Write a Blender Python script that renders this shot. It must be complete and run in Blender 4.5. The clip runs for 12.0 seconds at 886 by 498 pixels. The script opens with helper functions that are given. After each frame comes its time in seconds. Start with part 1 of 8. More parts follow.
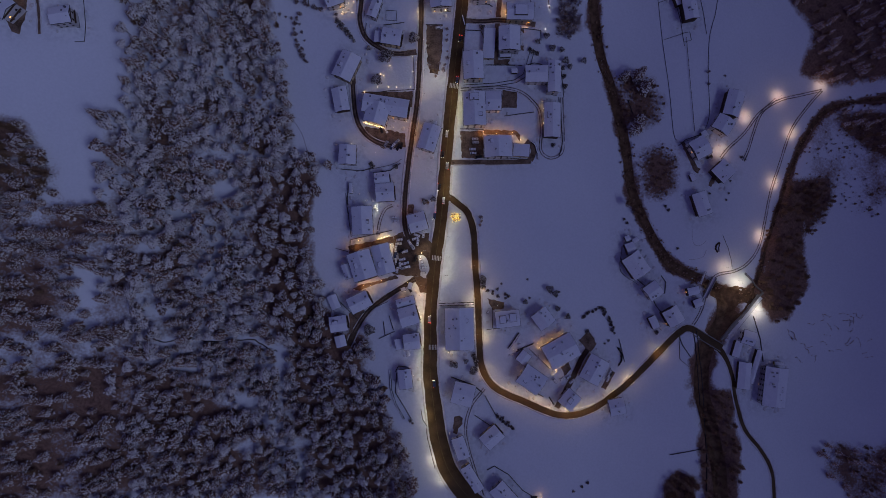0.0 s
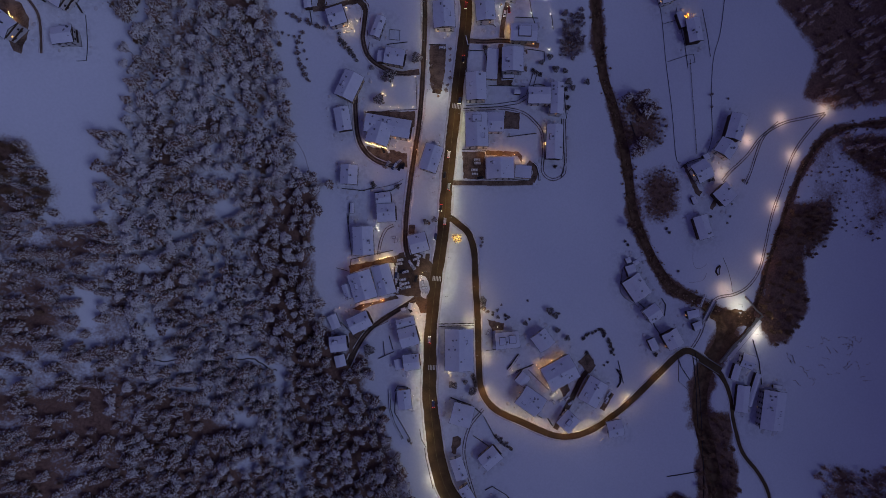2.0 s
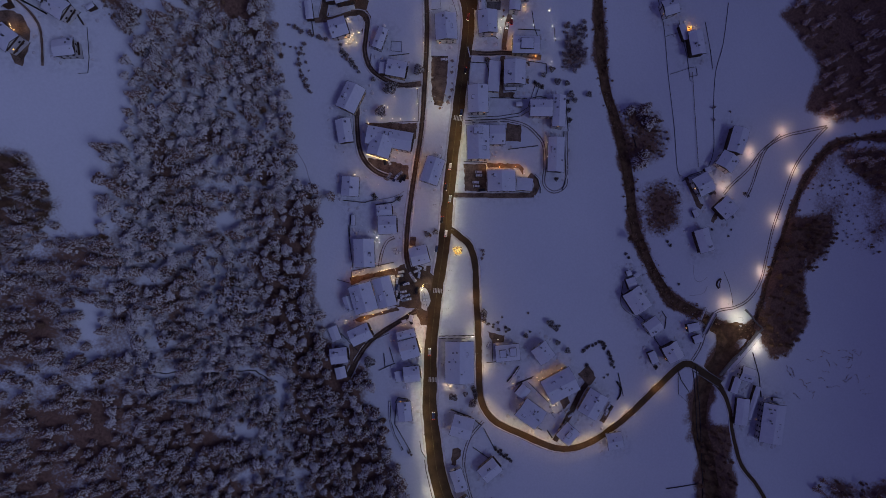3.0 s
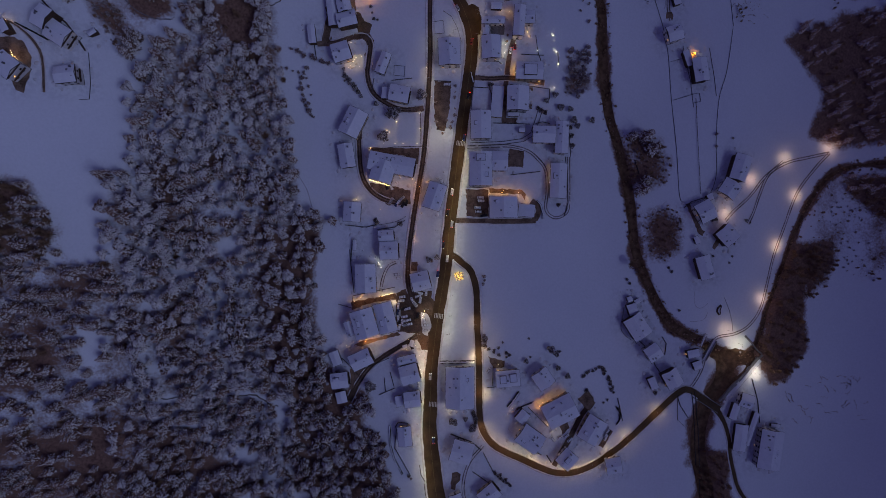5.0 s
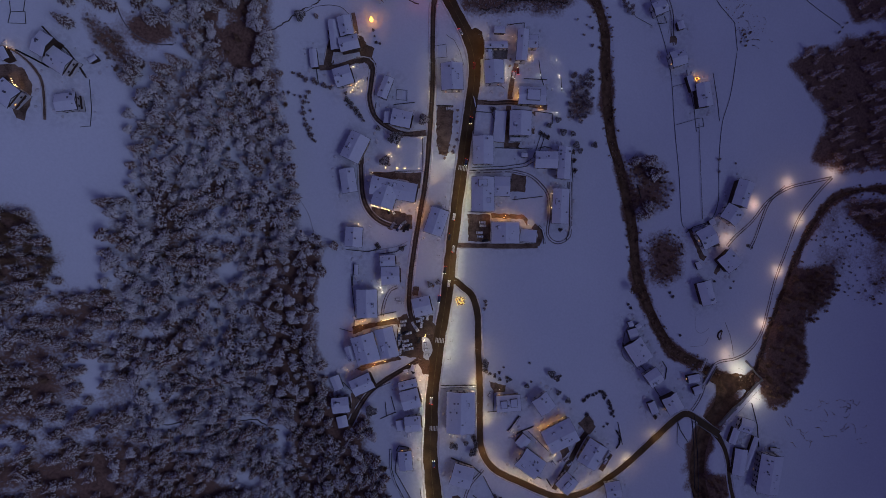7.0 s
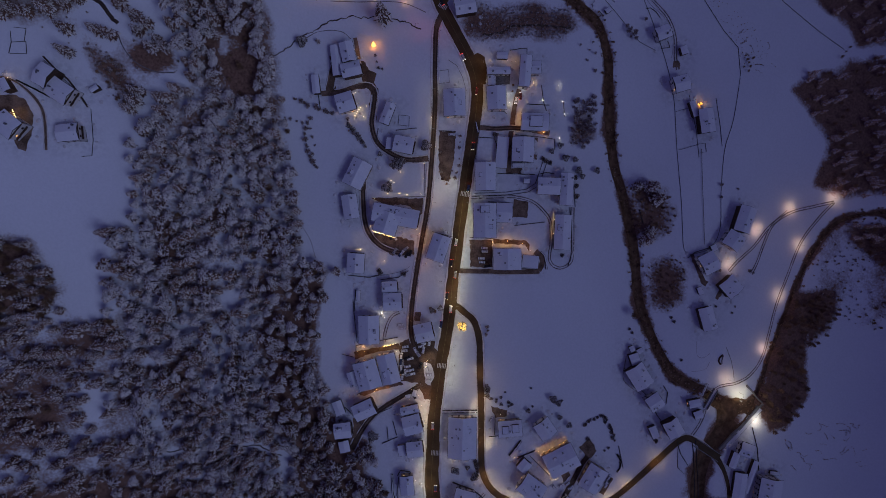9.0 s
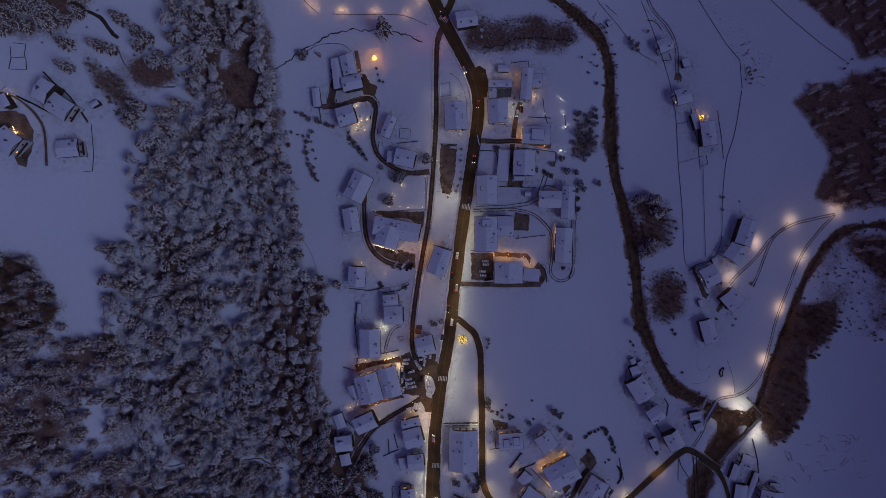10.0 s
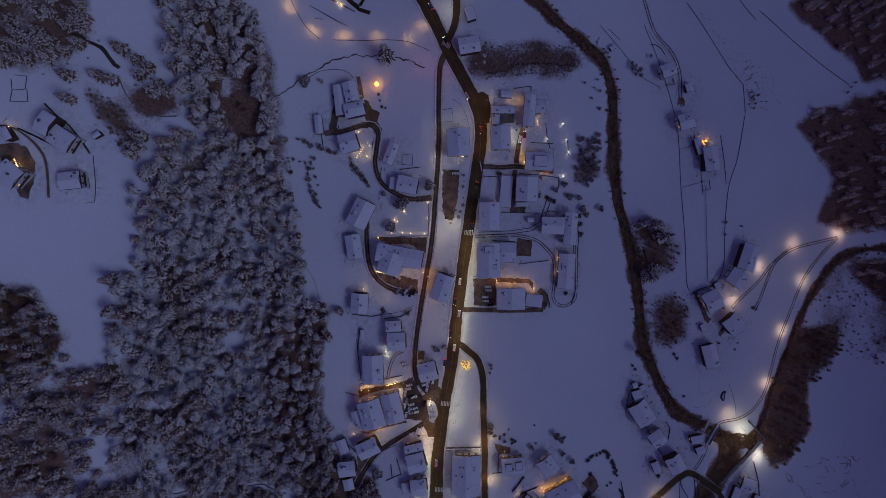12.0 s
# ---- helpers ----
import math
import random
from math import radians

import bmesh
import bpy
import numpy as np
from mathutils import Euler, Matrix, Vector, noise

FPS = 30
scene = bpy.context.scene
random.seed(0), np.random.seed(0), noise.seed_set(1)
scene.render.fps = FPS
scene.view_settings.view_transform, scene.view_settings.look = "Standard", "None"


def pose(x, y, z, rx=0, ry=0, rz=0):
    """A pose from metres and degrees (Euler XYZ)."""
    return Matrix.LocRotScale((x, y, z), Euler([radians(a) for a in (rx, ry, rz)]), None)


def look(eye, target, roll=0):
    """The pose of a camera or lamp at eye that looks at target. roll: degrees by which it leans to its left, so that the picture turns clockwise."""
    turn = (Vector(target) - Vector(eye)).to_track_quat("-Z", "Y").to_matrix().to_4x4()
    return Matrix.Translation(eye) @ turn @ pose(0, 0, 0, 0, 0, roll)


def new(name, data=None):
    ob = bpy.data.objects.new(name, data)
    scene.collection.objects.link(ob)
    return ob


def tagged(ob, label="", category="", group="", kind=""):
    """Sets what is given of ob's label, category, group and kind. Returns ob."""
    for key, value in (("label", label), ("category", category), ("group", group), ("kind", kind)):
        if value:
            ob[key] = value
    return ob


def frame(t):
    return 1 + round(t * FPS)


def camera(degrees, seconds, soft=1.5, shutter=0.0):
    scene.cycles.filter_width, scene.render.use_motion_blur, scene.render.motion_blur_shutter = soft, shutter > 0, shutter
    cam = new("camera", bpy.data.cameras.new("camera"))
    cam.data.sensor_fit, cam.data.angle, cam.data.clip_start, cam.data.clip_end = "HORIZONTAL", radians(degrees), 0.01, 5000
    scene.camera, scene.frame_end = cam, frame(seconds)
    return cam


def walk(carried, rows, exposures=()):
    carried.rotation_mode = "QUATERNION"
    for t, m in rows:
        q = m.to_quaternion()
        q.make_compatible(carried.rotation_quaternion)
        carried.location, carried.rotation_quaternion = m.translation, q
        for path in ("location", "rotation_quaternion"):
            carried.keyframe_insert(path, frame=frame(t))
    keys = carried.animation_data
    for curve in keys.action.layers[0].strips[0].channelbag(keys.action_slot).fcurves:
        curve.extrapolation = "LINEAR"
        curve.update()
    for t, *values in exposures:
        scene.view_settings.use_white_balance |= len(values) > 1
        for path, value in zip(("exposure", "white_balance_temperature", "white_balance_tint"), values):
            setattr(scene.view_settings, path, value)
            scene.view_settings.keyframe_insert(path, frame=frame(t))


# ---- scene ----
cam = camera(72.0, 12.0, soft=0.6)
ROWS = [
    (0.0, -0.00, -0.00, 398.56, 2.423, -0.000, -0.000),
    (0.5, -0.20, 3.24, 398.60, 2.388, -0.046, 0.134),
    (1.0, -0.46, 7.12, 398.70, 2.294, -0.079, 0.309),
    (1.5, -0.70, 11.54, 398.84, 2.175, -0.083, 0.504),
    (2.0, -0.86, 17.03, 399.18, 1.928, -0.067, 0.673),
    (2.5, -1.19, 22.45, 399.25, 1.727, -0.072, 0.820),
    (3.0, -1.72, 27.82, 399.60, 1.534, -0.088, 0.971),
    (5.0, -4.13, 49.69, 400.00, 0.784, -0.238, 1.459),
    (5.5, -4.39, 54.86, 400.04, 0.627, -0.232, 1.540),
    (6.0, -5.13, 60.09, 400.00, 0.457, -0.271, 1.642),
    (6.5, -5.78, 65.45, 400.00, 0.269, -0.313, 1.722),
    (7.0, -6.35, 70.95, 399.80, 0.068, -0.324, 1.764),
    (9.0, -8.80, 92.41, 399.64, -0.598, -0.390, 1.883),
    (9.5, -9.96, 97.96, 399.31, -0.779, -0.467, 1.874),
    (10.0, -10.46, 103.50, 399.23, -0.960, -0.474, 1.892),
    (10.5, -11.14, 108.91, 399.07, -1.139, -0.490, 1.904),
    (11.0, -12.14, 114.53, 398.77, -1.332, -0.549, 1.878),
    (11.5, -12.71, 120.05, 398.70, -1.520, -0.547, 1.877),
    (12.0, -13.34, 125.17, 398.56, -1.656, -0.547, 1.858),
]
walk(cam, [(t, pose(*p)) for t, *p in ROWS], exposures=[(0.0, 0.0), (6.0, -0.03), (12.0, -0.07)])

# ---- dusk sky and the last light behind cloud ----
world = bpy.data.worlds.new("dusk")
scene.world = world
world.use_nodes = True
_wn = world.node_tree
_wn.nodes.clear()
_out = _wn.nodes.new("ShaderNodeOutputWorld")
_bg = _wn.nodes.new("ShaderNodeBackground")
_ramp = _wn.nodes.new("ShaderNodeValToRGB")
_sep = _wn.nodes.new("ShaderNodeSeparateXYZ")
_tc = _wn.nodes.new("ShaderNodeTexCoord")
_ramp.color_ramp.elements[0].position, _ramp.color_ramp.elements[0].color = 0.0, (0.26, 0.19, 0.28, 1)
_ramp.color_ramp.elements[1].position, _ramp.color_ramp.elements[1].color = 0.45, (0.358, 0.356, 1.12, 1)
_wn.links.new(_tc.outputs["Generated"], _sep.inputs[0])
_wn.links.new(_sep.outputs["Z"], _ramp.inputs[0])
_tint = _wn.nodes.new("ShaderNodeValToRGB")
_tint.color_ramp.elements[0].color, _tint.color_ramp.elements[1].color = (0.86, 0.69, 1.02, 1), (0.86, 1.03, 0.95, 1)
_lift = _wn.nodes.new("ShaderNodeMath")
_lift.operation = "MULTIPLY_ADD"
_lift.inputs[1].default_value, _lift.inputs[2].default_value = 0.5, 0.5
_both = _wn.nodes.new("ShaderNodeMix")
_both.data_type, _both.blend_type = "RGBA", "MULTIPLY"
_both.inputs["Factor"].default_value = 1.0
_wn.links.new(_sep.outputs["X"], _lift.inputs[0])
_wn.links.new(_lift.outputs[0], _tint.inputs[0])
_wn.links.new(_ramp.outputs[0], _both.inputs["A"])
_wn.links.new(_tint.outputs[0], _both.inputs["B"])
_wn.links.new(_both.outputs["Result"], _bg.inputs[0])
_bg.inputs[1].default_value = 0.108
_wn.links.new(_bg.outputs[0], _out.inputs[0])
glow = new("afterglow", bpy.data.lights.new("afterglow", "SUN"))
glow.data.energy, glow.data.angle, glow.data.color = 0.62, radians(28), (0.50, 0.575, 0.95)
glow.matrix_world = look((560, -260, 690), (0, 60, 0))


# ---- materials ----
def material(name, rough=0.7, metal=0.0, spec=0.3):
    m = bpy.data.materials.new(name)
    m.use_nodes = True
    b = m.node_tree.nodes["Principled BSDF"]
    b.inputs["Roughness"].default_value = rough
    b.inputs["Metallic"].default_value = metal
    b.inputs["Specular IOR Level"].default_value = spec
    return m, m.node_tree, b


def noise_node(nt, scale, detail=4.0, coords="Object", rough=0.55):
    tc = nt.nodes.new("ShaderNodeTexCoord")
    n = nt.nodes.new("ShaderNodeTexNoise")
    n.inputs["Scale"].default_value, n.inputs["Detail"].default_value, n.inputs["Roughness"].default_value = scale, detail, rough
    nt.links.new(tc.outputs[coords], n.inputs["Vector"])
    return n


def ramp_node(nt, source, stops):
    r = nt.nodes.new("ShaderNodeValToRGB")
    els = r.color_ramp.elements
    while len(els) < len(stops):
        els.new(0.5)
    for e, (p, c) in zip(els, stops):
        e.position, e.color = p, (*c, 1)
    nt.links.new(source, r.inputs[0])
    return r


def mix_node(nt, fac, a, b, kind="MIX"):
    m = nt.nodes.new("ShaderNodeMix")
    m.data_type, m.blend_type = "RGBA", kind
    for socket, value in ((m.inputs[0], fac), (m.inputs[6], a), (m.inputs[7], b)):
        if isinstance(value, (int, float)):
            socket.default_value = value
        elif isinstance(value, tuple):
            socket.default_value = (*value, 1)
        else:
            nt.links.new(value, socket)
    return m.outputs[2]


def math_node(nt, op, a, b, clamp=False):
    m = nt.nodes.new("ShaderNodeMath")
    m.operation, m.use_clamp = op, clamp
    for socket, value in ((m.inputs[0], a), (m.inputs[1], b)):
        if isinstance(value, (int, float)):
            socket.default_value = value
        else:
            nt.links.new(value, socket)
    return m.outputs[0]


def bump_node(nt, b, height, strength, distance=0.1):
    n = nt.nodes.new("ShaderNodeBump")
    n.inputs["Strength"].default_value, n.inputs["Distance"].default_value = strength, distance
    nt.links.new(height, n.inputs["Height"])
    nt.links.new(n.outputs[0], b.inputs["Normal"])


def grained(name, dark, light, coarse=0.4, fine=6.0, rough=0.8, bump=0.3, metal=0.0, spec=0.3, depth=0.05, random_tint=0.0):
    """A surface whose colour wanders between two tones at two scales, with fine relief."""
    m, nt, b = material(name, rough, metal, spec)
    big, small = noise_node(nt, coarse), noise_node(nt, fine)
    both = math_node(nt, "ADD", math_node(nt, "MULTIPLY", big.outputs[0], 0.6), math_node(nt, "MULTIPLY", small.outputs[0], 0.4))
    col = ramp_node(nt, both, ((0.34, dark), (0.66, light))).outputs[0]
    if random_tint:
        info = nt.nodes.new("ShaderNodeObjectInfo")
        shade = ramp_node(nt, info.outputs["Random"], ((0.0, (1 - random_tint,) * 3), (1.0, (1.0,) * 3))).outputs[0]
        col = mix_node(nt, 1.0, col, shade, "MULTIPLY")
    nt.links.new(col, b.inputs["Base Color"])
    bump_node(nt, b, small.outputs[0], bump, depth)
    return m


ROOF_SNOW = grained("roof_snow", (0.735, 0.765, 0.80), (0.835, 0.855, 0.88), 0.3, 2.5, 0.75, 0.25, spec=0.2, depth=0.06)
BANK_SNOW = grained("ploughed_snow", (0.55, 0.54, 0.53), (0.80, 0.80, 0.82), 0.25, 1.6, 0.8, 0.6, spec=0.2, depth=0.2)
ASPHALT = grained("wet_asphalt", (0.058, 0.035, 0.014), (0.125, 0.078, 0.036), 0.12, 3.0, 0.55, 0.2, spec=0.15)
SLUSH = grained("slushy_lane", (0.055, 0.036, 0.022), (0.20, 0.135, 0.09), 0.18, 1.4, 0.65, 0.4, spec=0.15)
GRIT = grained("gritted_yard", (0.060, 0.036, 0.022), (0.30, 0.21, 0.15), 0.22, 1.3, 0.8, 0.5)
RUT = grained("wheel_rut", (0.06, 0.05, 0.048), (0.24, 0.22, 0.22), 0.15, 0.9, 0.8, 0.4)
WET_TRACK = grained("wet_wheel_track", (0.022, 0.014, 0.009), (0.07, 0.045, 0.03), 0.2, 2.0, 0.5, 0.2)
TRAIL = grained("trodden_snow", (0.36, 0.35, 0.36), (0.62, 0.62, 0.64), 0.4, 2.0, 0.8, 0.4)
PAINT = grained("road_paint", (0.45, 0.45, 0.42), (0.70, 0.70, 0.66), 1.0, 8.0, 0.6, 0.1)
YELLOW_PAINT = grained("faded_yellow_paint", (0.10, 0.08, 0.03), (0.26, 0.21, 0.08), 0.5, 5.0, 0.6, 0.1)
PLASTER = grained("white_plaster", (0.60, 0.58, 0.54), (0.78, 0.76, 0.72), 0.5, 7.0, 0.85, 0.2, random_tint=0.2)
OCHRE = grained("ochre_plaster", (0.50, 0.40, 0.26), (0.68, 0.57, 0.40), 0.5, 7.0, 0.85, 0.2, random_tint=0.2)
TIMBER = grained("dark_timber", (0.045, 0.028, 0.018), (0.13, 0.08, 0.05), 0.8, 9.0, 0.8, 0.4, random_tint=0.3)
ROOFING = grained("dark_roof_tiles", (0.028, 0.024, 0.024), (0.075, 0.062, 0.058), 0.6, 5.0, 0.75, 0.4, random_tint=0.3)
METAL = grained("galvanised_metal", (0.20, 0.20, 0.21), (0.34, 0.34, 0.35), 2.0, 12.0, 0.45, 0.1, metal=0.8)
STONE = grained("dark_field_stone", (0.035, 0.032, 0.030), (0.12, 0.11, 0.10), 0.5, 2.5, 0.9, 0.7)
CONCRETE = grained("weathered_concrete", (0.16, 0.15, 0.14), (0.30, 0.29, 0.27), 0.3, 4.0, 0.85, 0.3)
BARK = grained("bark", (0.030, 0.020, 0.014), (0.085, 0.058, 0.040), 1.0, 8.0, 0.9, 0.5)
TWIG = grained("bare_twigs", (0.27, 0.158, 0.088), (0.47, 0.30, 0.18), 0.05, 1.0, 0.9, 0.3, random_tint=0.4)
EARTH = grained("wet_bank_earth", (0.035, 0.024, 0.018), (0.11, 0.078, 0.058), 0.12, 1.0, 0.8, 0.7, depth=0.3)
HEDGE = grained("hedge", (0.012, 0.014, 0.010), (0.045, 0.042, 0.030), 0.6, 4.0, 0.9, 0.8)
BLACK = grained("black_rubber", (0.012, 0.012, 0.012), (0.03, 0.03, 0.03), 2.0, 14.0, 0.8, 0.1)
GLASS, _nt, _b = material("window_glass", 0.08, 0.0, 0.6)
_b.inputs["Base Color"].default_value = (0.02, 0.022, 0.028, 1)
WATER, _nt, _b = material("dark_water", 0.5, 0.0, 0.08)
_nt.links.new(ramp_node(_nt, noise_node(_nt, 0.25).outputs[0], ((0.35, (0.080, 0.046, 0.025)), (0.7, (0.20, 0.120, 0.070)))).outputs[0], _b.inputs["Base Color"])
bump_node(_nt, _b, noise_node(_nt, 1.2).outputs[0], 0.5, 0.2)


def ground_material():
    """Snow that gives way to needle litter where the woods stand; forest litter also carries shade."""
    m, nt, b = material("snowfield", 0.75, 0.0, 0.2)
    att = nt.nodes.new("ShaderNodeAttribute")
    att.attribute_name = "litter"
    big, small, wide = noise_node(nt, 0.045, 5), noise_node(nt, 0.7, 5), noise_node(nt, 0.012, 3)
    snow = ramp_node(nt, small.outputs[0], ((0.3, (0.755, 0.79, 0.81)), (0.7, (0.81, 0.843, 0.867)))).outputs[0]
    drift = ramp_node(nt, wide.outputs[0], ((0.3, (0.92, 0.92, 0.935)), (0.7, (1.0, 1.0, 1.0)))).outputs[0]
    snow = mix_node(nt, 1.0, snow, drift, "MULTIPLY")
    trod = nt.nodes.new("ShaderNodeAttribute")
    trod.attribute_name = "trodden"
    steps = ramp_node(nt, noise_node(nt, 0.33, 6).outputs[0], ((0.40, (0.50, 0.50, 0.53)), (0.58, (1.0, 1.0, 1.0)))).outputs[0]
    snow = mix_node(nt, math_node(nt, "MULTIPLY", trod.outputs["Fac"], 0.32), snow, mix_node(nt, 1.0, snow, steps, "MULTIPLY"))
    litter = ramp_node(nt, small.outputs[0], ((0.3, (0.120, 0.068, 0.050)), (0.7, (0.285, 0.168, 0.120)))).outputs[0]
    sway = math_node(nt, "ADD", math_node(nt, "MULTIPLY", math_node(nt, "SUBTRACT", big.outputs[0], 0.5), 1.8), math_node(nt, "MULTIPLY", math_node(nt, "SUBTRACT", small.outputs[0], 0.5), 0.9))
    sway = math_node(nt, "MULTIPLY", sway, math_node(nt, "MULTIPLY", att.outputs["Fac"], 2.0, True))
    cover = math_node(nt, "ADD", att.outputs["Fac"], sway)
    mask = ramp_node(nt, cover, ((0.30, (0, 0, 0)), (0.75, (1, 1, 1)))).outputs[0]
    nt.links.new(mix_node(nt, mask, snow, litter), b.inputs["Base Color"])
    bump_node(nt, b, math_node(nt, "ADD", small.outputs[0], math_node(nt, "MULTIPLY", big.outputs[0], 3.0)), 0.30, 0.35)
    return m


def snowy_needles(name, share, needle_dark, needle_light, rime=(0.72, 0.74, 0.78)):
    """Needles that carry snow on a share of the boughs, with gaps along each."""
    m, nt, b = material(name, 0.8, 0.0, 0.2)
    geo = nt.nodes.new("ShaderNodeNewGeometry")
    fine = noise_node(nt, 0.9, 3)
    needles = ramp_node(nt, fine.outputs[0], ((0.3, needle_dark), (0.7, needle_light))).outputs[0]
    load = math_node(nt, "ADD", math_node(nt, "MULTIPLY", geo.outputs["Random Per Island"], 0.55), math_node(nt, "MULTIPLY", fine.outputs[0], 0.9))
    mask = ramp_node(nt, load, ((share - 0.07, (0, 0, 0)), (share + 0.07, (1, 1, 1)))).outputs[0]
    nt.links.new(mix_node(nt, mask, needles, rime), b.inputs["Base Color"])
    return m


GROUND = ground_material()
SPRUCE = grained("spruce_needles", (0.13, 0.070, 0.050), (0.31, 0.175, 0.120), 0.05, 1.5, 0.85, 0.3, random_tint=0.4)
DARK_TWIG = grained("dark_garden_twigs", (0.09, 0.072, 0.062), (0.25, 0.20, 0.17), 0.4, 3.0, 0.9, 0.3)
BOUGH_SNOW = grained("bough_snow", (0.77, 0.745, 0.68), (0.88, 0.855, 0.78), 0.1, 2.0, 0.8, 0.2, spec=0.2)
LARCH = snowy_needles("bare_larch_boughs", 0.80, (0.36, 0.205, 0.120), (0.56, 0.34, 0.21), (0.82, 0.77, 0.72))
GREY_TWIG = snowy_needles("rimed_twigs", 0.84, (0.20, 0.140, 0.115), (0.40, 0.30, 0.25), (0.66, 0.62, 0.62))


def lamp_surface(name, colour, strength):
    m, nt, b = material(name, 0.4)
    b.inputs["Base Color"].default_value = (*colour, 1)
    b.inputs["Emission Color"].default_value = (*colour, 1)
    b.inputs["Emission Strength"].default_value = strength
    return m


LIT_WARM = lamp_surface("warm_lamp_glass", (1.0, 0.62, 0.24), 14)
LIT_GOLD = lamp_surface("golden_bulbs", (1.0, 0.66, 0.14), 3.2)
LIT_PALE = lamp_surface("pale_lamp_glass", (1.0, 0.86, 0.60), 14)
LIT_RED = lamp_surface("red_lamp_glass", (1.0, 0.04, 0.03), 8)
LIT_WINDOW = lamp_surface("lit_window_glass", (1.0, 0.50, 0.17), 1.6)
FLAME = lamp_surface("flame", (1.0, 0.36, 0.04), 9)


def car_paint(name, colour):
    return grained(name, tuple(c * 0.85 for c in colour), colour, 1.0, 20.0, 0.3, 0.02, spec=0.5)


CAR_PAINTS = [car_paint("silver_paint", (0.42, 0.43, 0.45)), car_paint("white_car_paint", (0.75, 0.75, 0.74)), car_paint("black_car_paint", (0.015, 0.015, 0.018)),
              car_paint("blue_car_paint", (0.04, 0.07, 0.16)), car_paint("red_car_paint", (0.22, 0.02, 0.02))]
CAR_WORDS = ("silver", "white", "black", "dark blue", "dark red")


# ---- small builders ----
def finish(name, bm, mat, smooth=False):
    me = bpy.data.meshes.new(name)
    bm.to_mesh(me)
    bm.free()
    for one in (mat if isinstance(mat, (list, tuple)) else [mat]):
        me.materials.append(one)
    if smooth:
        me.shade_smooth()
    return me


def part(name, bm, mat, parent, label=""):
    ob = new(name, bm if isinstance(bm, bpy.types.Mesh) else finish(name, bm, mat))
    ob.parent = parent
    return tagged(ob, label)


def place(name, me, parent, m):
    ob = new(name, me)
    ob.parent = parent
    ob.matrix_basis = m
    return ob


def box(bm, cx, cy, cz, sx, sy, sz, turn=0.0, top=1.0, mat=0):
    """A box with its middle at cx, cy, cz; top: how far its upper face narrows."""
    c, s = math.cos(turn), math.sin(turn)
    v = []
    for k, z in ((1.0, -sz / 2), (top, sz / 2)):
        for px, py in ((-1, -1), (1, -1), (1, 1), (-1, 1)):
            lx, ly = px * sx / 2 * k, py * sy / 2 * k
            v.append(bm.verts.new((cx + lx * c - ly * s, cy + lx * s + ly * c, cz + z)))
    for f in ((3, 2, 1, 0), (4, 5, 6, 7), (0, 1, 5, 4), (1, 2, 6, 5), (2, 3, 7, 6), (3, 0, 4, 7)):
        bm.faces.new([v[i] for i in f]).material_index = mat
    return v


def tube(bm, a, b, ra, rb, sides=6):
    a, b = Vector(a), Vector(b)
    q = (b - a).to_track_quat("Z", "Y")
    rings = []
    for p, r in ((a, ra), (b, rb)):
        rings.append([bm.verts.new(p + q @ Vector((r * math.cos(2 * math.pi * i / sides), r * math.sin(2 * math.pi * i / sides), 0))) for i in range(sides)])
    for i in range(sides):
        j = (i + 1) % sides
        bm.faces.new((rings[0][i], rings[0][j], rings[1][j], rings[1][i]))
    bm.faces.new(rings[1])
    bm.faces.new(rings[0][::-1])


def array_mesh(name, verts, tris, mats, index=None):
    """A mesh from numpy arrays of places and triangles."""
    me = bpy.data.meshes.new(name)
    me.vertices.add(len(verts))
    me.vertices.foreach_set("co", np.asarray(verts, np.float32).ravel())
    me.loops.add(3 * len(tris))
    me.loops.foreach_set("vertex_index", np.asarray(tris, np.int32).ravel())
    me.polygons.add(len(tris))
    me.polygons.foreach_set("loop_start", np.arange(0, 3 * len(tris), 3, dtype=np.int32))
    if index is not None:
        me.polygons.foreach_set("material_index", np.asarray(index, np.int32))
    for m in mats:
        me.materials.append(m)
    me.update(calc_edges=True)
    me.shade_flat()
    return me


# ---- the lie of the land: a valley profile across, a gentle fall to the south ----
# rise past x=345 is unseen, added to block sun and sky in the east
PROFILE_X = (-3000, -700, -330, -255, -212, -175, -140, -100, -65, 0, 65, 105, 130, 165, 200, 235, 265, 300, 345, 400, 900, 1500, 3000)
PROFILE_Z = (900, 270, 98, 63, 49, 34, 20, 6, 0.5, -1.5, -5, -13, -16, -12, -14.5, -23.5, -28, -32, -22, 50, 1000, 1200, 1500)
PROFILE_AT = np.arange(-3000, 3001, 4.0)
_kern = np.exp(-0.5 * (np.arange(-10, 11) * 4 / 13.0) ** 2)
PROFILE_LINE = np.convolve(np.pad(np.interp(PROFILE_AT, PROFILE_X, PROFILE_Z), 10, mode="edge"), _kern / _kern.sum(), mode="valid")


def slope_height(x, y):
    """Height of the land without its stream beds."""
    x, y = np.asarray(x, float), np.asarray(y, float)
    z = np.interp(x.ravel(), PROFILE_AT, PROFILE_LINE).reshape(x.shape) + 0.035 * (np.clip(y, -500, 700) - 70)
    return z + 0.5 * np.sin(x / 31 + y / 47) * np.sin(y / 23 - x / 61)


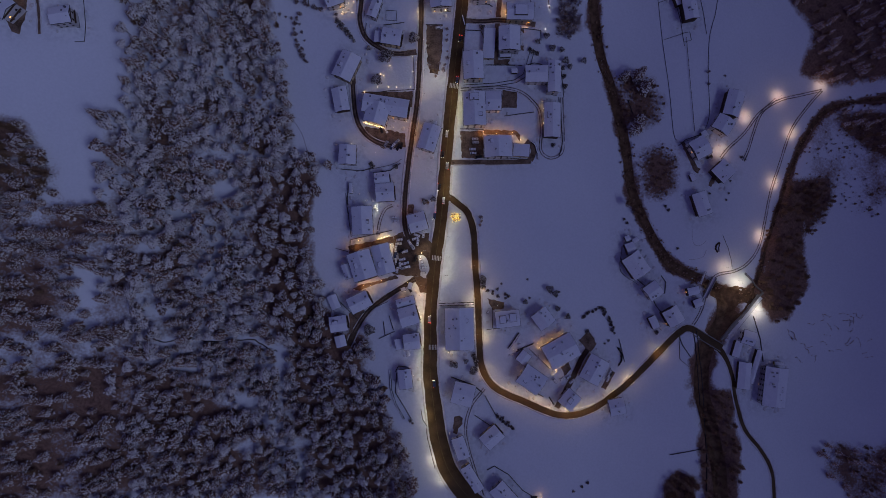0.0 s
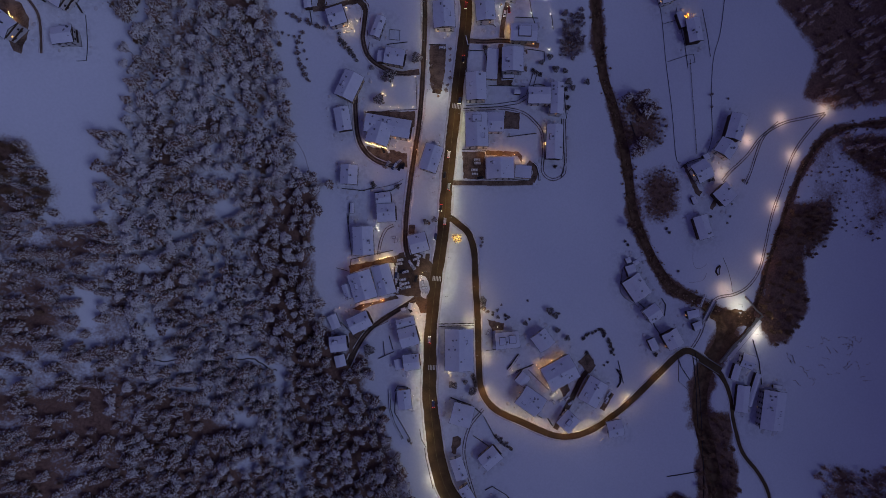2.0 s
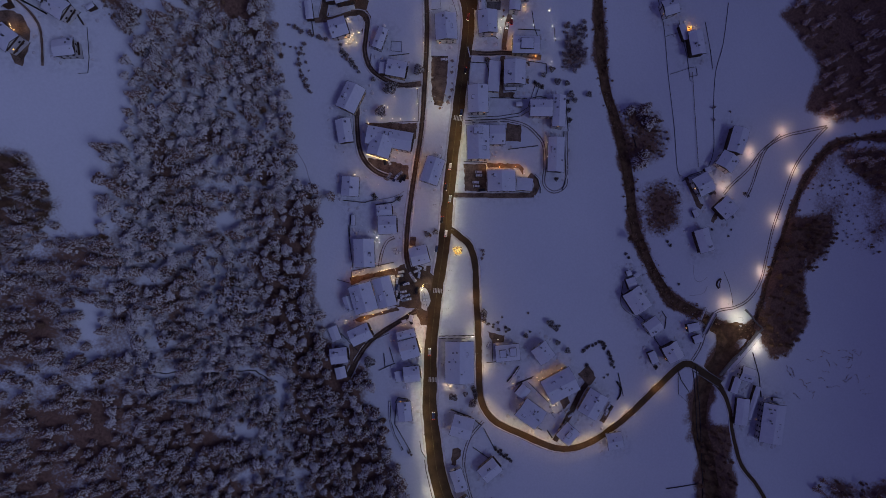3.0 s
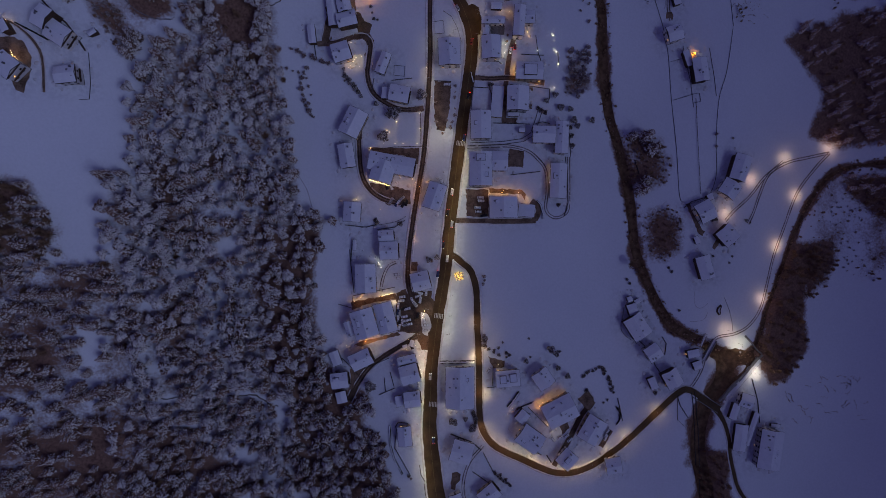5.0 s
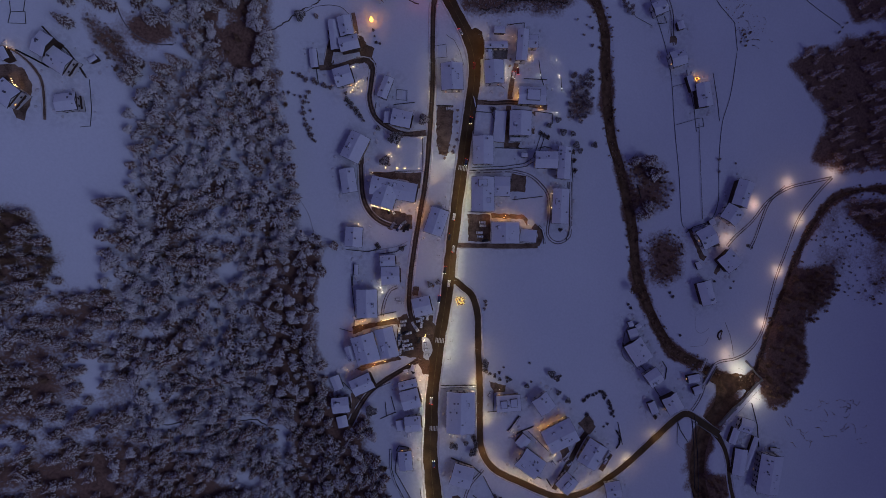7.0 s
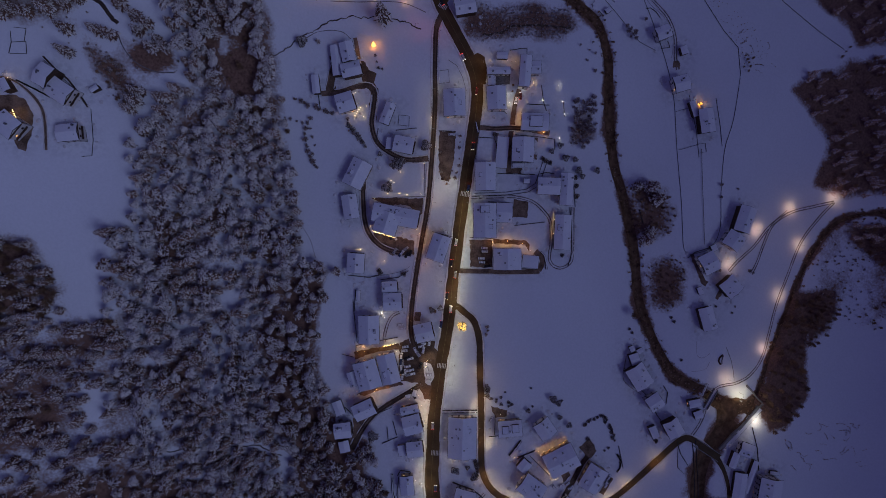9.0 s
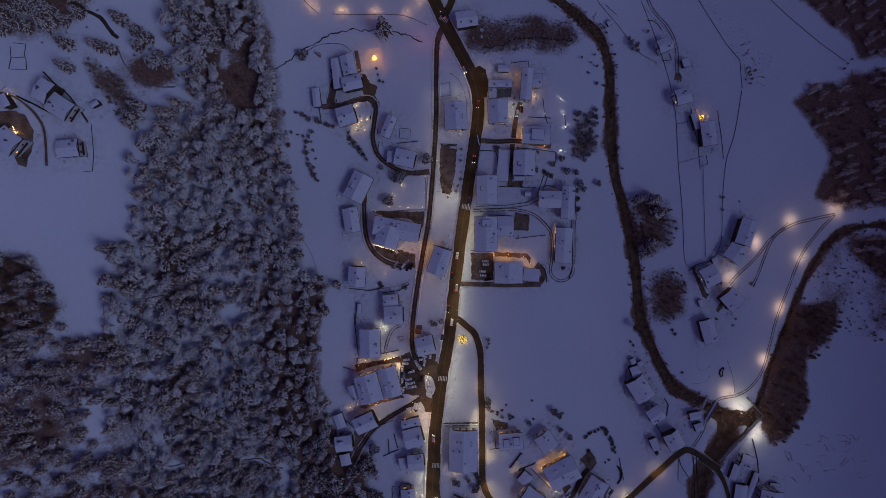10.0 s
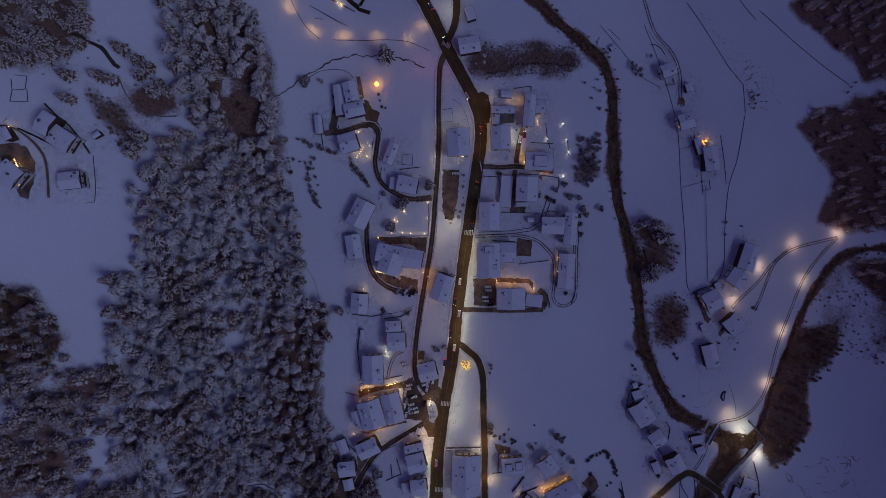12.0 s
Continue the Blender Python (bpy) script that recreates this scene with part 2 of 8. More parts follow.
def smooth_line(pts, step=2.0):
    """Points along a smooth curve through pts, about step metres apart."""
    p = [Vector(q) for q in pts]
    p = [p[0] * 2 - p[1]] + p + [p[-1] * 2 - p[-2]]
    out = []
    for i in range(1, len(p) - 2):
        n = max(2, int((p[i + 1] - p[i]).length / step))
        for k in range(n):
            t = k / n
            out.append(0.5 * ((2 * p[i]) + (p[i + 1] - p[i - 1]) * t + (2 * p[i - 1] - 5 * p[i] + 4 * p[i + 1] - p[i + 2]) * t * t
                              + (3 * p[i] - p[i - 1] - 3 * p[i + 1] + p[i + 2]) * t ** 3))
    out.append(p[-2])
    return np.array([(q[0], q[1]) for q in out])


def line_distance(x, y, line):
    best = np.full(np.shape(x), 1e9)
    for (ax, ay), (bx, by) in zip(line[:-1], line[1:]):
        dx, dy = bx - ax, by - ay
        t = np.clip(((x - ax) * dx + (y - ay) * dy) / (dx * dx + dy * dy + 1e-9), 0, 1)
        best = np.minimum(best, np.hypot(x - ax - t * dx, y - ay - t * dy))
    return best


RIVER = smooth_line([(28.8, 288.9), (45.8, 275.9), (61.3, 262.6), (80.8, 249.8), (93, 239.1), (99.9, 218.4), (101.5, 196.3), (103.8, 170.4), (107.8, 148), (113.9, 131.1), (119.8, 110.3), (124.9, 87.3), (128.7, 60.3), (135.1, 41), (144.4, 21.7), (155.6, 6.4), (172.8, -2), (184.6, -9.7)], 5.0)
GORGE = smooth_line([(184.6, -9.7), (194.7, -15.9), (192.7, -28.2), (183.4, -43.5), (177.4, -58.7), (176.8, -81.6), (182.9, -108.3), (188.1, -131.4), (190, -158.2)], 5.0)
BROOK = smooth_line([(323.5, 124.6), (304.2, 124.1), (282.2, 120.1), (267.1, 112.8), (253.8, 94.4), (243.7, 73.5), (235.9, 51.7), (226, 24.1), (219.4, 2.6), (213.6, -9.8), (202.9, -16.7)], 5.0)

BEDS = [(RIVER, 6.4, 2.2), (GORGE, 11.0, 4.5), (BROOK, 6.0, 2.0)]


def ground(x, y):
    z = slope_height(x, y)
    for line, half, depth in BEDS:
        d = line_distance(np.asarray(x, float), np.asarray(y, float), line)
        z = z - depth * (0.5 + 0.5 * np.cos(np.pi * np.clip(d / half, 0, 1)))
    return z


def gz(x, y):
    return float(ground(x, y))


def inside(x, y, poly):
    x, y = np.asarray(x, float), np.asarray(y, float)
    hit = np.zeros(x.shape, bool)
    for (ax, ay), (bx, by) in zip(poly, poly[1:] + poly[:1]):
        cross = ((ay > y) != (by > y)) & (x < (bx - ax) * (y - ay) / ((by - ay) if by != ay else 1e-9) + ax)
        hit ^= cross
    return hit


FOREST = [(-112, 273), (-131, 270), (-123, 241), (-118, 225), (-115, 202), (-111, 185), (-107, 164), (-103, 147), (-100, 126), (-96, 105), (-97, 79), (-73, 74), (-71, 71), (-81, 69), (-83, 50), (-84, 29), (-82, 3), (-77, -19), (-63, -30), (-46, -43), (-44, -63), (-49, -58), (-34, -78), (-29, -100), (-20, -126), (-18, -151), (-288, -124), (-288, -82), (-288, -46), (-288, 46), (-240, 47), (-224, 45), (-213, 43), (-199, 40), (-200, 59), (-199, 94), (-186, 98), (-189, 118), (-189, 132), (-184, 157), (-177, 173), (-166, 182), (-162, 188), (-166, 203), (-171, 230), (-173, 257)]
NORTH_WOOD = [(-288, 251.5), (-215.9, 258.9), (-210.7, 242.3), (-208.7, 229.3), (-218.5, 211.5), (-237.8, 205.5), (-288, 207.9)]
WEST_WOOD = [(-288, 92), (-236.7, 86.1), (-229.3, 71.3), (-221.2, 61.1), (-220.2, 44), (-288, 36.4)]
COPSE = [(118.5, 133.3), (127.2, 138.6), (144.3, 133), (150.3, 117.2), (148.9, 104), (134.4, 97.3), (122.7, 105.2)]
THICKET = [(130, 77), (137, 84), (149, 89), (159, 84), (159, 72), (157.5, 58.6), (146, 50), (139.5, 53), (134, 65)]
BROOK_WOOD = [(224.7, 8.8), (234.7, 45.5), (239.5, 66.9), (268.5, 67), (267.7, 52.1), (264.9, 41.1), (253, 36.9), (252.9, 12.7), (256.3, -6.8), (246, -18), (241, -31), (227, -32), (220, -22), (216.9, -8.6)]
EAST_WOOD = [(230.1, 205), (241.8, 216.4), (262, 219), (272.8, 228.5), (314.4, 235.4), (330.5, 137.9), (277, 134), (262, 137.5), (252, 141.5), (258.1, 160.6), (262, 172), (251, 182.1), (242, 195)]
UPPER_WOOD = [(218.1, 283.8), (248.3, 309.1), (308, 313.1), (313.2, 242.4), (278.7, 239.6), (270.7, 252), (252, 261.7), (235.2, 269.3)]
GLADE_WOOD = [(278.8, 114.3), (331.3, 116.6), (330.9, 76), (298.5, 88), (281.9, 101.3)]
GLADE_BRUSH = [(246.3, 59.4), (271.1, 72.9), (275.3, 54), (269, 38.1), (251.7, 24.2)]
LOWER_WOOD = [(262, -122), (275, -115), (298, -121), (329.8, -116), (329.9, -166.9), (292, -168.1), (281, -150), (268, -139)]
BANK_WOOD = [(150, -138.3), (159.2, -132.8), (171.2, -137.2), (172.1, -163.4), (149.8, -163.8)]
GORGE_WOOD = [(177.9, -77.2), (196.9, -79.4), (201.7, -115.8), (201.7, -157.8), (176.9, -156.7), (173.2, -115.1)]
STREAM_BRUSH = [(1.3, 234), (10, 248.9), (22.9, 245.2), (46.6, 249.2), (71, 247.2), (77, 238), (68, 228.8), (41.9, 228), (14.6, 223.4), (2, 226)]
RIVER_BRUSH = [(76.5, 188.1), (91.9, 193.9), (94.6, 165.1), (75.3, 157)]
GLADE_SHRUBS = [(155.2, 275.5), (174.8, 261.7), (199.9, 241.2), (211.5, 225.3), (193.4, 214.7), (180.3, 236.3)]
FARM_BRUSH = [(-259, 208.2), (-235.2, 208.5), (-212.4, 228.4), (-188.6, 219.5), (-163.5, 193.6), (-171.9, 182.8), (-188.5, 165), (-199.2, 170.5), (-212.3, 191.2), (-225.2, 202.1), (-240.2, 203.3), (-259.1, 200.8)]
BROOK_SLOPE = [(252.2, 106.1), (283.4, 122.8), (327.2, 128.3), (333.3, 37.2), (289.7, 42.4), (254.8, 70.3)]
FARM_DIAGONAL = [(-212.7, 199.1), (-202.2, 194.9), (-194.2, 188.7), (-186.1, 178.3), (-185.5, 165.4), (-194.4, 163.4), (-199.6, 173.8), (-207.5, 185.7)]
NORTH_STAND = [(-169, 252), (-150, 262), (-131, 264), (-124, 241), (-119, 225), (-115, 205), (-112, 188), (-122, 174), (-145, 172), (-160, 186), (-163, 203), (-168, 228)]
RED_CLEARING = [(-146, 203.6), (-137, 209), (-126.2, 211.3), (-123, 189.3), (-123.4, 179.5), (-138, 177), (-143, 188)]
FARM_EDGE = [(-189.4, 199.1), (-178, 204), (-168.9, 201), (-167, 192), (-177.9, 186.5), (-187.6, 188.6)]
GLADES = [(-165.2, -39.3, 5, 1.8), (-154.9, -40.1, 6, 1.8), (-144.4, -40.5, 6, 1.8), (-133.6, -40.6, 6, 1.8), (-122.5, -40.3, 5, 2), (-114.4, -44.9, 4, 3), (-106.2, -50.7, 4, 3), (-134.1, 52, 6, 9), (-143.1, 90.8, 5, 3), (-204.1, -2.8, 7, 9), (-206.8, -12.6, 5, 6), (-125.1, -79.3, 10, 4), (-122.4, -108.6, 7, 5), (-140.1, 53.2, 5, 6), (-112.6, 75.5, 15, 2.5), (-90.7, -108.5, 8, 3.5), (-176.1, 16.5, 7, 3), (-170.4, -21.4, 7, 4), (-160.7, 170.9, 6, 3), (-67.5, -116, 5, 2.5), (-143.5, 208.4, 3, 7), (-138.1, 64.9, 5, 4)]
BROWN_EAST = [(-129.7, 68.7), (-70.7, 70.8), (-80.5, 24.9), (-83.1, -11.8), (-49.8, -41.1), (-49.2, -67.2), (-95.9, -70.5), (-110.1, -33.1), (-127.2, 17.6)]
BROWN_WEST = [(-290, 35), (-221.6, 39.3), (-206.2, 8.4), (-224.1, -41.2), (-290, -45.9)]
BROWN_LOW = [(-290, -49.4), (-210.9, -39.1), (-153.5, -55.2), (-110.7, -85.7), (-93.9, -146.9), (-290, -131)]
BROWN_SOUTH = [(-109, -54.9), (-49.2, -59.9), (-23.5, -122.4), (-19.8, -151.7), (-81.4, -150.1), (-102.2, -105.5)]

# cover of brown litter; in FOREST it also darkens the shaded snow between trees
LITTER_SHADE = [(FOREST, 6.0, 0.48), (BROWN_EAST, 14.0, 0.95), (BROWN_WEST, 14.0, 0.66), (BROWN_SOUTH, 14.0, 0.92), (BROWN_LOW, 14.0, 0.8), (NORTH_WOOD, 8.0, 0.75), (WEST_WOOD, 8.0, 0.85), (COPSE, 9.0, 0.72), (THICKET, 9.0, 0.95), (BROOK_WOOD, 4.0, 1.2), (EAST_WOOD, 6.0, 1.1),
          (UPPER_WOOD, 6.0, 1.2), (GLADE_WOOD, 6.0, 1.2), (GLADE_BRUSH, 6.0, 0.9), (LOWER_WOOD, 7.0, 0.62), (BANK_WOOD, 4.0, 1.1), (GORGE_WOOD, 4.0, 1.2), (STREAM_BRUSH, 8.0, 0.93), (FARM_BRUSH, 9.0, 0.34), (FARM_DIAGONAL, 6.0, 0.8), (BROOK_SLOPE, 9.0, 0.42),
          (RIVER_BRUSH, 5.0, 0.55), (NORTH_STAND, 8.0, 0.78), (RED_CLEARING, 5.0, 1.35), (FARM_EDGE, 5.0, 1.35)]


def soft_inside(x, y, poly, width):
    d = line_distance(x, y, poly + poly[:1])
    return np.where(inside(x, y, poly), 0.5 + 0.5 * np.clip(d / width, 0, 1), 0.5 - 0.5 * np.clip(d / width, 0, 1))


def land():
    """One sheet of ground, fine over the valley floor and coarser out to the horizon."""
    far = 2.0 ** np.arange(1, 10)
    xs = np.concatenate([-300 - 5.2 * far[::-1], np.arange(-300, 341, 2.5), 340 + 5.2 * far])
    ys = np.concatenate([-200 - 5.2 * far[::-1], np.arange(-200, 321, 2.5), 320 + 5.2 * far])
    gx, gy = np.meshgrid(xs, ys)
    z = ground(gx, gy)
    litter = np.zeros(gx.shape)
    for poly, width, most in LITTER_SHADE:
        cover = soft_inside(gx, gy, poly, width) * most
        if poly in (BROWN_EAST, BROWN_WEST, BROWN_SOUTH, BROWN_LOW):
            cover = np.minimum(cover, 1.9 * np.clip(soft_inside(gx, gy, FOREST, 4.0) - 0.42, 0, 1))
        litter = np.maximum(litter, cover)
    # litter kept in the glades puts their shade into the ground colour
    for cx, cy, rx, ry in GLADES:
        litter = litter * np.clip(np.hypot((gx - cx) / rx, (gy - cy) / ry) - 0.3, 0.45, 1)
    for line, half in ((RIVER, 4.5), (BROOK, 3.4), (GORGE, 8.0)):
        wide = half * (1 + 0.30 * np.sin(gx / 3.7 + 1.3 * np.sin(gy / 9.1)) * np.sin(gy / 4.3 + gx / 17.0) + 0.22 * np.sin(gx / 11.0 - gy / 13.0))
        litter = np.maximum(litter, 1.1 * np.clip(1.45 - line_distance(gx, gy, line) / wide, 0, 1))
    ny, nx = gx.shape
    verts = np.stack([gx, gy, z], -1).reshape(-1, 3)
    i = (np.arange(ny - 1)[:, None] * nx + np.arange(nx - 1)[None, :]).ravel()
    tris = np.concatenate([np.stack([i, i + 1, i + nx + 1], 1), np.stack([i, i + nx + 1, i + nx], 1)])
    me = array_mesh("ground", verts, tris, [GROUND])
    me.shade_smooth()
    a = me.attributes.new("litter", "FLOAT", "POINT")
    a.data.foreach_set("value", litter.ravel().astype(np.float32))
    trodden = np.zeros(gx.shape)
    for cx, cy, ang, hl, hd in FOOTPRINTS:
        c, k = math.cos(radians(ang)), math.sin(radians(ang))
        out = np.maximum(np.abs((gx - cx) * c + (gy - cy) * k) - hl, np.abs((gy - cy) * c - (gx - cx) * k) - hd)
        trodden = np.maximum(trodden, np.clip(1 - out / 7.0, 0, 1))
    for _, line, width, _, _ in CARRIAGEWAYS:
        trodden = np.maximum(trodden, 0.8 * np.clip(1.6 - line_distance(gx, gy, line) / (np.max(width) * 0.8), 0, 1))
    a = me.attributes.new("trodden", "FLOAT", "POINT")
    a.data.foreach_set("value", trodden.ravel().astype(np.float32))
    me.shade_smooth()
    return tagged(new("ground", me), "snow-covered valley floor and slopes with brown litter", "ground", kind="structure")



# ---- roads, lanes, tracks and water ----
def strip_mesh(name, line, width, mat, lift=0.12, cols=4, ragged=0.0, seed=1, profile=None, offset=0.0):
    """A band along a line, laid on the land; profile: heights across it."""
    rng = np.random.default_rng(seed)
    tang = np.gradient(line, axis=0)
    tang /= np.linalg.norm(tang, axis=1)[:, None] + 1e-9
    nrm = np.stack([-tang[:, 1], tang[:, 0]], 1)
    n = len(line)
    wide = np.broadcast_to(np.asarray(width, float), (n,))
    across = np.linspace(-0.5, 0.5, cols + 1)
    side = across[None, :] * wide[:, None] + np.broadcast_to(np.asarray(offset, float), (n,))[:, None]
    wob = np.convolve(rng.normal(0, 1, n + 8), np.ones(3) / 3, "same")[4:-4], np.convolve(rng.normal(0, 1, n + 8), np.ones(3) / 3, "same")[4:-4]
    side[:, 0] += ragged * wob[0]
    side[:, -1] += ragged * wob[1]
    x = line[:, :1] + nrm[:, :1] * side
    y = line[:, 1:] + nrm[:, 1:] * side
    z = ground(x, y) + lift
    if profile is not None:
        z = z + np.asarray(profile)[None, :] * (0.75 + 0.35 * rng.normal(0, 1, (n, 1)).clip(-1, 1))
    verts = np.stack([x, y, z], -1).reshape(-1, 3)
    c = cols + 1
    i = (np.arange(n - 1)[:, None] * c + np.arange(cols)[None, :]).ravel()
    tris = np.concatenate([np.stack([i, i + c, i + c + 1], 1), np.stack([i, i + c + 1, i + 1], 1)])
    tris = tris[:, ::-1]
    me = array_mesh(name, verts, tris, [mat])
    me.shade_smooth()
    return me


def road(name, pts, width, mat, label, banks=1.1, ragged=0.25, seed=1, lift=0.12, category="road"):
    line = smooth_line(pts, 2.0)
    if callable(width):
        width = width(line)
    ob = tagged(new(name, strip_mesh(name, line, width, mat, lift, 4, ragged, seed)), label, category, kind="structure")
    CARRIAGEWAYS.append((ob, line, width, banks, seed))
    return ob, line


CARRIAGEWAYS, YARDS = [], []


def snow_banks():
    """Ridges of ploughed snow along every road, left out where another road or yard joins."""
    for ob, line, width, banks, seed in CARRIAGEWAYS:
        for k, sgn in enumerate((-1, 1) if banks else ()):
            me = strip_mesh("snow_bank", line, banks, BANK_SNOW, 0.05, 4, 0.3, seed * 7 + k, (0, 0.35, 0.6, 0.35, -0.1), sgn * (width / 2 + banks * 0.42))
            co = np.empty(3 * len(me.vertices), np.float32)
            me.vertices.foreach_get("co", co)
            co = co.reshape(-1, 3)
            cut = np.zeros(len(co), bool)
            for other, line2, width2, _, _ in CARRIAGEWAYS:
                if other is not ob:
                    cut |= line_distance(co[:, 0], co[:, 1], line2) < np.min(width2) / 2 + 0.3
            for outline in YARDS:
                cut |= inside(co[:, 0], co[:, 1], outline)
            co[cut, 2] -= 1.6
            me.vertices.foreach_set("co", co.ravel())
            me.update()
            part("snow_bank", me, None, ob, "ridge of ploughed snow")


def rut_track(name, pts, label, gap=1.5, width=0.55, seed=1, bed=0.0):
    line = smooth_line(pts, 2.0)
    ob = tagged(new(name, strip_mesh(name, line, gap + 1.4, BANK_SNOW, 0.06, 4, 0.3, seed)), label, "track", kind="structure")
    for sgn in (-1, 1):
        part("wheel_rut", strip_mesh("wheel_rut", line, width, RUT, 0.12, 2, 0.12, seed + 3 + sgn, None, sgn * gap / 2), None, ob, "dark wheel rut in the snow")
    return ob


def patch(name, outline, mat, label, lift=0.15, category="yard", cuts=1):
    YARDS.append(list(outline))
    rng = random.Random(len(outline) * 17 + len(YARDS))
    ring = []
    for (ax, ay), (bx, by) in zip(outline, list(outline[1:]) + list(outline[:1])):
        n = max(1, int(math.hypot(bx - ax, by - ay) / 1.6))
        ring += [(ax + (bx - ax) * i / n + rng.uniform(-0.4, 0.4), ay + (by - ay) * i / n + rng.uniform(-0.4, 0.4)) for i in range(n)]
    outline = ring
    bm = bmesh.new()
    bm.faces.new([bm.verts.new((x, y, 0)) for x, y in outline])
    bmesh.ops.triangulate(bm, faces=bm.faces[:])
    bmesh.ops.subdivide_edges(bm, edges=bm.edges[:], cuts=cuts, use_grid_fill=True)
    vs = bm.verts[:]
    zs = ground(np.array([v.co.x for v in vs]), np.array([v.co.y for v in vs]))
    for v, z in zip(vs, zs):
        v.co.z = z + lift
    bmesh.ops.recalc_face_normals(bm, faces=bm.faces[:])
    if sum(f.normal.z for f in bm.faces) < 0:
        bmesh.ops.reverse_faces(bm, faces=bm.faces[:])
    return tagged(new(name, finish(name, bm, mat)), label, category, kind="structure")




def main_width(line):
    """The main road widens towards its bend in the south."""
    return np.interp(line[:, 1], (-150, -110, -60, -20), (12.2, 11.2, 9.4, 7.8))


def side_width(line):
    """The side road narrows to a lane beyond the bridge."""
    return np.interp(line[:, 0], (185, 196), (4.3, 2.7))


_, MAIN = road("main_road", [(-32.2, 280.4), (-27.3, 271.8), (-18.9, 258.1), (-10.9, 242.5), (-1.6, 227), (6.9, 212.4), (11.8, 199), (13.1, 184.6), (10.9, 162.6), (7.5, 133.2), (4.5, 103.4), (1.2, 69.8), (0.3, 52.6), (-1.7, 33.9), (-4.2, 15.2), (-6.3, -3.6), (-8.2, -26.2), (-8.3, -48.7), (-8.5, -64.4), (-6, -86.7), (-2.6, -109), (3.3, -127.6), (14.1, -143.3), (27.6, -155.7)], main_width, ASPHALT, "wet asphalt main road between ploughed snow banks", 1.6, 0.3, 3, 0.16)
road("upper_road", [(-12.2, 238.9), (-14.8, 230.7), (-15.2, 219.3), (-14.4, 183.5), (-14.5, 165.3), (-15.5, 139.7), (-16.7, 117.6), (-20, 93.4), (-23.3, 69.1), (-25, 50.3), (-25.3, 35.2), (-23.5, 25.9), (-19.1, 16.6)], 3.9, SLUSH, "narrow upper village road, wet and slushy", 1.2, 0.3, 5, 0.14)
road("side_road", [(0.7, 53.1), (6, 49.8), (10.8, 46.1), (16.4, 40.9), (20.2, 28.6), (21.3, 10), (23.2, -19.9), (23.9, -42.3), (25.8, -60.9), (34.4, -74.5), (54.7, -84.4), (77.8, -93.6), (97.5, -91.8), (115.3, -81.7), (129.1, -70.4), (148.2, -51.1), (159.5, -39.6), (167.9, -36.5), (183.4, -45.8), (192.1, -56.2), (196.9, -68.5), (199.1, -83.9), (205.7, -105.2), (217.5, -119.4), (226.9, -135.7), (229.2, -157.4)], side_width, ASPHALT, "dark wet side road curving through the snowfield", 1.1, 0.2, 7, 0.14)
road("village_lane", [(-10, -6.8), (-16.4, -2.4), (-26, -7.6), (-34.9, -13.1), (-47.8, -22.7), (-56.3, -34.5), (-62.1, -46.3)], 3.6, SLUSH, "dark lane climbing past the houses", 0.9, 0.25, 9, 0.12)
road("hotel_drive", [(-59.9, 136.4), (-58.7, 117.4), (-57.7, 106.4), (-54.6, 97.3), (-47, 89.1), (-35.1, 85), (-24.8, 86.1)], 3.6, GRIT, "gritted hotel driveway curving round the building", 0.9, 0.25, 11, 0.12)
road("park_drive", [(-63.9, 191.5), (-56.5, 191.6), (-53.4, 186.5), (-54.1, 176), (-54.6, 167.3), (-51.4, 157), (-44, 150.4), (-31.8, 145.7), (-17.6, 147)], 3.8, GRIT, "curved dark driveway to the farm", 0.9, 0.25, 13, 0.12)
road("farm_drive", [(-87, 185.2), (-76.2, 186.9), (-63.9, 191.5)], 3.4, GRIT, "dark farm driveway", 0.7, 0.25, 15, 0.12)
road("farm_court", [(-78.4, 205.7), (-80.7, 196.7), (-82.2, 186.9)], 4.5, GRIT, "dark gritted farm court", 0.7, 0.25, 17, 0.12)
road("south_court", [(3.4, 74.3), (21, 74.5), (39.8, 74.7), (58.7, 75.7)], 3.2, GRIT, "cleared gritted lane beside the apartment house", 0.7, 0.25, 19, 0.12)
road("court_bend", [(57.9, 76), (60.4, 82.5), (58.3, 86.2), (55.2, 88.7)], 4, GRIT, "cleared bend of the gritted lane", 0.6, 0.25, 21, 0.12)
road("mill_lane", [(11.4, 168.6), (25.6, 168.1), (36.8, 169), (49.9, 168.4), (61.7, 166.8)], 3.6, GRIT, "dark cleared lane between apartment houses", 0.8, 0.25, 23, 0.12)
road("mid_lane", [(40.5, 194.3), (38.1, 185.7), (36.4, 169), (35.7, 154.1), (35.4, 139.2)], 3.2, GRIT, "dark cleared lane behind the houses", 0.7, 0.25, 25, 0.12)
road("villa_drive", [(75.8, -88.7), (83.6, -75), (89.5, -63.8), (94.3, -54.5), (100.7, -45.5), (97.6, -40.1)], 3.8, SLUSH, "dark villa driveway", 0.7, 0.25, 27, 0.12)
road("fork_road", [(-10.3, 247.9), (-7, 255.8), (-5.5, 265.8), (-6.7, 279.9)], 4.6, ASPHALT, "wet road forking off northwards", 1, 0.2, 29, 0.14)
road("nw_lane", [(-255.6, 174.2), (-247.2, 174.5), (-239.9, 170.3), (-234.2, 164), (-230.7, 155.6), (-229.7, 136.9)], 1.3, GRIT, "narrow dark lane by the upper farm", 0.6, 0.25, 31, 0.12)
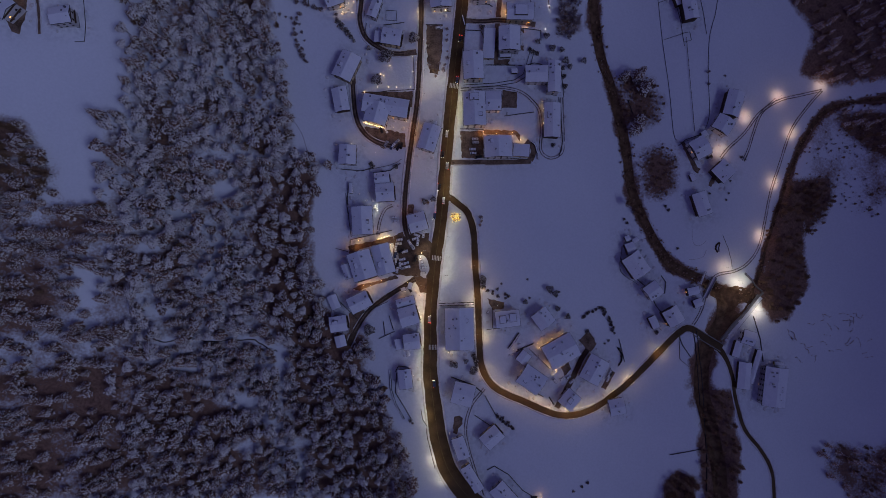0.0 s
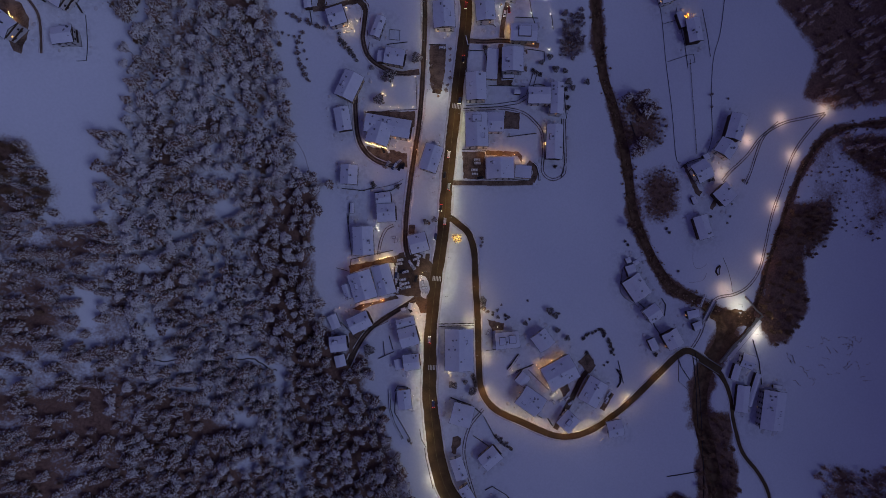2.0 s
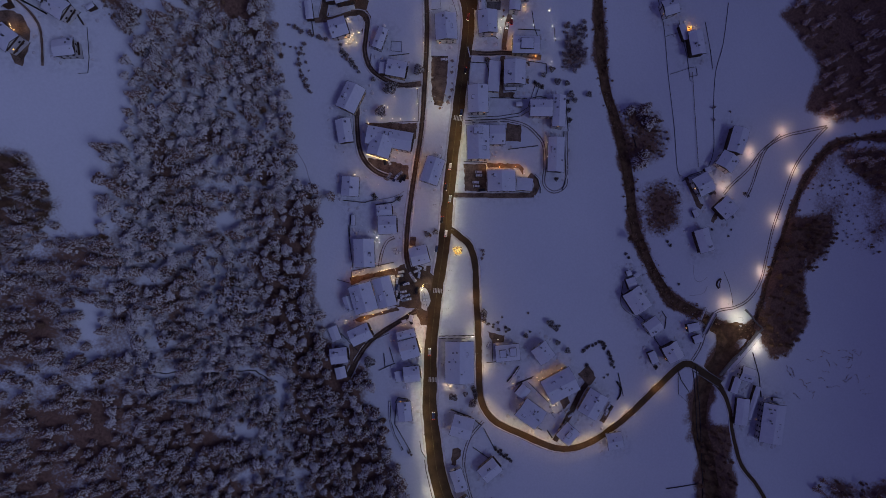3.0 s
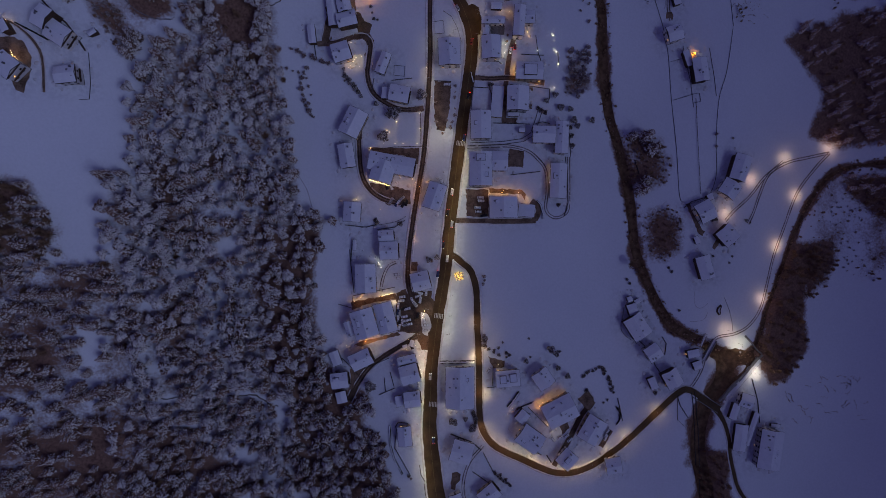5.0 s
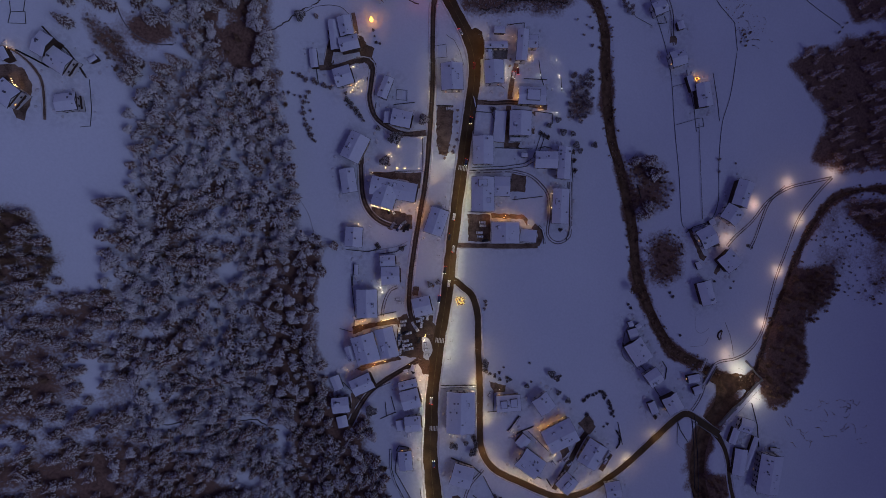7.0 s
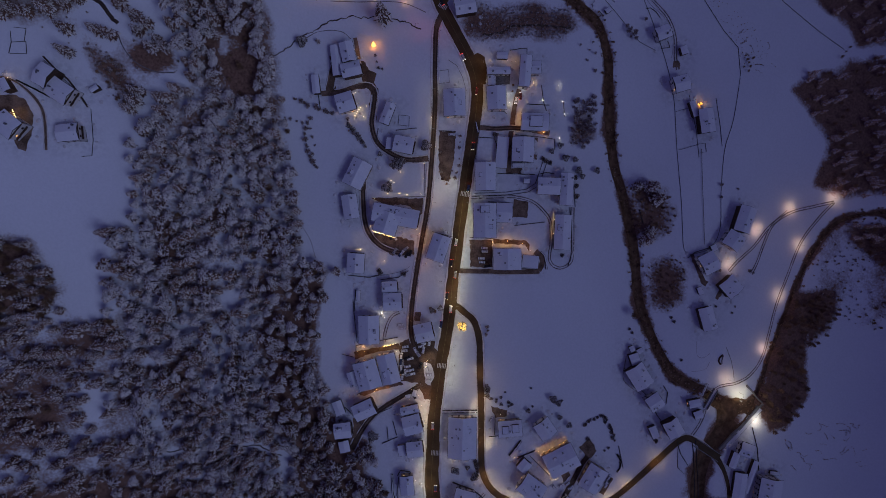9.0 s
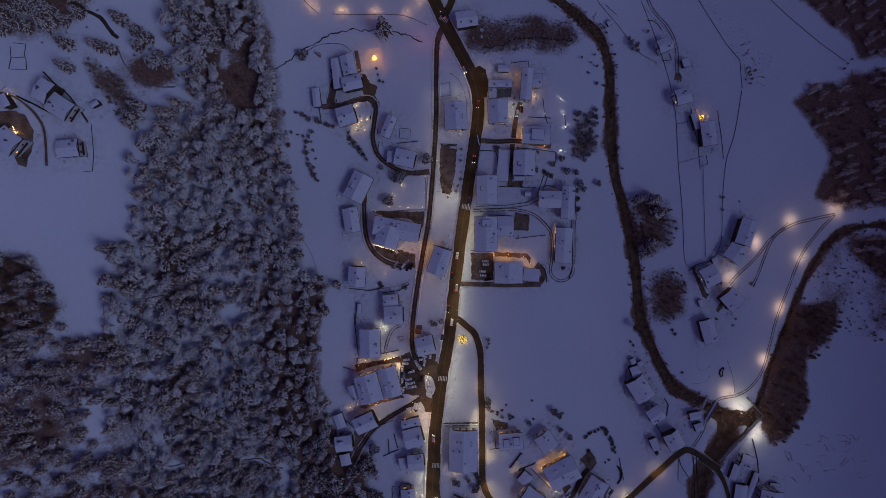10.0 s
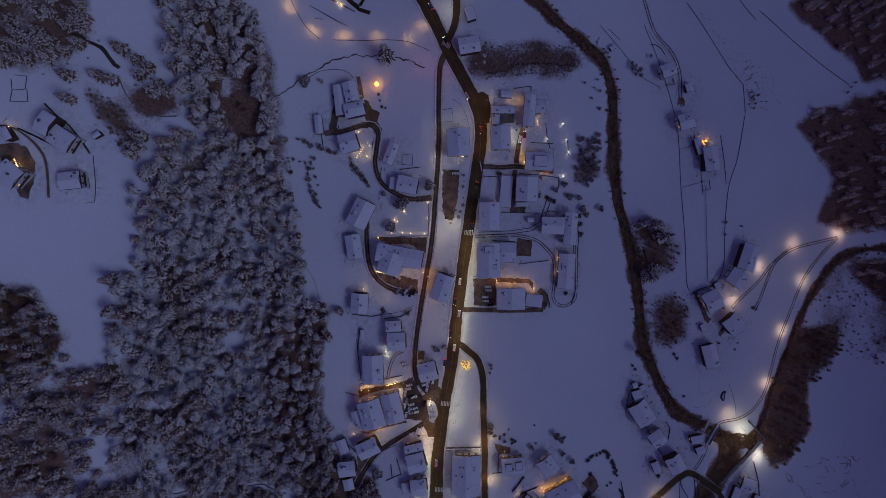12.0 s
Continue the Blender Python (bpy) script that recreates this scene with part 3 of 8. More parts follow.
rut_track("court_drive", [(8.3, 122.4), (26.9, 123.7), (40, 124.2), (51.4, 121.7), (59.2, 116), (64.4, 108.8), (65.7, 95.8), (65.4, 82.7), (72.1, 78), (79.1, 81.3), (80.8, 88.9), (79.6, 118.9)], "snowy drive with two dark wheel ruts", seed=11)
rut_track("south_track", [(27.3, -75.1), (18.7, -86.3), (14.9, -100), (16.4, -113), (21.6, -130.9), (27.6, -150.2)], "snowy lane with dark wheel ruts", seed=11)
rut_track("east_track", [(167.9, -36.5), (174.8, -25), (179.4, -10.9), (185.8, -0.5), (198.8, 2.6), (209.4, 8.4), (217.9, 20.1), (222.6, 37.7), (227.1, 57.4), (234.1, 77.2), (243, 100.4), (256.4, 118.4), (267.3, 130)], "snow-covered lane with two dark wheel ruts", seed=10)
rut_track("barn_track", [(267.3, 130), (252.1, 126.2), (234.4, 121.3), (218.6, 111.6), (206.6, 97.3), (194.8, 86.4), (188.8, 79.4)], "snowy farm track with wheel ruts", seed=10)
rut_track("field_track", [(231.5, 122.1), (219.6, 111.3), (213.4, 97.6), (209.4, 85.8), (205.7, 78)], "snowy field track with wheel ruts", seed=11)
rut_track("north_track", [(112.8, 292.5), (118, 282), (126.1, 262.4), (138.9, 248.2), (144.4, 235.4), (145.5, 220.6), (147.4, 213.2)], "snowy hill lane with wheel ruts", seed=11)

for _road in ("upper_road", "village_lane", "park_drive", "hotel_drive", "mill_lane"):
    for _ob, _line, _width, _banks, _seed in CARRIAGEWAYS:
        if _ob.name == _road:
            for _sgn in (-1, 1):
                part("wheel_track", strip_mesh("wheel_track", _line[4:-4], 0.5, WET_TRACK, 0.19, 1, 0.1, _seed + 40 + _sgn, None, _sgn * 0.8), None, _ob, "dark wet wheel track")
                part("slush_ridge", strip_mesh("slush_ridge", _line[5:-5], 0.4, BANK_SNOW, 0.19, 1, 0.16, _seed + 50 + _sgn, None, _sgn * 1.75), None, _ob, "grey ridge of slush along the edge")
tagged(new("centre_line", strip_mesh("centre_line", MAIN, 0.16, YELLOW_PAINT, 0.185, 1, 0.03, 3)), "worn yellowish line along the wet road", "road marking", kind="structure")


def zebra(x, y, angle, bars=6, long=3.2, pitch=1.0):
    ob = tagged(new("zebra_crossing"), "worn white zebra crossing on wet asphalt", "road marking", kind="structure")
    c, k = math.cos(radians(angle)), math.sin(radians(angle))
    fall = math.degrees(math.atan2(gz(x + 3 * c, y + 3 * k) - gz(x - 3 * c, y - 3 * k), 6))
    ob.matrix_basis = pose(x, y, gz(x, y) + 0.22, 0, 0, angle) @ pose(0, 0, 0, 0, -fall, 0)
    bm = bmesh.new()
    box(bm, 0, 0, 0, 0.5, long, 0.03)
    me = finish("bar", bm, PAINT)
    for i in range(bars):
        place("bar", me, ob, Matrix.Translation(((i - (bars - 1) / 2) * pitch, 0, 0)))


zebra(-4.4, 11, -5)
zebra(-6.5, -47.6, -2)
zebra(7.2, 124.9, -7)
zebra(-11.3, 244.7, -28)
rut_track("yard_track", [(-33.3, 45.7), (-37.7, 43.4), (-40.5, 38.5), (-42.2, 32.1), (-42.8, 26.1)], "curved wheel ruts in the snowy yard", seed=4)
patch("village_square", [(-32.4, 25.6), (-22.5, 30.4), (-10.4, 24.3), (-6.1, 18.8), (-7.9, -11.2), (-14.6, -12.1), (-19.8, -1), (-32.9, 0.6)], SLUSH, "dark slushy village square used for parking", 0.13)
patch("car_park", [(11.4, 95.1), (26.4, 95.2), (26.9, 77.7), (20.9, 76.7), (12.7, 77.2)], GRIT, "brown gritted car park cleared of snow", 0.15)
patch("hotel_car_park", [(-52, 97.4), (-35.4, 95.4), (-25.3, 92.8), (-24.7, 83.9), (-38.8, 83.1), (-48.1, 88.3)], GRIT, "brown gritted hotel car park", 0.17)
patch("villa_yard", [(91.3, -43.8), (97.7, -38.6), (104, -46.3), (99.6, -52.7)], GRIT, "cleared dark yard", 0.17)
patch("hotel_alley", [(-62.2, 18.9), (-33.5, 25.2), (-31.2, 21.5), (-48.2, 18.9), (-61.4, 13.7)], GRIT, "gritted alley beside the hotel", 0.16)
patch("lower_alley", [(-60, -9.2), (-55, -6.8), (-38, -2.6), (-31.4, 0), (-29.1, -2.2), (-45.3, -6.6), (-54.8, -10.6)], GRIT, "gritted alley below the hotel", 0.16)
patch("farm_yard", [(-253.5, 163.6), (-245, 166.2), (-238.9, 163.6), (-235.7, 155.3), (-236.4, 144.4), (-239, 135.8), (-242.5, 136.6), (-248.9, 151.3)], GRIT, "brown gritted farm yard", 0.2)
patch("house_yard", [(29.2, -15.5), (40.5, -18.1), (40.1, -22.2), (32.9, -23.3)], GRIT, "small dark yard", 0.15)
patch("court_yard", [(39.3, 122.7), (49.6, 120.9), (49.1, 110.8), (38.6, 110.5)], GRIT, "brown gritted courtyard", 0.17)
patch("mill_yard", [(221.1, -63.5), (225.1, -63.7), (223.1, -79.9), (218.7, -78.9)], GRIT, "dark cleared strip by the large house", 0.15)
patch("lane_yard", [(-61.5, -25.3), (-53.4, -22.7), (-49, -24.2), (-55.6, -35.3), (-61.4, -39)], GRIT, "dark cleared yard beside the lane", 0.16)
patch("garden_plot", [(-10.6, 165), (-0.2, 165), (-0.3, 160), (-0.6, 147.8), (-2.4, 137), (-3.6, 132.8), (-8.6, 133), (-10.4, 142.4), (-10.9, 154.7)], GRIT, "bare dark brown garden plot", 0.15)
patch("roadside_yard", [(8.9, 214.5), (12.5, 216), (17.2, 213.8), (18.6, 205), (18.4, 196.8), (14.6, 194.8), (11, 204)], ASPHALT, "dark cleared pull-in beside the main road", 0.15)
patch("mill_pond", [(185.9, -10.5), (198.9, -7.4), (214.2, -10.2), (215, -14.5), (198.9, -32.9), (188.3, -44.3), (185.1, -39.7), (186.7, -22.4)], WATER, "dark pond above the weir", 0.3)
# dark patch colour holds the shade on the snow of the inner court
patch("inner_court", [(24.5, 203.1), (33.8, 204.7), (34.4, 197), (24.8, 196.2)], RUT, "snowy inner court with its shade in the patch colour", 0.14)
patch("terrace", [(35.7, 143), (44.3, 143), (44.1, 139.2), (35.8, 139.3)], GRIT, "bare brown garden terrace", 0.16)
patch("side_terrace", [(52, 163.4), (54.3, 163.1), (54.3, 160.9), (52.1, 160.8)], GRIT, "small cleared terrace beside the house", 0.16)
patch("side_steps", [(51.9, 153), (53.8, 153), (53.9, 148.9), (52, 148.9)], GRIT, "cleared steps beside the house", 0.16)
patch("side_alley", [(27.1, 95.9), (48.5, 95.9), (51.7, 93), (50.7, 88.9), (48.6, 92.9), (27.2, 93)], GRIT, "gritted alley lit by wall lamps", 0.16)
# flat dark square stands for the shed beside the chalet
patch("shed_floor", [(-23.7, 46.4), (-19.2, 46.1), (-19.1, 40.6), (-23.1, 40.4)], GRIT, "flat dark brown square standing for a shed beside the chalet", 0.16)
patch("garden_terrace", [(78.9, -61.7), (83.9, -57.9), (86.1, -63), (81.1, -67.5)], GRIT, "dark cleared terrace below the villa", 0.16)
patch("villa_parking", [(107, -75.7), (110.2, -77.7), (116.6, -66), (113.8, -64.1)], GRIT, "dark cleared parking strip beside the house", 0.16)
patch("corner_yard", [(-15.6, 26.7), (-9.4, 27.5), (-9.7, 18.1), (-16, 18.6)], SLUSH, "dark slushy yard beside the chalet", 0.17)
patch("barn_strip", [(161.1, 89.9), (163.6, 90.6), (173, 72.9), (175.2, 71.7), (173.1, 68.4), (170.6, 70.3)], GRIT, "dark trampled strip along the barn", 0.16)
patch("shed_strip", [(187.4, 76.8), (180, 61), (182.5, 59.7), (189.5, 72)], GRIT, "dark trampled strip beside the barn", 0.16)
patch("lane_end", [(144.2, 219.3), (147.9, 219.4), (148.9, 214.4), (143.8, 214.9)], GRIT, "dark turning place at the lane's end", 0.16)
patch("lantern_court", [(-54, 120.3), (-45, 120.2), (-36, 120.8), (-28.7, 120.2), (-19.9, 121.4), (-20.6, 111), (-24.3, 109.5), (-27, 114.5), (-33.2, 116.5), (-43.3, 115.5)], GRIT, "dark cleared strip round the lantern house", 0.15)
patch("house_court", [(7.6, -93.4), (10.4, -92.8), (13, -94.2), (12.6, -98), (10.2, -101.4), (9, -104.8), (7, -104), (6.6, -98.5)], GRIT, "dark cleared court between two houses", 0.16)
snow_banks()
patch("farm_side_drive", [(-82.3, 209.3), (-79.7, 209.5), (-77.9, 200), (-78.8, 194.4), (-77.4, 187.4), (-80.7, 186.3), (-83.1, 190.6), (-81.2, 198.7)], SLUSH, "dark slushy drive along the farmhouse wall", 0.15)
patch("farm_fore_court", [(-62.8, 207.9), (-60.9, 208), (-57.4, 202.4), (-52.4, 199.8), (-53.8, 194), (-60.7, 193.4), (-62.2, 198.6)], SLUSH, "dark trampled court below the farmhouse", 0.15)
patch("drive_apron", [(-64, 192.4), (-58, 194), (-53.4, 193.6), (-51.2, 189.8), (-50.9, 185), (-51.5, 178), (-51.9, 170), (-56.2, 170), (-56.7, 180.3), (-55.4, 185.8), (-57.4, 189.6), (-64.1, 189.4)], SLUSH, "widened dark end of the driveway", 0.17, cuts=3)
patch("farm_island", [(-79.1, 193), (-76.8, 194.8), (-70.6, 196), (-66.9, 195.4), (-65.9, 192.6), (-70.7, 190.2), (-77.6, 189.4)], BANK_SNOW, "snowy island in the farm court", 0.45)
patch("drive_island", [(-60.2, 190.2), (-58.2, 190.8), (-57, 188.2), (-57.8, 184), (-59.6, 186.8)], BANK_SNOW, "small snowy island beside the drive", 0.45)
patch("square_island", [(-16.4, 13.3), (-11.6, 12.3), (-8.7, 4.5), (-11.2, -2.3), (-14.6, -0.9)], BANK_SNOW, "snowy traffic island in the village square", 0.4)

for _n, _line, _w, _lift in (("river", RIVER, 6.2, 0.22), ("gorge_water", GORGE, 10.0, 0.3), ("brook", BROOK, 2.4, 0.2)):
    tagged(new(_n, strip_mesh(_n, _line, _w, WATER, _lift, 4, 0.4, 5)), "dark cold stream water between earthy banks", "water", kind="structure")


def meander(line, sway):
    rng = np.random.default_rng(12)
    wob = np.convolve(rng.normal(0, 1, (len(line) + 8)), np.ones(3) / 3, "same")[4:-4], np.convolve(rng.normal(0, 1, (len(line) + 8)), np.ones(3) / 3, "same")[4:-4]
    return line + sway * 1.6 * np.stack(wob, 1)


tagged(new("forest_brook", strip_mesh("forest_brook", meander(smooth_line([(-173.2, -39.2), (-163, -40.3), (-152.6, -39.7), (-142, -41.5), (-132.6, -40.5), (-123.1, -40.5), (-118.2, -42.1), (-113.3, -46.6), (-107.4, -49.8)], 1.2), 0.5), 0.7, EARTH, 0.10, 2, 0.12, 5)), "dark narrow brook cutting through the snowy forest", "path", kind="structure")
tagged(new("farm_path", strip_mesh("farm_path", smooth_line([(-196.4, 205.9), (-193.7, 198.3), (-187.5, 191), (-177.9, 187.2), (-168.9, 187.9)], 1.5), 0.6, RUT, 0.10, 2, 0.12, 5)), "faint trodden path curving below the spruces", "path", kind="structure")
tagged(new("footpath", strip_mesh("footpath", smooth_line([(-82.7, 243.8), (-65.2, 244.7), (-47.3, 246), (-34.7, 245.1), (-22, 240.3)], 1.5), 0.45, RUT, 0.10, 2, 0.12, 5)), "trodden footpath across the snowy meadow", "path", kind="structure")
tagged(new("meadow_path", strip_mesh("meadow_path", smooth_line([(-109.3, 267.8), (-105.9, 260.5), (-99.9, 251), (-91, 243.4)], 1.5), 0.45, RUT, 0.10, 2, 0.12, 5)), "narrow trodden path curving down the meadow", "path", kind="structure")
tagged(new("garden_path", strip_mesh("garden_path", smooth_line([(-96.7, 219.5), (-91, 223.5), (-82.4, 225.6), (-74.7, 225.1), (-69.6, 221.2)], 1.5), 0.45, RUT, 0.10, 2, 0.12, 5)), "narrow path behind the garden", "path", kind="structure")
tagged(new("service_lane", strip_mesh("service_lane", smooth_line([(-86.6, 269.1), (-79.7, 266.7), (-69.8, 262.2)], 1.5), 0.9, GRIT, 0.10, 2, 0.12, 5)), "dark narrow lane by the timber piles", "path", kind="structure")
for _n, _pts in (("ditch", [(-118.7, 204), (-112.4, 208.1), (-101, 218.7), (-85.9, 229.2), (-79, 232.8), (-64.9, 235.5), (-47, 235.3), (-34.4, 233.7), (-24.5, 228.8)]), ("upper_ditch", [(-219.2, 229.2), (-212.7, 225.5), (-204.9, 220.5), (-196.4, 212.2)])):
    tagged(new(_n, strip_mesh(_n, meander(smooth_line(_pts, 1.0), 0.55), 0.65 if _n == "ditch" else 2.0, EARTH, 0.14, 2, 0.18, 8)), "narrow dark winding ditch in the snow", "ditch", kind="structure")


tagged(new("brush_ditch", strip_mesh("brush_ditch", meander(smooth_line([(14.8, 227.8), (25.7, 229.6), (36.5, 234.9), (52.5, 235.7), (73.8, 235.9)], 1.0), 0.35), 1.1, EARTH, 0.14, 2, 0.2, 9)), "dark ditch through the brush below the barn", "ditch", kind="structure")
for _n, _w, _pts in (("meadow_trail", 0.4, [(169, 30.8), (169.2, 24.7), (170.2, 21), (173.1, 19.6), (176.7, 21.2), (178.6, 23.2)]), ("river_trail", 0.4, [(166.5, 10.2), (171, 10.6), (175.5, 11.6), (177.6, 14), (178.7, 16.8)]),
                     ("hill_lane_edge", 0.5, [(122, 262.6), (127.2, 256), (134, 250.5), (140, 244.4), (143, 237), (143.6, 229.3), (143, 221)]), ("forest_trail", 0.4, [(-104, 118), (-99, 104), (-92, 92), (-88, 80)])):
    tagged(new(_n, strip_mesh(_n, smooth_line(_pts, 1.5), _w, TRAIL, 0.10, 2, 0.12, 5)), "faint trodden trail in the deep snow", "path", kind="structure")


# ---- buildings ----
def window_meshes():
    bm = bmesh.new()
    for cx, cz, sx, sz in ((0, 0.64, 1.2, 0.1), (0, -0.64, 1.3, 0.12), (-0.55, 0, 0.1, 1.2), (0.55, 0, 0.1, 1.2), (0, 0, 0.05, 1.2)):
        box(bm, cx, 0, cz, sx, 0.12, sz)
    frame_me = finish("window", bm, TIMBER)
    bm = bmesh.new()
    box(bm, 0, 0.01, 0, 1.02, 0.05, 1.2)
    pane = finish("pane", bm, GLASS)
    bm = bmesh.new()
    box(bm, 0, 0.01, 0, 1.02, 0.05, 1.2)
    lit = finish("lit_pane", bm, LIT_WINDOW)
    bm = bmesh.new()
    box(bm, 0, 0, 0, 1.1, 0.12, 2.1)
    box(bm, 0, -0.05, 0.15, 0.7, 0.06, 1.2)
    box(bm, 0.42, -0.09, -0.1, 0.06, 0.08, 0.14)
    return frame_me, pane, lit, finish("door", bm, TIMBER)


WINDOW, PANE, LIT_PANE, DOOR = window_meshes()


def pipe_meshes():
    bm = bmesh.new()
    box(bm, 0, 0, 0.5, 0.75, 0.75, 2.0)
    box(bm, 0, 0, 1.55, 0.95, 0.95, 0.12)
    stack = finish("chimney", bm, STONE)
    bm = bmesh.new()
    for px in (-0.34, 0.34):
        for py in (-0.34, 0.34):
            box(bm, px, py, 1.72, 0.12, 0.12, 0.24)
    box(bm, 0, 0, 1.9, 1.05, 1.05, 0.1)
    cap = finish("chimney_cap", bm, METAL)
    bm = bmesh.new()
    tube(bm, (0, 0, -0.5), (0, 0, 1.0), 0.16, 0.16, 8)
    tube(bm, (0, 0, 1.0), (0, 0, 1.15), 0.28, 0.10, 8)
    vent = finish("vent_pipe", bm, METAL)
    bm = bmesh.new()
    box(bm, 0, 0, 0.12, 1.0, 1.3, 0.45)
    box(bm, 0, 0, 0.36, 0.8, 1.1, 0.06)
    return stack, cap, vent, finish("roof_window", bm, METAL)


CHIMNEY, CHIMNEY_CAP, VENT, ROOF_WINDOW = pipe_meshes()
WALLS = {"w": (PLASTER, "white plaster"), "p": (OCHRE, "ochre plaster"), "t": (TIMBER, "dark timber"), "g": (GLASS, "glass")}
ROOF_WORDS = {"gable": "gabled", "flat": "flat"}
EXTRA = {"hotel": "large hotel building", "chalet": "Alpine chalet", "barn": "farm barn", "farm": "farmhouse", "shed": "small shed", "wing": "side wing", "house": "house",
         "annex": "low annex", "garage": "garage block", "market": "long market hall", "villa": "villa", "porch": "porch"}
SOLID = {"shed", "annex", "porch", "garage", "barn"}


def roof_height(u, v, half_l, half_d, rise, kind):
    """Height above the eaves of the roof plane at u along and v across the ridge."""
    if kind == "flat":
        return 0.0 * u
    z = rise * (1 - np.abs(v) / half_d)
    return np.maximum(z, 0.0)


def sheet(half_l, half_d, rise, kind, under, over, nu, nv, ragged, seed, mat, name):
    """A closed slab that follows the roof: bottom under, top over above its plane."""
    rng = np.random.default_rng(seed)
    u = np.linspace(-half_l, half_l, nu)
    v = np.linspace(-half_d, half_d, nv)
    uu, vv = np.meshgrid(u, v, indexing="ij")
    jit_u, jit_v = np.zeros_like(uu), np.zeros_like(vv)
    if ragged:
        jit_u[0], jit_u[-1] = rng.uniform(0, ragged, nv), -rng.uniform(0, ragged, nv)
        jit_v[:, 0], jit_v[:, -1] = rng.uniform(0, ragged, nu), -rng.uniform(0, ragged, nu)
    uu, vv = uu + jit_u, vv + jit_v
    plane = roof_height(uu, vv, half_l + 0.4, half_d + 0.4, rise, kind) if ragged else roof_height(uu, vv, half_l, half_d, rise, kind)
    thick = np.full(uu.shape, float(over))
    if ragged:
        edge = np.minimum(half_l - np.abs(uu), half_d - np.abs(vv))
        thick = over * np.clip(0.66 + edge / 1.4, 0.64, 1) + rng.normal(0, 0.03, uu.shape)
    top = np.stack([uu, vv, plane + thick], -1).reshape(-1, 3)
    bot = np.stack([uu, vv, plane + under], -1).reshape(-1, 3)
    n = nu * nv
    idx = np.arange(n).reshape(nu, nv)
    a, b, c, d = idx[:-1, :-1].ravel(), idx[1:, :-1].ravel(), idx[1:, 1:].ravel(), idx[:-1, 1:].ravel()
    tris = [np.stack([a, b, c], 1), np.stack([a, c, d], 1), np.stack([a, c, b], 1) + n, np.stack([a, d, c], 1) + n]
    ring = np.concatenate([idx[:, 0], idx[-1, 1:], idx[-2::-1, -1], idx[0, -2:0:-1]])
    nxt = np.roll(ring, -1)
    tris += [np.stack([ring, ring + n, nxt + n], 1), np.stack([ring, nxt + n, nxt], 1)]
    me = array_mesh(name, np.concatenate([top, bot]), np.concatenate(tris), [mat])
    return me


COUNT = [0]
FOOTPRINTS = []


def house(x, y, length, depth, angle, eave, roof="gable", style="w", kind="house", pipes=None, lit=0.05, note="", blocks=None):
    """A building whose roof outline is length (along the ridge) by depth, turned by angle degrees."""
    COUNT[0] += 1
    seed = COUNT[0]
    rng = random.Random(seed * 31 + 5)
    FOOTPRINTS.append((x, y, angle, length / 2 + 2.6, depth / 2 + 2.6))
    wall_mat, wall_word = WALLS[style]
    small = kind in ("shed", "porch", "annex", "garage")
    over = 0.35 if small else 0.8
    hl, hd = length / 2, depth / 2
    wl, wd = hl - over, hd - over
    a = radians(angle)
    corners = [(x + sx * wl * math.cos(a) - sy * wd * math.sin(a), y + sx * wl * math.sin(a) + sy * wd * math.cos(a)) for sx in (-1, 1) for sy in (-1, 1)]
    low = min(gz(*c) for c in corners) - 0.4
    base = gz(x, y)
    name = {"wing": "building_wing", "farm": "farmhouse", "market": "market_hall"}.get(kind, kind)
    label = f"{note + ' ' if note else ''}{EXTRA[kind]} with {wall_word} walls and snowy {ROOF_WORDS[roof]} roof"
    home = tagged(new(name), label, {"wing": "building", "market": "building", "farm": "farmhouse"}.get(kind, kind))
    home.matrix_basis = pose(x, y, base, 0, 0, angle)
    pitch = 0.40 if not small else 0.28
    rise = 0.0 if roof == "flat" else pitch * hd
    foot, top = low - base, eave
    # walls, with gable ends carried up to the roof
    bm = bmesh.new()
    ring0 = [bm.verts.new((sx * wl, sy * wd, foot)) for sx, sy in ((-1, -1), (1, -1), (1, 1), (-1, 1))]
    wall_top = top + rise * (1 - wd / hd) - 0.02 if roof != "flat" else top
    ring1 = [bm.verts.new((sx * wl, sy * wd, wall_top)) for sx, sy in ((-1, -1), (1, -1), (1, 1), (-1, 1))]
    bm.faces.new((ring0[0], ring0[1], ring1[1], ring1[0]))
    bm.faces.new((ring0[2], ring0[3], ring1[3], ring1[2]))
    if roof == "gable":
        g0, g1 = bm.verts.new((-wl, 0, top + rise - 0.02)), bm.verts.new((wl, 0, top + rise - 0.02))
        bm.faces.new((ring0[1], ring0[2], ring1[2], g1, ring1[1]))
        bm.faces.new((ring0[3], ring0[0], ring1[0], g0, ring1[3]))
    else:
        bm.faces.new((ring0[1], ring0[2], ring1[2], ring1[1]))
        bm.faces.new((ring0[3], ring0[0], ring1[0], ring1[3]))
        bm.faces.new(ring1)
    part("wall", bm, wall_mat, home)
    if style in "wp" and not small:
        bm = bmesh.new()
        for sy in (-1, 1):
            box(bm, 0, sy * (wd + 0.03), top - 0.7, 2 * wl + 0.12, 0.08, 1.3)
        for sx in (-1, 1):
            box(bm, sx * (wl + 0.03), 0, top - 0.7, 0.08, 2 * wd, 1.3)
        part("timber_cladding", bm, TIMBER, home, "dark timber boards under the eaves")
        bm = bmesh.new()
        for sx in (-1, 1):
            box(bm, sx * (wl + 0.05), 0, foot + 0.45, 0.12, 2 * wd + 0.2, 0.9)
        for sy in (-1, 1):
            box(bm, 0, sy * (wd + 0.05), foot + 0.45, 2 * wl + 0.2, 0.12, 0.9)
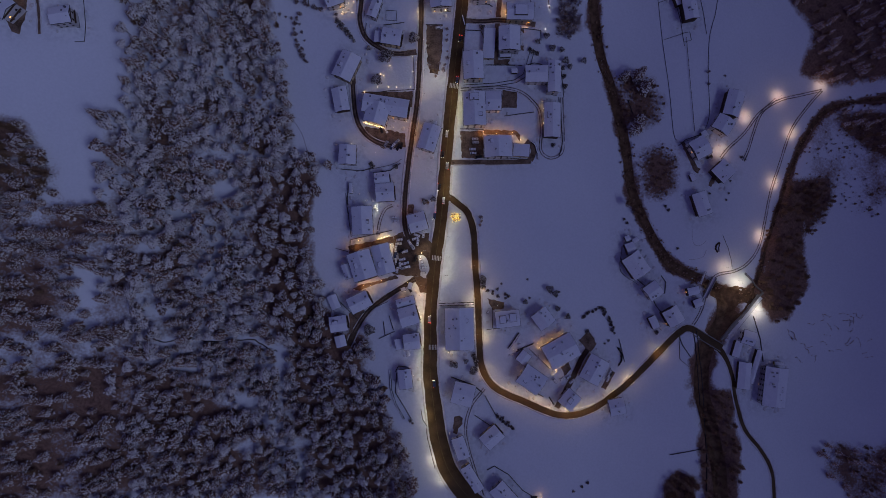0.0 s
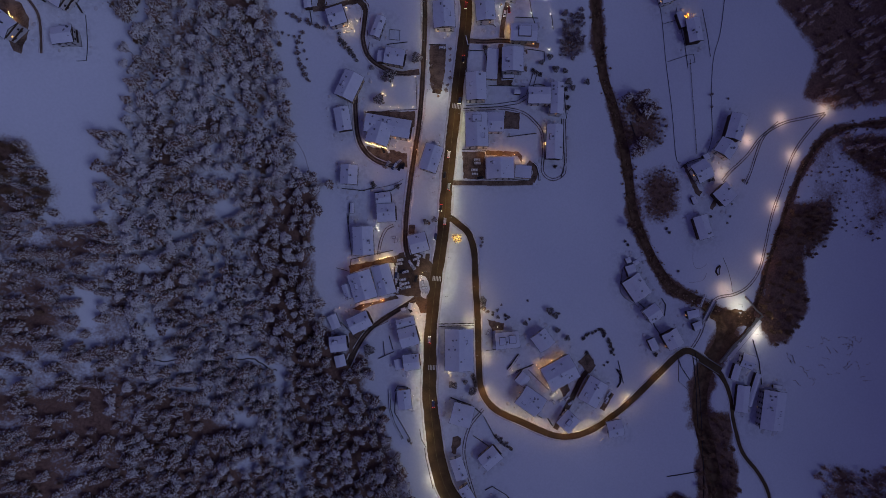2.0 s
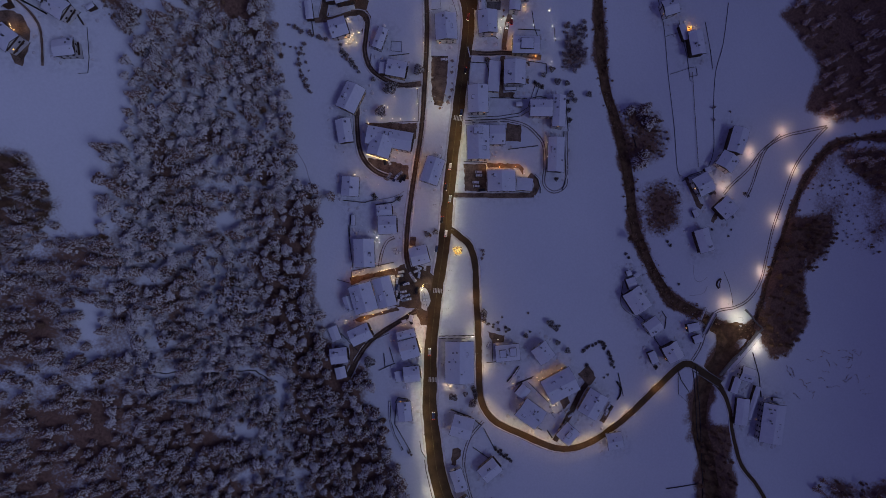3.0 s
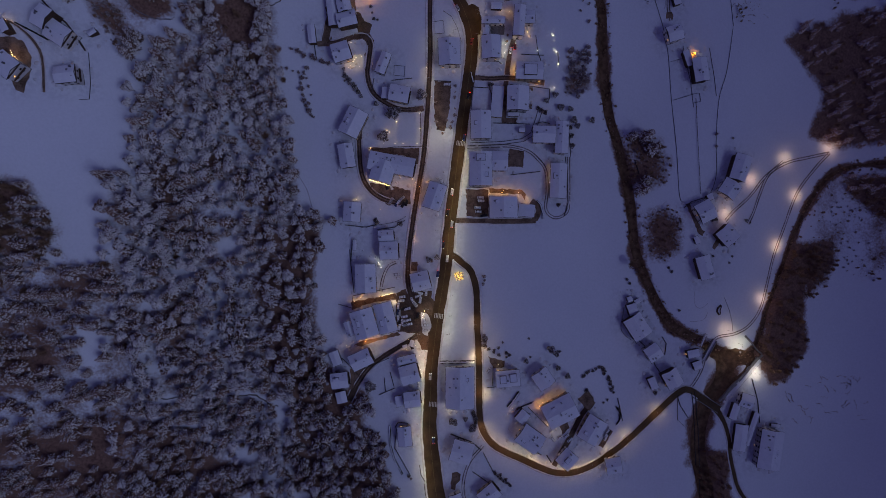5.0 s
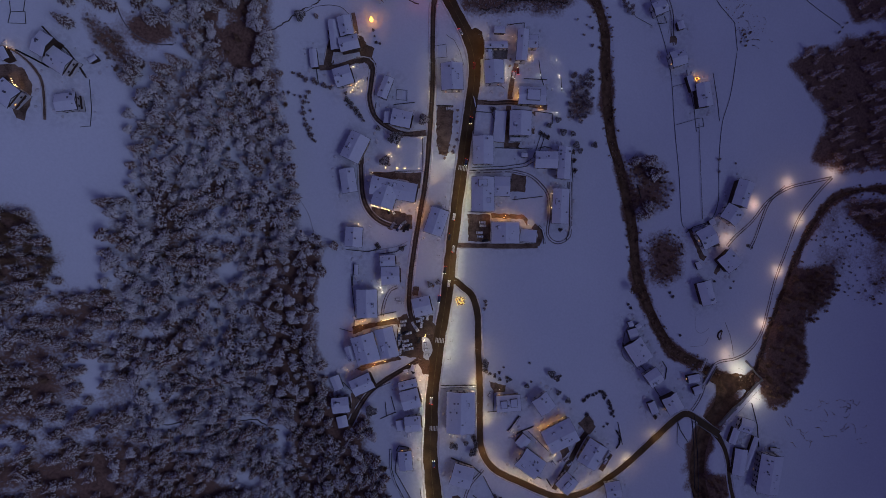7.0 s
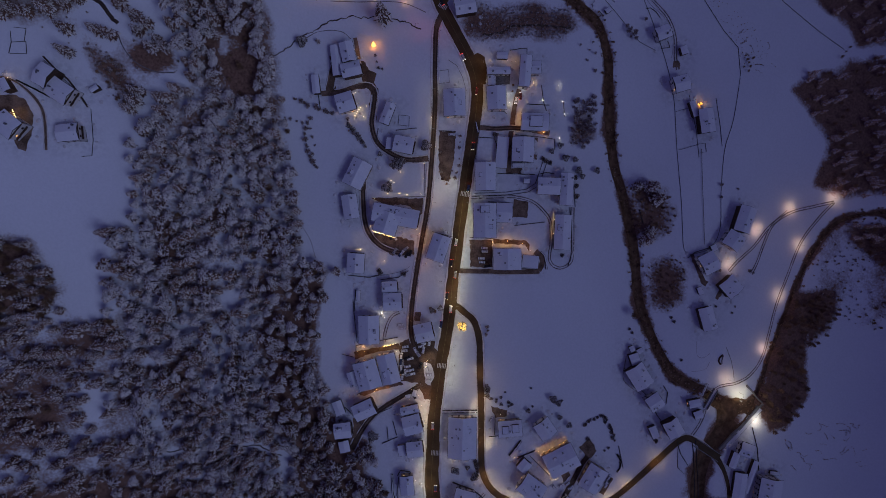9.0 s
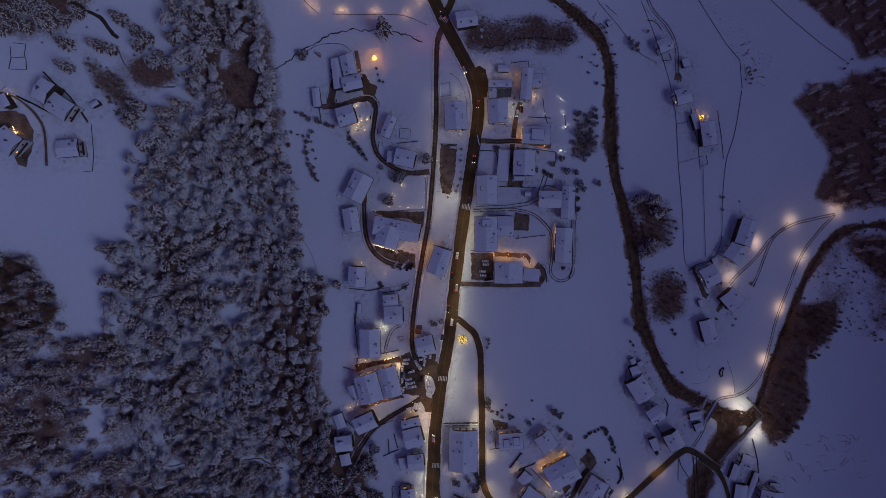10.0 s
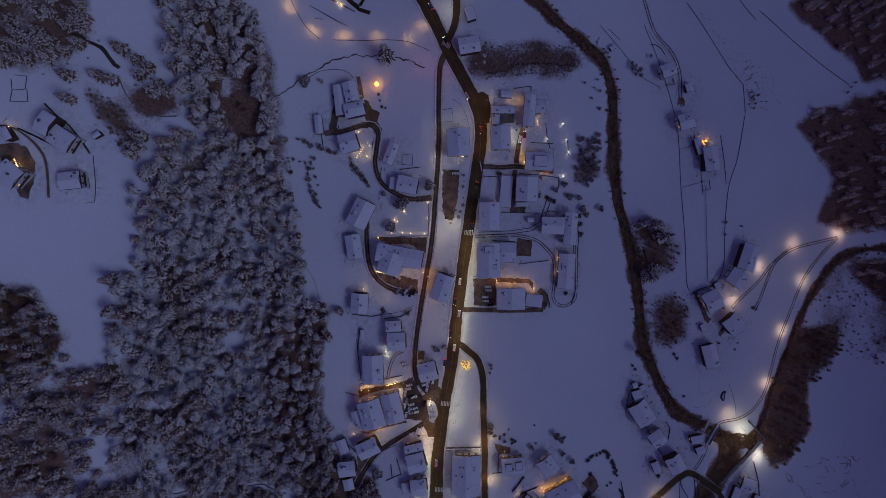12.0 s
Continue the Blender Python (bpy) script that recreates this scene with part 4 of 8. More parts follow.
        part("plinth", bm, STONE, home, "grey stone plinth")
    rm = sheet(hl, hd, rise, roof, -0.02, 0.24, 3, 3, 0, seed, ROOFING, "roof")
    shift = Matrix.Translation((0, 0, top))
    place("roof", rm, home, shift)
    inset = 0.05 if small else 0.08
    nu, nv = max(5, int(length / 1.5)), max(5, int(depth / 1.5) | 1)
    sm = sheet(hl - inset, hd - inset, rise, roof, 0.26, 0.24 + (0.22 if small else 0.36), nu, nv, 0.14, seed + 900, ROOF_SNOW, "snow_cover")
    tagged(place("snow_cover", sm, home, shift), "thick snow lying on the roof")
    # things that stand on the roof
    n = pipes if pipes is not None else (0 if small else 2 + int(length * depth / 70))
    for k in range(n):
        u, v = rng.uniform(-0.75, 0.75) * hl, rng.uniform(-0.7, 0.7) * hd
        z = top + float(roof_height(np.float64(u), np.float64(v), hl, hd, rise, roof)) + 0.2
        if k == 0 or (k == 1 and n > 5):
            st = place("chimney", CHIMNEY, home, Matrix.Translation((u, v, z)))
            place("chimney_cap", CHIMNEY_CAP, st, Matrix.Identity(4))
        elif k % 3 == 2:
            tilt = math.atan2(rise, hd) * (-1 if v > 0 else 1)
            place("roof_window", ROOF_WINDOW, home, Matrix.Translation((u, v, z + 0.2)) @ Matrix.Rotation(tilt, 4, "X"))
        else:
            place("vent_pipe", VENT, home, Matrix.Translation((u, v, z)))
    # dormers and raised parts of the roof
    if blocks is None:
        blocks = []
        if not small and roof == "gable" and length * depth > 230:
            for _ in range(1):
                blocks.append((rng.uniform(-0.5, 0.5) * hl, rng.choice((-0.45, 0.45)) * hd, rng.uniform(2.2, 4.0), rng.uniform(2.0, 2.8), 0.7))
    for u, v, bl, bd, bh in blocks:
        z = top + float(roof_height(np.float64(u), np.float64(v), hl, hd, rise, roof))
        bm = bmesh.new()
        box(bm, u, v, z + bh / 2 - 0.3, bl, bd, bh + 0.6)
        dormer = part("dormer", bm, TIMBER if style != "w" else ROOFING, home)
        bm = bmesh.new()
        box(bm, u, v, z + bh + 0.2, bl - 0.35, bd - 0.35, 0.36, 0, 0.94)
        part("snow_cover", bm, ROOF_SNOW, dormer, "snow on the raised roof")
    # openings
    storeys = max(1, int((eave - 0.3) / 2.7))
    spots = []
    for s in range(storeys):
        zc = 1.5 + 2.7 * s
        nl, nd = (max(1, int(2 * wl / 3.4)), max(1, int(2 * wd / 3.8)))
        if kind in SOLID:
            nl, nd = min(nl, 1), min(nd, 1)
        for i in range(nl):
            for sy in (-1, 1):
                spots.append((-wl + (i + 0.5) * 2 * wl / nl, sy * (wd + 0.04), zc, 0 if sy < 0 else 180))
        for i in range(nd):
            for sx in (-1, 1):
                spots.append((sx * (wl + 0.04), -wd + (i + 0.5) * 2 * wd / nd, zc, 90 if sx > 0 else -90))
    if kind == "porch" or wl < 1.2 or wd < 1.2:
        spots = []
    for i, (px, py, zc, turn) in enumerate(spots):
        if kind in SOLID and i % 2:
            continue
        if i == 0:
            tagged(place("door", DOOR, home, pose(px, py, zc - 0.45, 0, 0, turn)), "wooden house door")
            continue
        w = place("window", WINDOW, home, pose(px, py, zc, 0, 0, turn))
        place("pane", LIT_PANE if rng.random() < lit else PANE, w, Matrix.Identity(4))
    # a timber balcony under the gable of the larger houses
    if kind in ("chalet", "hotel", "farm") and storeys >= 2 and wd > 3:
        for lev in range(1, min(storeys, 4)):
            bm = bmesh.new()
            zb = 2.7 * lev + 0.1
            box(bm, wl + 0.55, 0, zb, 1.1, 2 * wd * 0.9, 0.14)
            box(bm, wl + 1.06, 0, zb + 1.0, 0.08, 2 * wd * 0.9, 0.1)
            m = max(5, int(2 * wd * 0.9 / 0.5))
            for i in range(m + 1):
                box(bm, wl + 1.06, -wd * 0.9 + i * 2 * wd * 0.9 / m, zb + 0.5, 0.05, 0.08, 1.0)
            part("balcony", bm, TIMBER, home, "dark timber balcony with railing")
    return home


house(-62.3, 134.7, 18.1, 13.6, 65.7, 7, "gable", "p", "chalet")
house(-66.3, 113.6, 16, 10.2, -79.2, 5, "gable", "t", "barn")
house(-37, 108.7, 30, 12.2, -9, 10, "gable", "w", "hotel", lit=0.35, pipes=12)
house(-42.4, 103.9, 14.5, 15, 73.9, 10.6, "gable", "w", "wing")
house(-33.3, 154.2, 13.3, 10.9, -10.2, 7, "gable", "p", "chalet")
house(-41.7, 154.9, 7.8, 6.2, 85.6, 4.5, "gable", "t", "annex")
house(-44.2, 173.7, 14.4, 6.9, 71, 6, "gable", "w", "chalet")
house(-70.2, 210.6, 12.8, 9.2, -75.7, 8, "gable", "t", "barn")
house(-67.7, 199.9, 12.9, 9.6, 15.6, 8, "gable", "t", "farm")
house(-70.9, 179.2, 11.7, 12.4, 18.8, 7, "gable", "w", "chalet")
house(-89.9, 189.9, 12.1, 5.1, -82, 4, "gable", "t", "shed")
house(-9, 89, 17.5, 12.3, 72.9, 8, "gable", "w", "chalet")
house(-4.6, 99.2, 2.3, 2.6, 20.2, 4, "flat", "p", "porch")
house(-61.7, 77.5, 13, 11.5, 88.4, 7, "gable", "w", "chalet")
house(-39.7, 62.8, 10.2, 7.7, 5.8, 6, "gable", "w", "chalet")
house(-37.5, 53.2, 12.3, 12.1, 3.3, 7.5, "gable", "p", "chalet")
house(-60.1, 56.3, 7, 2.9, -88.3, 2.8, "gable", "t", "shed")
house(-52, 34.9, 18.6, 13.7, -87, 8.5, "gable", "w", "house")
house(-51.9, 6.0, 18.7, 15.4, -72.4, 11, "gable", "w", "hotel", lit=0.3, pipes=8)
house(-61.9, 2.2, 10.1, 5.4, -69, 7, "gable", "w", "wing")
house(-38.6, 10.0, 19.8, 12.4, -74.5, 9.5, "gable", "w", "wing")
house(-16.6, 34, 12.1, 12.4, 15.6, 7, "gable", "w", "chalet")
house(-53.8, -17.6, 14.5, 11.1, 26.7, 8, "gable", "t", "chalet")
house(-70.7, -17.7, 9.8, 6.6, -67.4, 3.5, "gable", "g", "shed")
house(-67.2, -31.5, 11.5, 10.4, 8.6, 7, "gable", "w", "chalet", blocks=[(-2, 1, 4, 3, 0.6)])
house(-66.2, -42.9, 7.7, 7.1, -75.5, 4.5, "gable", "t", "shed")
house(-22.2, -26.5, 12.5, 12.9, 16.8, 8, "gable", "p", "chalet")
house(-24.3, -17.3, 12.5, 5.7, 15.2, 6.5, "gable", "t", "wing")
house(-20.1, -43, 11, 10.6, 7.4, 7, "gable", "w", "chalet")
house(-28.7, -45.1, 5.2, 7.3, 11.9, 4, "flat", "p", "garage")
house(-24.4, -67.2, 12.8, 9.2, -83.4, 7, "gable", "p", "chalet")
house(10.7, -35, 27.5, 19.1, -89.1, 6.5, "gable", "w", "market", pipes=10)
house(42.1, -28.7, 16.1, 11.1, 6.3, 6.5, "gable", "p", "house", blocks=[(-3.2, 0, 4.4, 5, 0.8), (3.4, 0.5, 4.6, 5.5, 0.8)])
house(65.6, -28.6, 12, 12.2, -53.3, 7, "gable", "w", "chalet")
house(77.5, -50, 21.7, 17.1, 28.6, 7.5, "gable", "p", "villa", lit=0.3, pipes=8)
house(52.9, -54.4, 8.4, 7.6, 51.5, 4.5, "gable", "t", "shed")
house(57.9, -68.2, 16.6, 14.2, -35.1, 7.5, "gable", "w", "chalet", pipes=8)
house(100.2, -62.8, 17.7, 14.3, 60.7, 7.5, "gable", "p", "house", pipes=6)
house(83.5, -82.4, 11.9, 11.5, 49.6, 6.5, "gable", "w", "house", blocks=[(0, 0, 4, 3, 0.8)])
house(116.5, -88.4, 10.8, 11.3, 11.6, 5, "gable", "w", "house")
house(13.0, -77.4, 14.2, 14.6, -14.6, 6.5, "gable", "w", "house")
house(31.8, -105.5, 13.7, 11, 41.2, 7, "gable", "p", "chalet")
house(11.4, -112.3, 14.6, 8.6, -70.8, 6.5, "gable", "w", "house")
house(18.9, -131.9, 18.6, 7.4, -58, 7, "gable", "p", "house", pipes=6)
house(40.1, -143.9, 17.8, 11.9, -48.5, 6, "gable", "w", "house")
house(126.3, 17.9, 6.6, 7.8, 20.4, 4.5, "gable", "t", "shed")
house(129.5, 6.5, 16.2, 13.6, -56.1, 6.5, "gable", "t", "farm")
house(124.7, 24.7, 3.8, 4.1, 23.8, 3, "gable", "t", "shed")
house(130, 23.3, 4.5, 3.5, 30.9, 3, "gable", "t", "shed")
house(140.7, -10.7, 10.5, 10.9, 35.3, 6.5, "gable", "w", "chalet")
house(153.8, -27.7, 11.9, 11.5, -60.2, 7, "gable", "t", "chalet")
house(142.2, -31.9, 8.5, 5.4, -64.7, 4, "gable", "t", "shed")
house(168, -10.9, 8.2, 5.6, 13.4, 4.5, "gable", "t", "shed")
house(171.4, -18.9, 6.2, 5.7, 21.6, 3.5, "gable", "t", "shed")
house(224, -75.6, 26.8, 15.8, 82.5, 9, "gable", "w", "house", pipes=9)
house(206.1, -42.4, 9.3, 9.7, -17.7, 6, "gable", "w", "house")
house(203.6, -68.1, 18.4, 8.9, 83.6, 4, "gable", "t", "shed")
house(212.2, -62.5, 23.9, 4.1, 72.1, 3.5, "gable", "t", "shed")
house(198.8, -50.1, 11.4, 5.2, 72, 4, "gable", "t", "shed")
house(231.2, -61.1, 6.6, 2.7, -5.1, 3, "flat", "t", "shed")
house(134.5, 235.7, 9.9, 9, 23.6, 6.5, "gable", "w", "chalet")
house(147.7, 202.6, 10.5, 10.7, 17.5, 7, "gable", "w", "chalet")
house(149.7, 225.4, 5.8, 4.9, -71.5, 3.5, "gable", "t", "shed")
house(165.4, 178.7, 16.2, 9.9, -79.9, 7, "gable", "t", "barn")
house(158.1, 187, 11, 4.6, -69.8, 4, "gable", "t", "annex")
house(194.4, 114.6, 17.8, 11.4, 73.9, 8, "gable", "t", "barn")
house(187.4, 100.2, 11.3, 12.7, 57.8, 7.5, "gable", "w", "chalet")
house(171.6, 84.7, 11.6, 13.7, 29, 7, "gable", "w", "chalet")
house(176.2, 95, 4.3, 4.5, 28.3, 3.2, "flat", "t", "shed")
house(187.6, 69.6, 12.3, 12.4, -46.4, 7, "gable", "t", "barn")
house(173.3, 47.5, 16.1, 10, -72.3, 6, "gable", "t", "barn")
house(-1.8, 181.9, 17.7, 14.4, -86.1, 8, "gable", "w", "house")
house(26, 204.1, 15.4, 5, 1.5, 6, "gable", "w", "house")
house(21.4, 197.6, 6.5, 4.8, -87.2, 6, "gable", "w", "wing")
house(25.1, 186, 15.2, 12.8, -85.7, 8.5, "gable", "w", "house")
house(28.2, 214.6, 7.4, 4.7, 0.1, 3, "gable", "t", "shed")
house(42.9, 204, 20.6, 7.7, 87.5, 8, "gable", "w", "house", pipes=2, blocks=[])
house(49.8, 207.1, 7, 8.7, 3, 6.5, "gable", "w", "wing")
house(50.4, 172.1, 18.1, 11.7, -0.6, 8, "gable", "p", "house", blocks=[(0.5, 0, 8.5, 7, 0.7)])
house(19.7, 135.8, 18.5, 13.5, -87.8, 8.5, "gable", "w", "house")
house(30.4, 152.4, 7.8, 20.6, -3, 3.5, "flat", "p", "garage")
house(43.3, 154, 16.1, 14.4, 89.6, 8, "gable", "w", "house")
house(41.3, 144.6, 7.8, 2.6, 2.3, 3, "flat", "t", "porch")
house(61.1, 131.3, 15, 11.4, 0.1, 8, "gable", "w", "house")
house(72.8, 129.8, 21.2, 8.8, 88.8, 9, "gable", "w", "house", pipes=6)
house(32.7, 113.1, 10.6, 13.1, 0.1, 8, "gable", "w", "wing")
house(20.3, 107.6, 22.5, 15, -88, 9, "gable", "w", "house", pipes=7, blocks=[(-7, 0, 4.5, 6, 0.9), (4, 3.5, 3, 3, 1)])
house(35.8, 83.2, 14.2, 18.4, -88.1, 9, "gable", "w", "house")
house(51.5, 81.9, 10.9, 8.5, -3.9, 5, "flat", "p", "annex")
house(71.9, 101.9, 23.2, 11.1, 89, 6.5, "gable", "t", "house")
house(47.2, 134.5, 4.5, 3.3, 2.3, 3, "gable", "t", "shed")
house(3.1, 243.1, 13.8, 10.5, 11.7, 6.5, "gable", "t", "barn")
house(-226.5, 176.4, 8.4, 12.5, -28.1, 9, "gable", "t", "barn")
house(-219.7, 168.8, 13.2, 11.3, -31.7, 8, "gable", "w", "farm")
house(-216.4, 146.7, 12.2, 9.9, 8.2, 7, "gable", "w", "farm")
house(-243, 148.3, 12.4, 11.9, -37.2, 8, "gable", "w", "farm")
house(-245.8, 169.9, 7.4, 4.4, -60.8, 5, "gable", "t", "shed")
house(-206.2, 173, 5.3, 3.2, 33.1, 3, "gable", "t", "shed")
land()


def snow_heaps():
    """Small shovelled heaps round the houses."""
    rng = random.Random(404)
    vs, ts, base = [], [], 0
    for cx, cy, ang, hl, hd in FOOTPRINTS:
        c, k = math.cos(radians(ang)), math.sin(radians(ang))
        for _ in range(int(2 + hl * 0.9)):
            side = rng.random() < 0.5
            u = rng.uniform(-hl, hl) if side else rng.choice((-1, 1)) * (hl + rng.uniform(-1.2, 2.5))
            v = rng.choice((-1, 1)) * (hd + rng.uniform(-1.2, 2.5)) if side else rng.uniform(-hd, hd)
            x, y, r, h = cx + u * c - v * k, cy + u * k + v * c, rng.uniform(0.5, 1.7), rng.uniform(0.3, 0.9)
            if any(float(line_distance(x, y, line)) < np.max(width) / 2 + 1.0 for _, line, width, _, _ in CARRIAGEWAYS) or any(bool(inside(x, y, o)) for o in YARDS):
                continue
            z = gz(x, y)
            turn, stretch = rng.uniform(0, 6.28), rng.uniform(0.5, 1.0)
            ring = []
            for rr, hh in ((1.0, -0.15), (0.75, 0.45), (0.4, 0.85)):
                for i in range(8):
                    a = i * math.pi / 4
                    px, py = r * rr * math.cos(a) * rng.uniform(0.85, 1.15), r * rr * stretch * math.sin(a) * rng.uniform(0.85, 1.15)
                    ring.append((x + px * math.cos(turn) - py * math.sin(turn), y + px * math.sin(turn) + py * math.cos(turn), z + h * hh))
            ring.append((x, y, z + h))
            vs.extend(ring)
            for j in range(2):
                for i in range(8):
                    p, q = base + j * 8 + i, base + j * 8 + (i + 1) % 8
                    ts.extend(((p, q, q + 8), (p, q + 8, p + 8)))
            ts.extend((base + 16 + i, base + 16 + (i + 1) % 8, base + 24) for i in range(8))
            base += 25
    me = array_mesh("snow_heaps", np.array(vs), np.array(ts), [BANK_SNOW])
    me.shade_smooth()
    return tagged(new("snow_heaps", me), "shovelled heaps of snow round the houses", "snow heaps", kind="stuff")


snow_heaps()


# ---- trees ----
def conifer_arrays(seed, h, r, levels=10, most=9, sag=0.34, start=0.10, load=0.0):
    """Boughs in whorls round a leader: folded blades with side twigs, drooping. With load: only the snow that lies on them."""
    rng = random.Random(seed)
    verts, tris = [], []

    def blade(at, u0, u1, half, z0, z1, fold):
        b = len(verts)
        um, zm = u0 + 0.55 * (u1 - u0), z0 + 0.45 * (z1 - z0)
        verts.extend((at(u0, 0, z0), at(um, half, zm - fold), at(um, 0, zm), at(um, -half, zm - fold), at(u1, 0, z1)))
        tris.extend(((b, b + 2, b + 1), (b + 1, b + 2, b + 4), (b, b + 3, b + 2), (b + 2, b + 3, b + 4)))

    def twig(at, sgn, root, reach, z, w):
        q = len(verts)
        verts.extend((at(root, sgn * 0.02, z - 0.04), at(root + 0.22 + w, sgn * 0.11, z - 0.10), at(root + 0.42, sgn * reach, z - 0.18), at(root + 0.22 - w, sgn * 0.17, z - 0.12)))
        tris.extend(((q, q + 1, q + 2), (q, q + 2, q + 3)) if sgn < 0 else ((q, q + 2, q + 1), (q, q + 3, q + 2)))

    for k in range(levels):
        f = k / (levels - 1)
        z0 = h * (start + (0.95 - start) * f) + rng.uniform(-0.25, 0.25)
        rad = r * (1 - f) ** 0.72 * rng.uniform(0.85, 1.12) + 0.3
        nb = max(4, int(most - (most - 5) * f))
        az0 = rng.uniform(0, 6.28)
        for i in range(nb):
            az = az0 + 6.283 * (i + rng.uniform(-0.28, 0.28)) / nb
            ln = rad * rng.uniform(0.72, 1.15)
            dr = sag * rng.uniform(0.6, 1.25)
            up = 0.2 * f
            c, s = math.cos(az), math.sin(az)
            reach, heavy, chance, bend = rng.uniform(0.26, 0.40), rng.uniform(0.6, 1.3), rng.random(), rng.uniform(-0.14, 0.14)

            def at(u, w, dz):
                w = w + bend * u * u
                return (u * ln * c - w * ln * s, u * ln * s + w * ln * c, z0 + dz * ln + (0.14 if load else 0.0))
            if not load:
                blade(at, 0.03, 1.0, 0.14, up, up - dr, 0.10)
                for sgn in (-1, 1):
                    twig(at, sgn, 0.38, reach, up - dr * 0.45, 0.07)
            elif chance < load * (0.78 + 0.4 * f):
                cut = rng.uniform(0.45, 0.65)
                blade(at, 0.12, cut, 0.13 * heavy, up - dr * 0.08, up - dr * cut, 0.02)
                blade(at, cut + 0.06, 0.96, 0.125 * heavy, up - dr * (cut + 0.05), up - dr * 0.93, 0.02)
                for sgn in (-1, 1):
                    if rng.random() < 0.8:
                        twig(at, sgn, rng.uniform(0.22, 0.46), reach * 1.0, up - dr * 0.42, 0.065 * heavy)
    b = len(verts)
    top = h * 0.93 + (0.2 if load else 0)
    for i in range(4):
        verts.append((0.16 * math.cos(i * 1.571), 0.16 * math.sin(i * 1.571), top))
    verts.append((0, 0, top + h * 0.07))
    tris.extend((b + i, b + (i + 1) % 4, b + 4) for i in range(4))
    return np.array(verts), np.array(tris)


def tufted_arrays(seed, h, r, count=150, load=0.75, lump=0.68):
    """A rounded crown of needle tufts on forking limbs, with a lump of snow on most tufts."""
    rng = random.Random(seed)
    verts, tris, face = [], [], []
    for k in range(count):
        f = (k + 0.5) / count
        az, up = 2.39996 * k + rng.uniform(-0.35, 0.35), 1.0 - 1.25 * f + rng.uniform(-0.06, 0.06)
        flat = math.sqrt(max(0.0, 1 - min(1.0, up * up)))
        d = Vector((flat * math.cos(az), flat * math.sin(az), up))
        swell = 0.80 + 0.22 * math.sin(3 * az + seed) * flat + rng.uniform(-0.16, 0.20)
        p = Vector((d.x * r * swell, d.y * r * swell, h - 0.85 * r + d.z * r * 0.85 * swell))
        size = rng.uniform(0.45, 0.85) * (0.6 + 0.1 * r)
        out = (d + Vector((rng.uniform(-0.5, 0.5), rng.uniform(-0.5, 0.5), -0.25))).normalized()
        side = out.cross(Vector((0, 0, 1)))
        side = side.normalized() if side.length > 1e-3 else Vector((1, 0, 0))
        for turn in (0, 1):
            w = side if not turn else side.cross(out)
            b = len(verts)
            verts.extend((tuple(p - out * size), tuple(p + w * size * 0.7), tuple(p + out * size * 0.9), tuple(p - w * size * 0.7)))
            tris.extend(((b, b + 1, b + 2), (b, b + 2, b + 3)))
            face.extend((0, 0))
        if k % 5 == 0:
            b = len(verts)
            root = Vector((0, 0, h - 1.3 * r + 0.4 * d.z * r))
            verts.extend((tuple(root + side * 0.09), tuple(root - side * 0.09), tuple(p)))
            tris.append((b, b + 1, b + 2))
            face.append(1)
        if rng.random() < load:
            b, n = len(verts), 5
            q, a0, ru = p + Vector((0, 0, 0.22 + 0.1 * size)), rng.uniform(0, 6.28), lump * rng.uniform(0.55, 1.25)
            along = math.atan2(d.y, d.x) + rng.uniform(-0.6, 0.6)
            ca, sa, slim = math.cos(along), math.sin(along), rng.uniform(0.42, 0.7)
            for i in range(n):
                a, rr = a0 + 6.283 * i / n, ru * rng.uniform(0.7, 1.2)
                lx, ly = 1.35 * rr * math.cos(a), slim * rr * math.sin(a)
                verts.append((q.x + lx * ca - ly * sa, q.y + lx * sa + ly * ca, q.z - 0.20 - 0.45 * flat * lx))
            verts.append((q.x, q.y, q.z + 0.22 * ru))
            tris.extend((b + i, b + (i + 1) % n, b + n) for i in range(n))
            face.extend([2] * n)
    return np.array(verts), np.array(tris), np.array(face)


def bare_arrays(seed, h, r, count=60):
    """A leafless crown: limbs that fork into fans of thin twigs."""
    rng = random.Random(seed)
    verts, tris = [], []
    for k in range(count):
        f = rng.random() ** 0.8
        az, z0 = rng.uniform(0, 6.283), h * (0.22 + 0.55 * f)
        ln = r * (1 - 0.55 * f) * rng.uniform(0.6, 1.1)
        rise = h * 0.22 * rng.uniform(0.4, 1.2)
        tip = Vector((ln * math.cos(az), ln * math.sin(az), z0 + rise))
        root = Vector((0, 0, z0))
        mid = root.lerp(tip, 0.5)
        side = Vector((-math.sin(az), math.cos(az), 0))
        for p, q, w in ((root, tip, 0.10), (mid, tip + side * ln * 0.34, 0.06), (mid, tip - side * ln * 0.34 + Vector((0, 0, 0.4)), 0.06),
                        (root.lerp(tip, 0.3), mid + side * ln * 0.4 + Vector((0, 0, 0.3)), 0.05), (root.lerp(tip, 0.3), mid - side * ln * 0.4, 0.05),
                        (root.lerp(tip, 0.75), tip + side * ln * 0.18 + Vector((0, 0, 0.5)), 0.05)):
            b = len(verts)
            off = (q - p).cross(Vector((0, 0, 1)))
            off = off.normalized() * w * 1.6 if off.length > 1e-5 else Vector((w, 0, 0))
            verts.extend((tuple(p + off), tuple(p - off), tuple(p + Vector((0, 0, w * 2))), tuple(q)))
            tris.extend(((b, b + 2, b + 3), (b + 2, b + 1, b + 3)))
    return np.array(verts), np.array(tris)


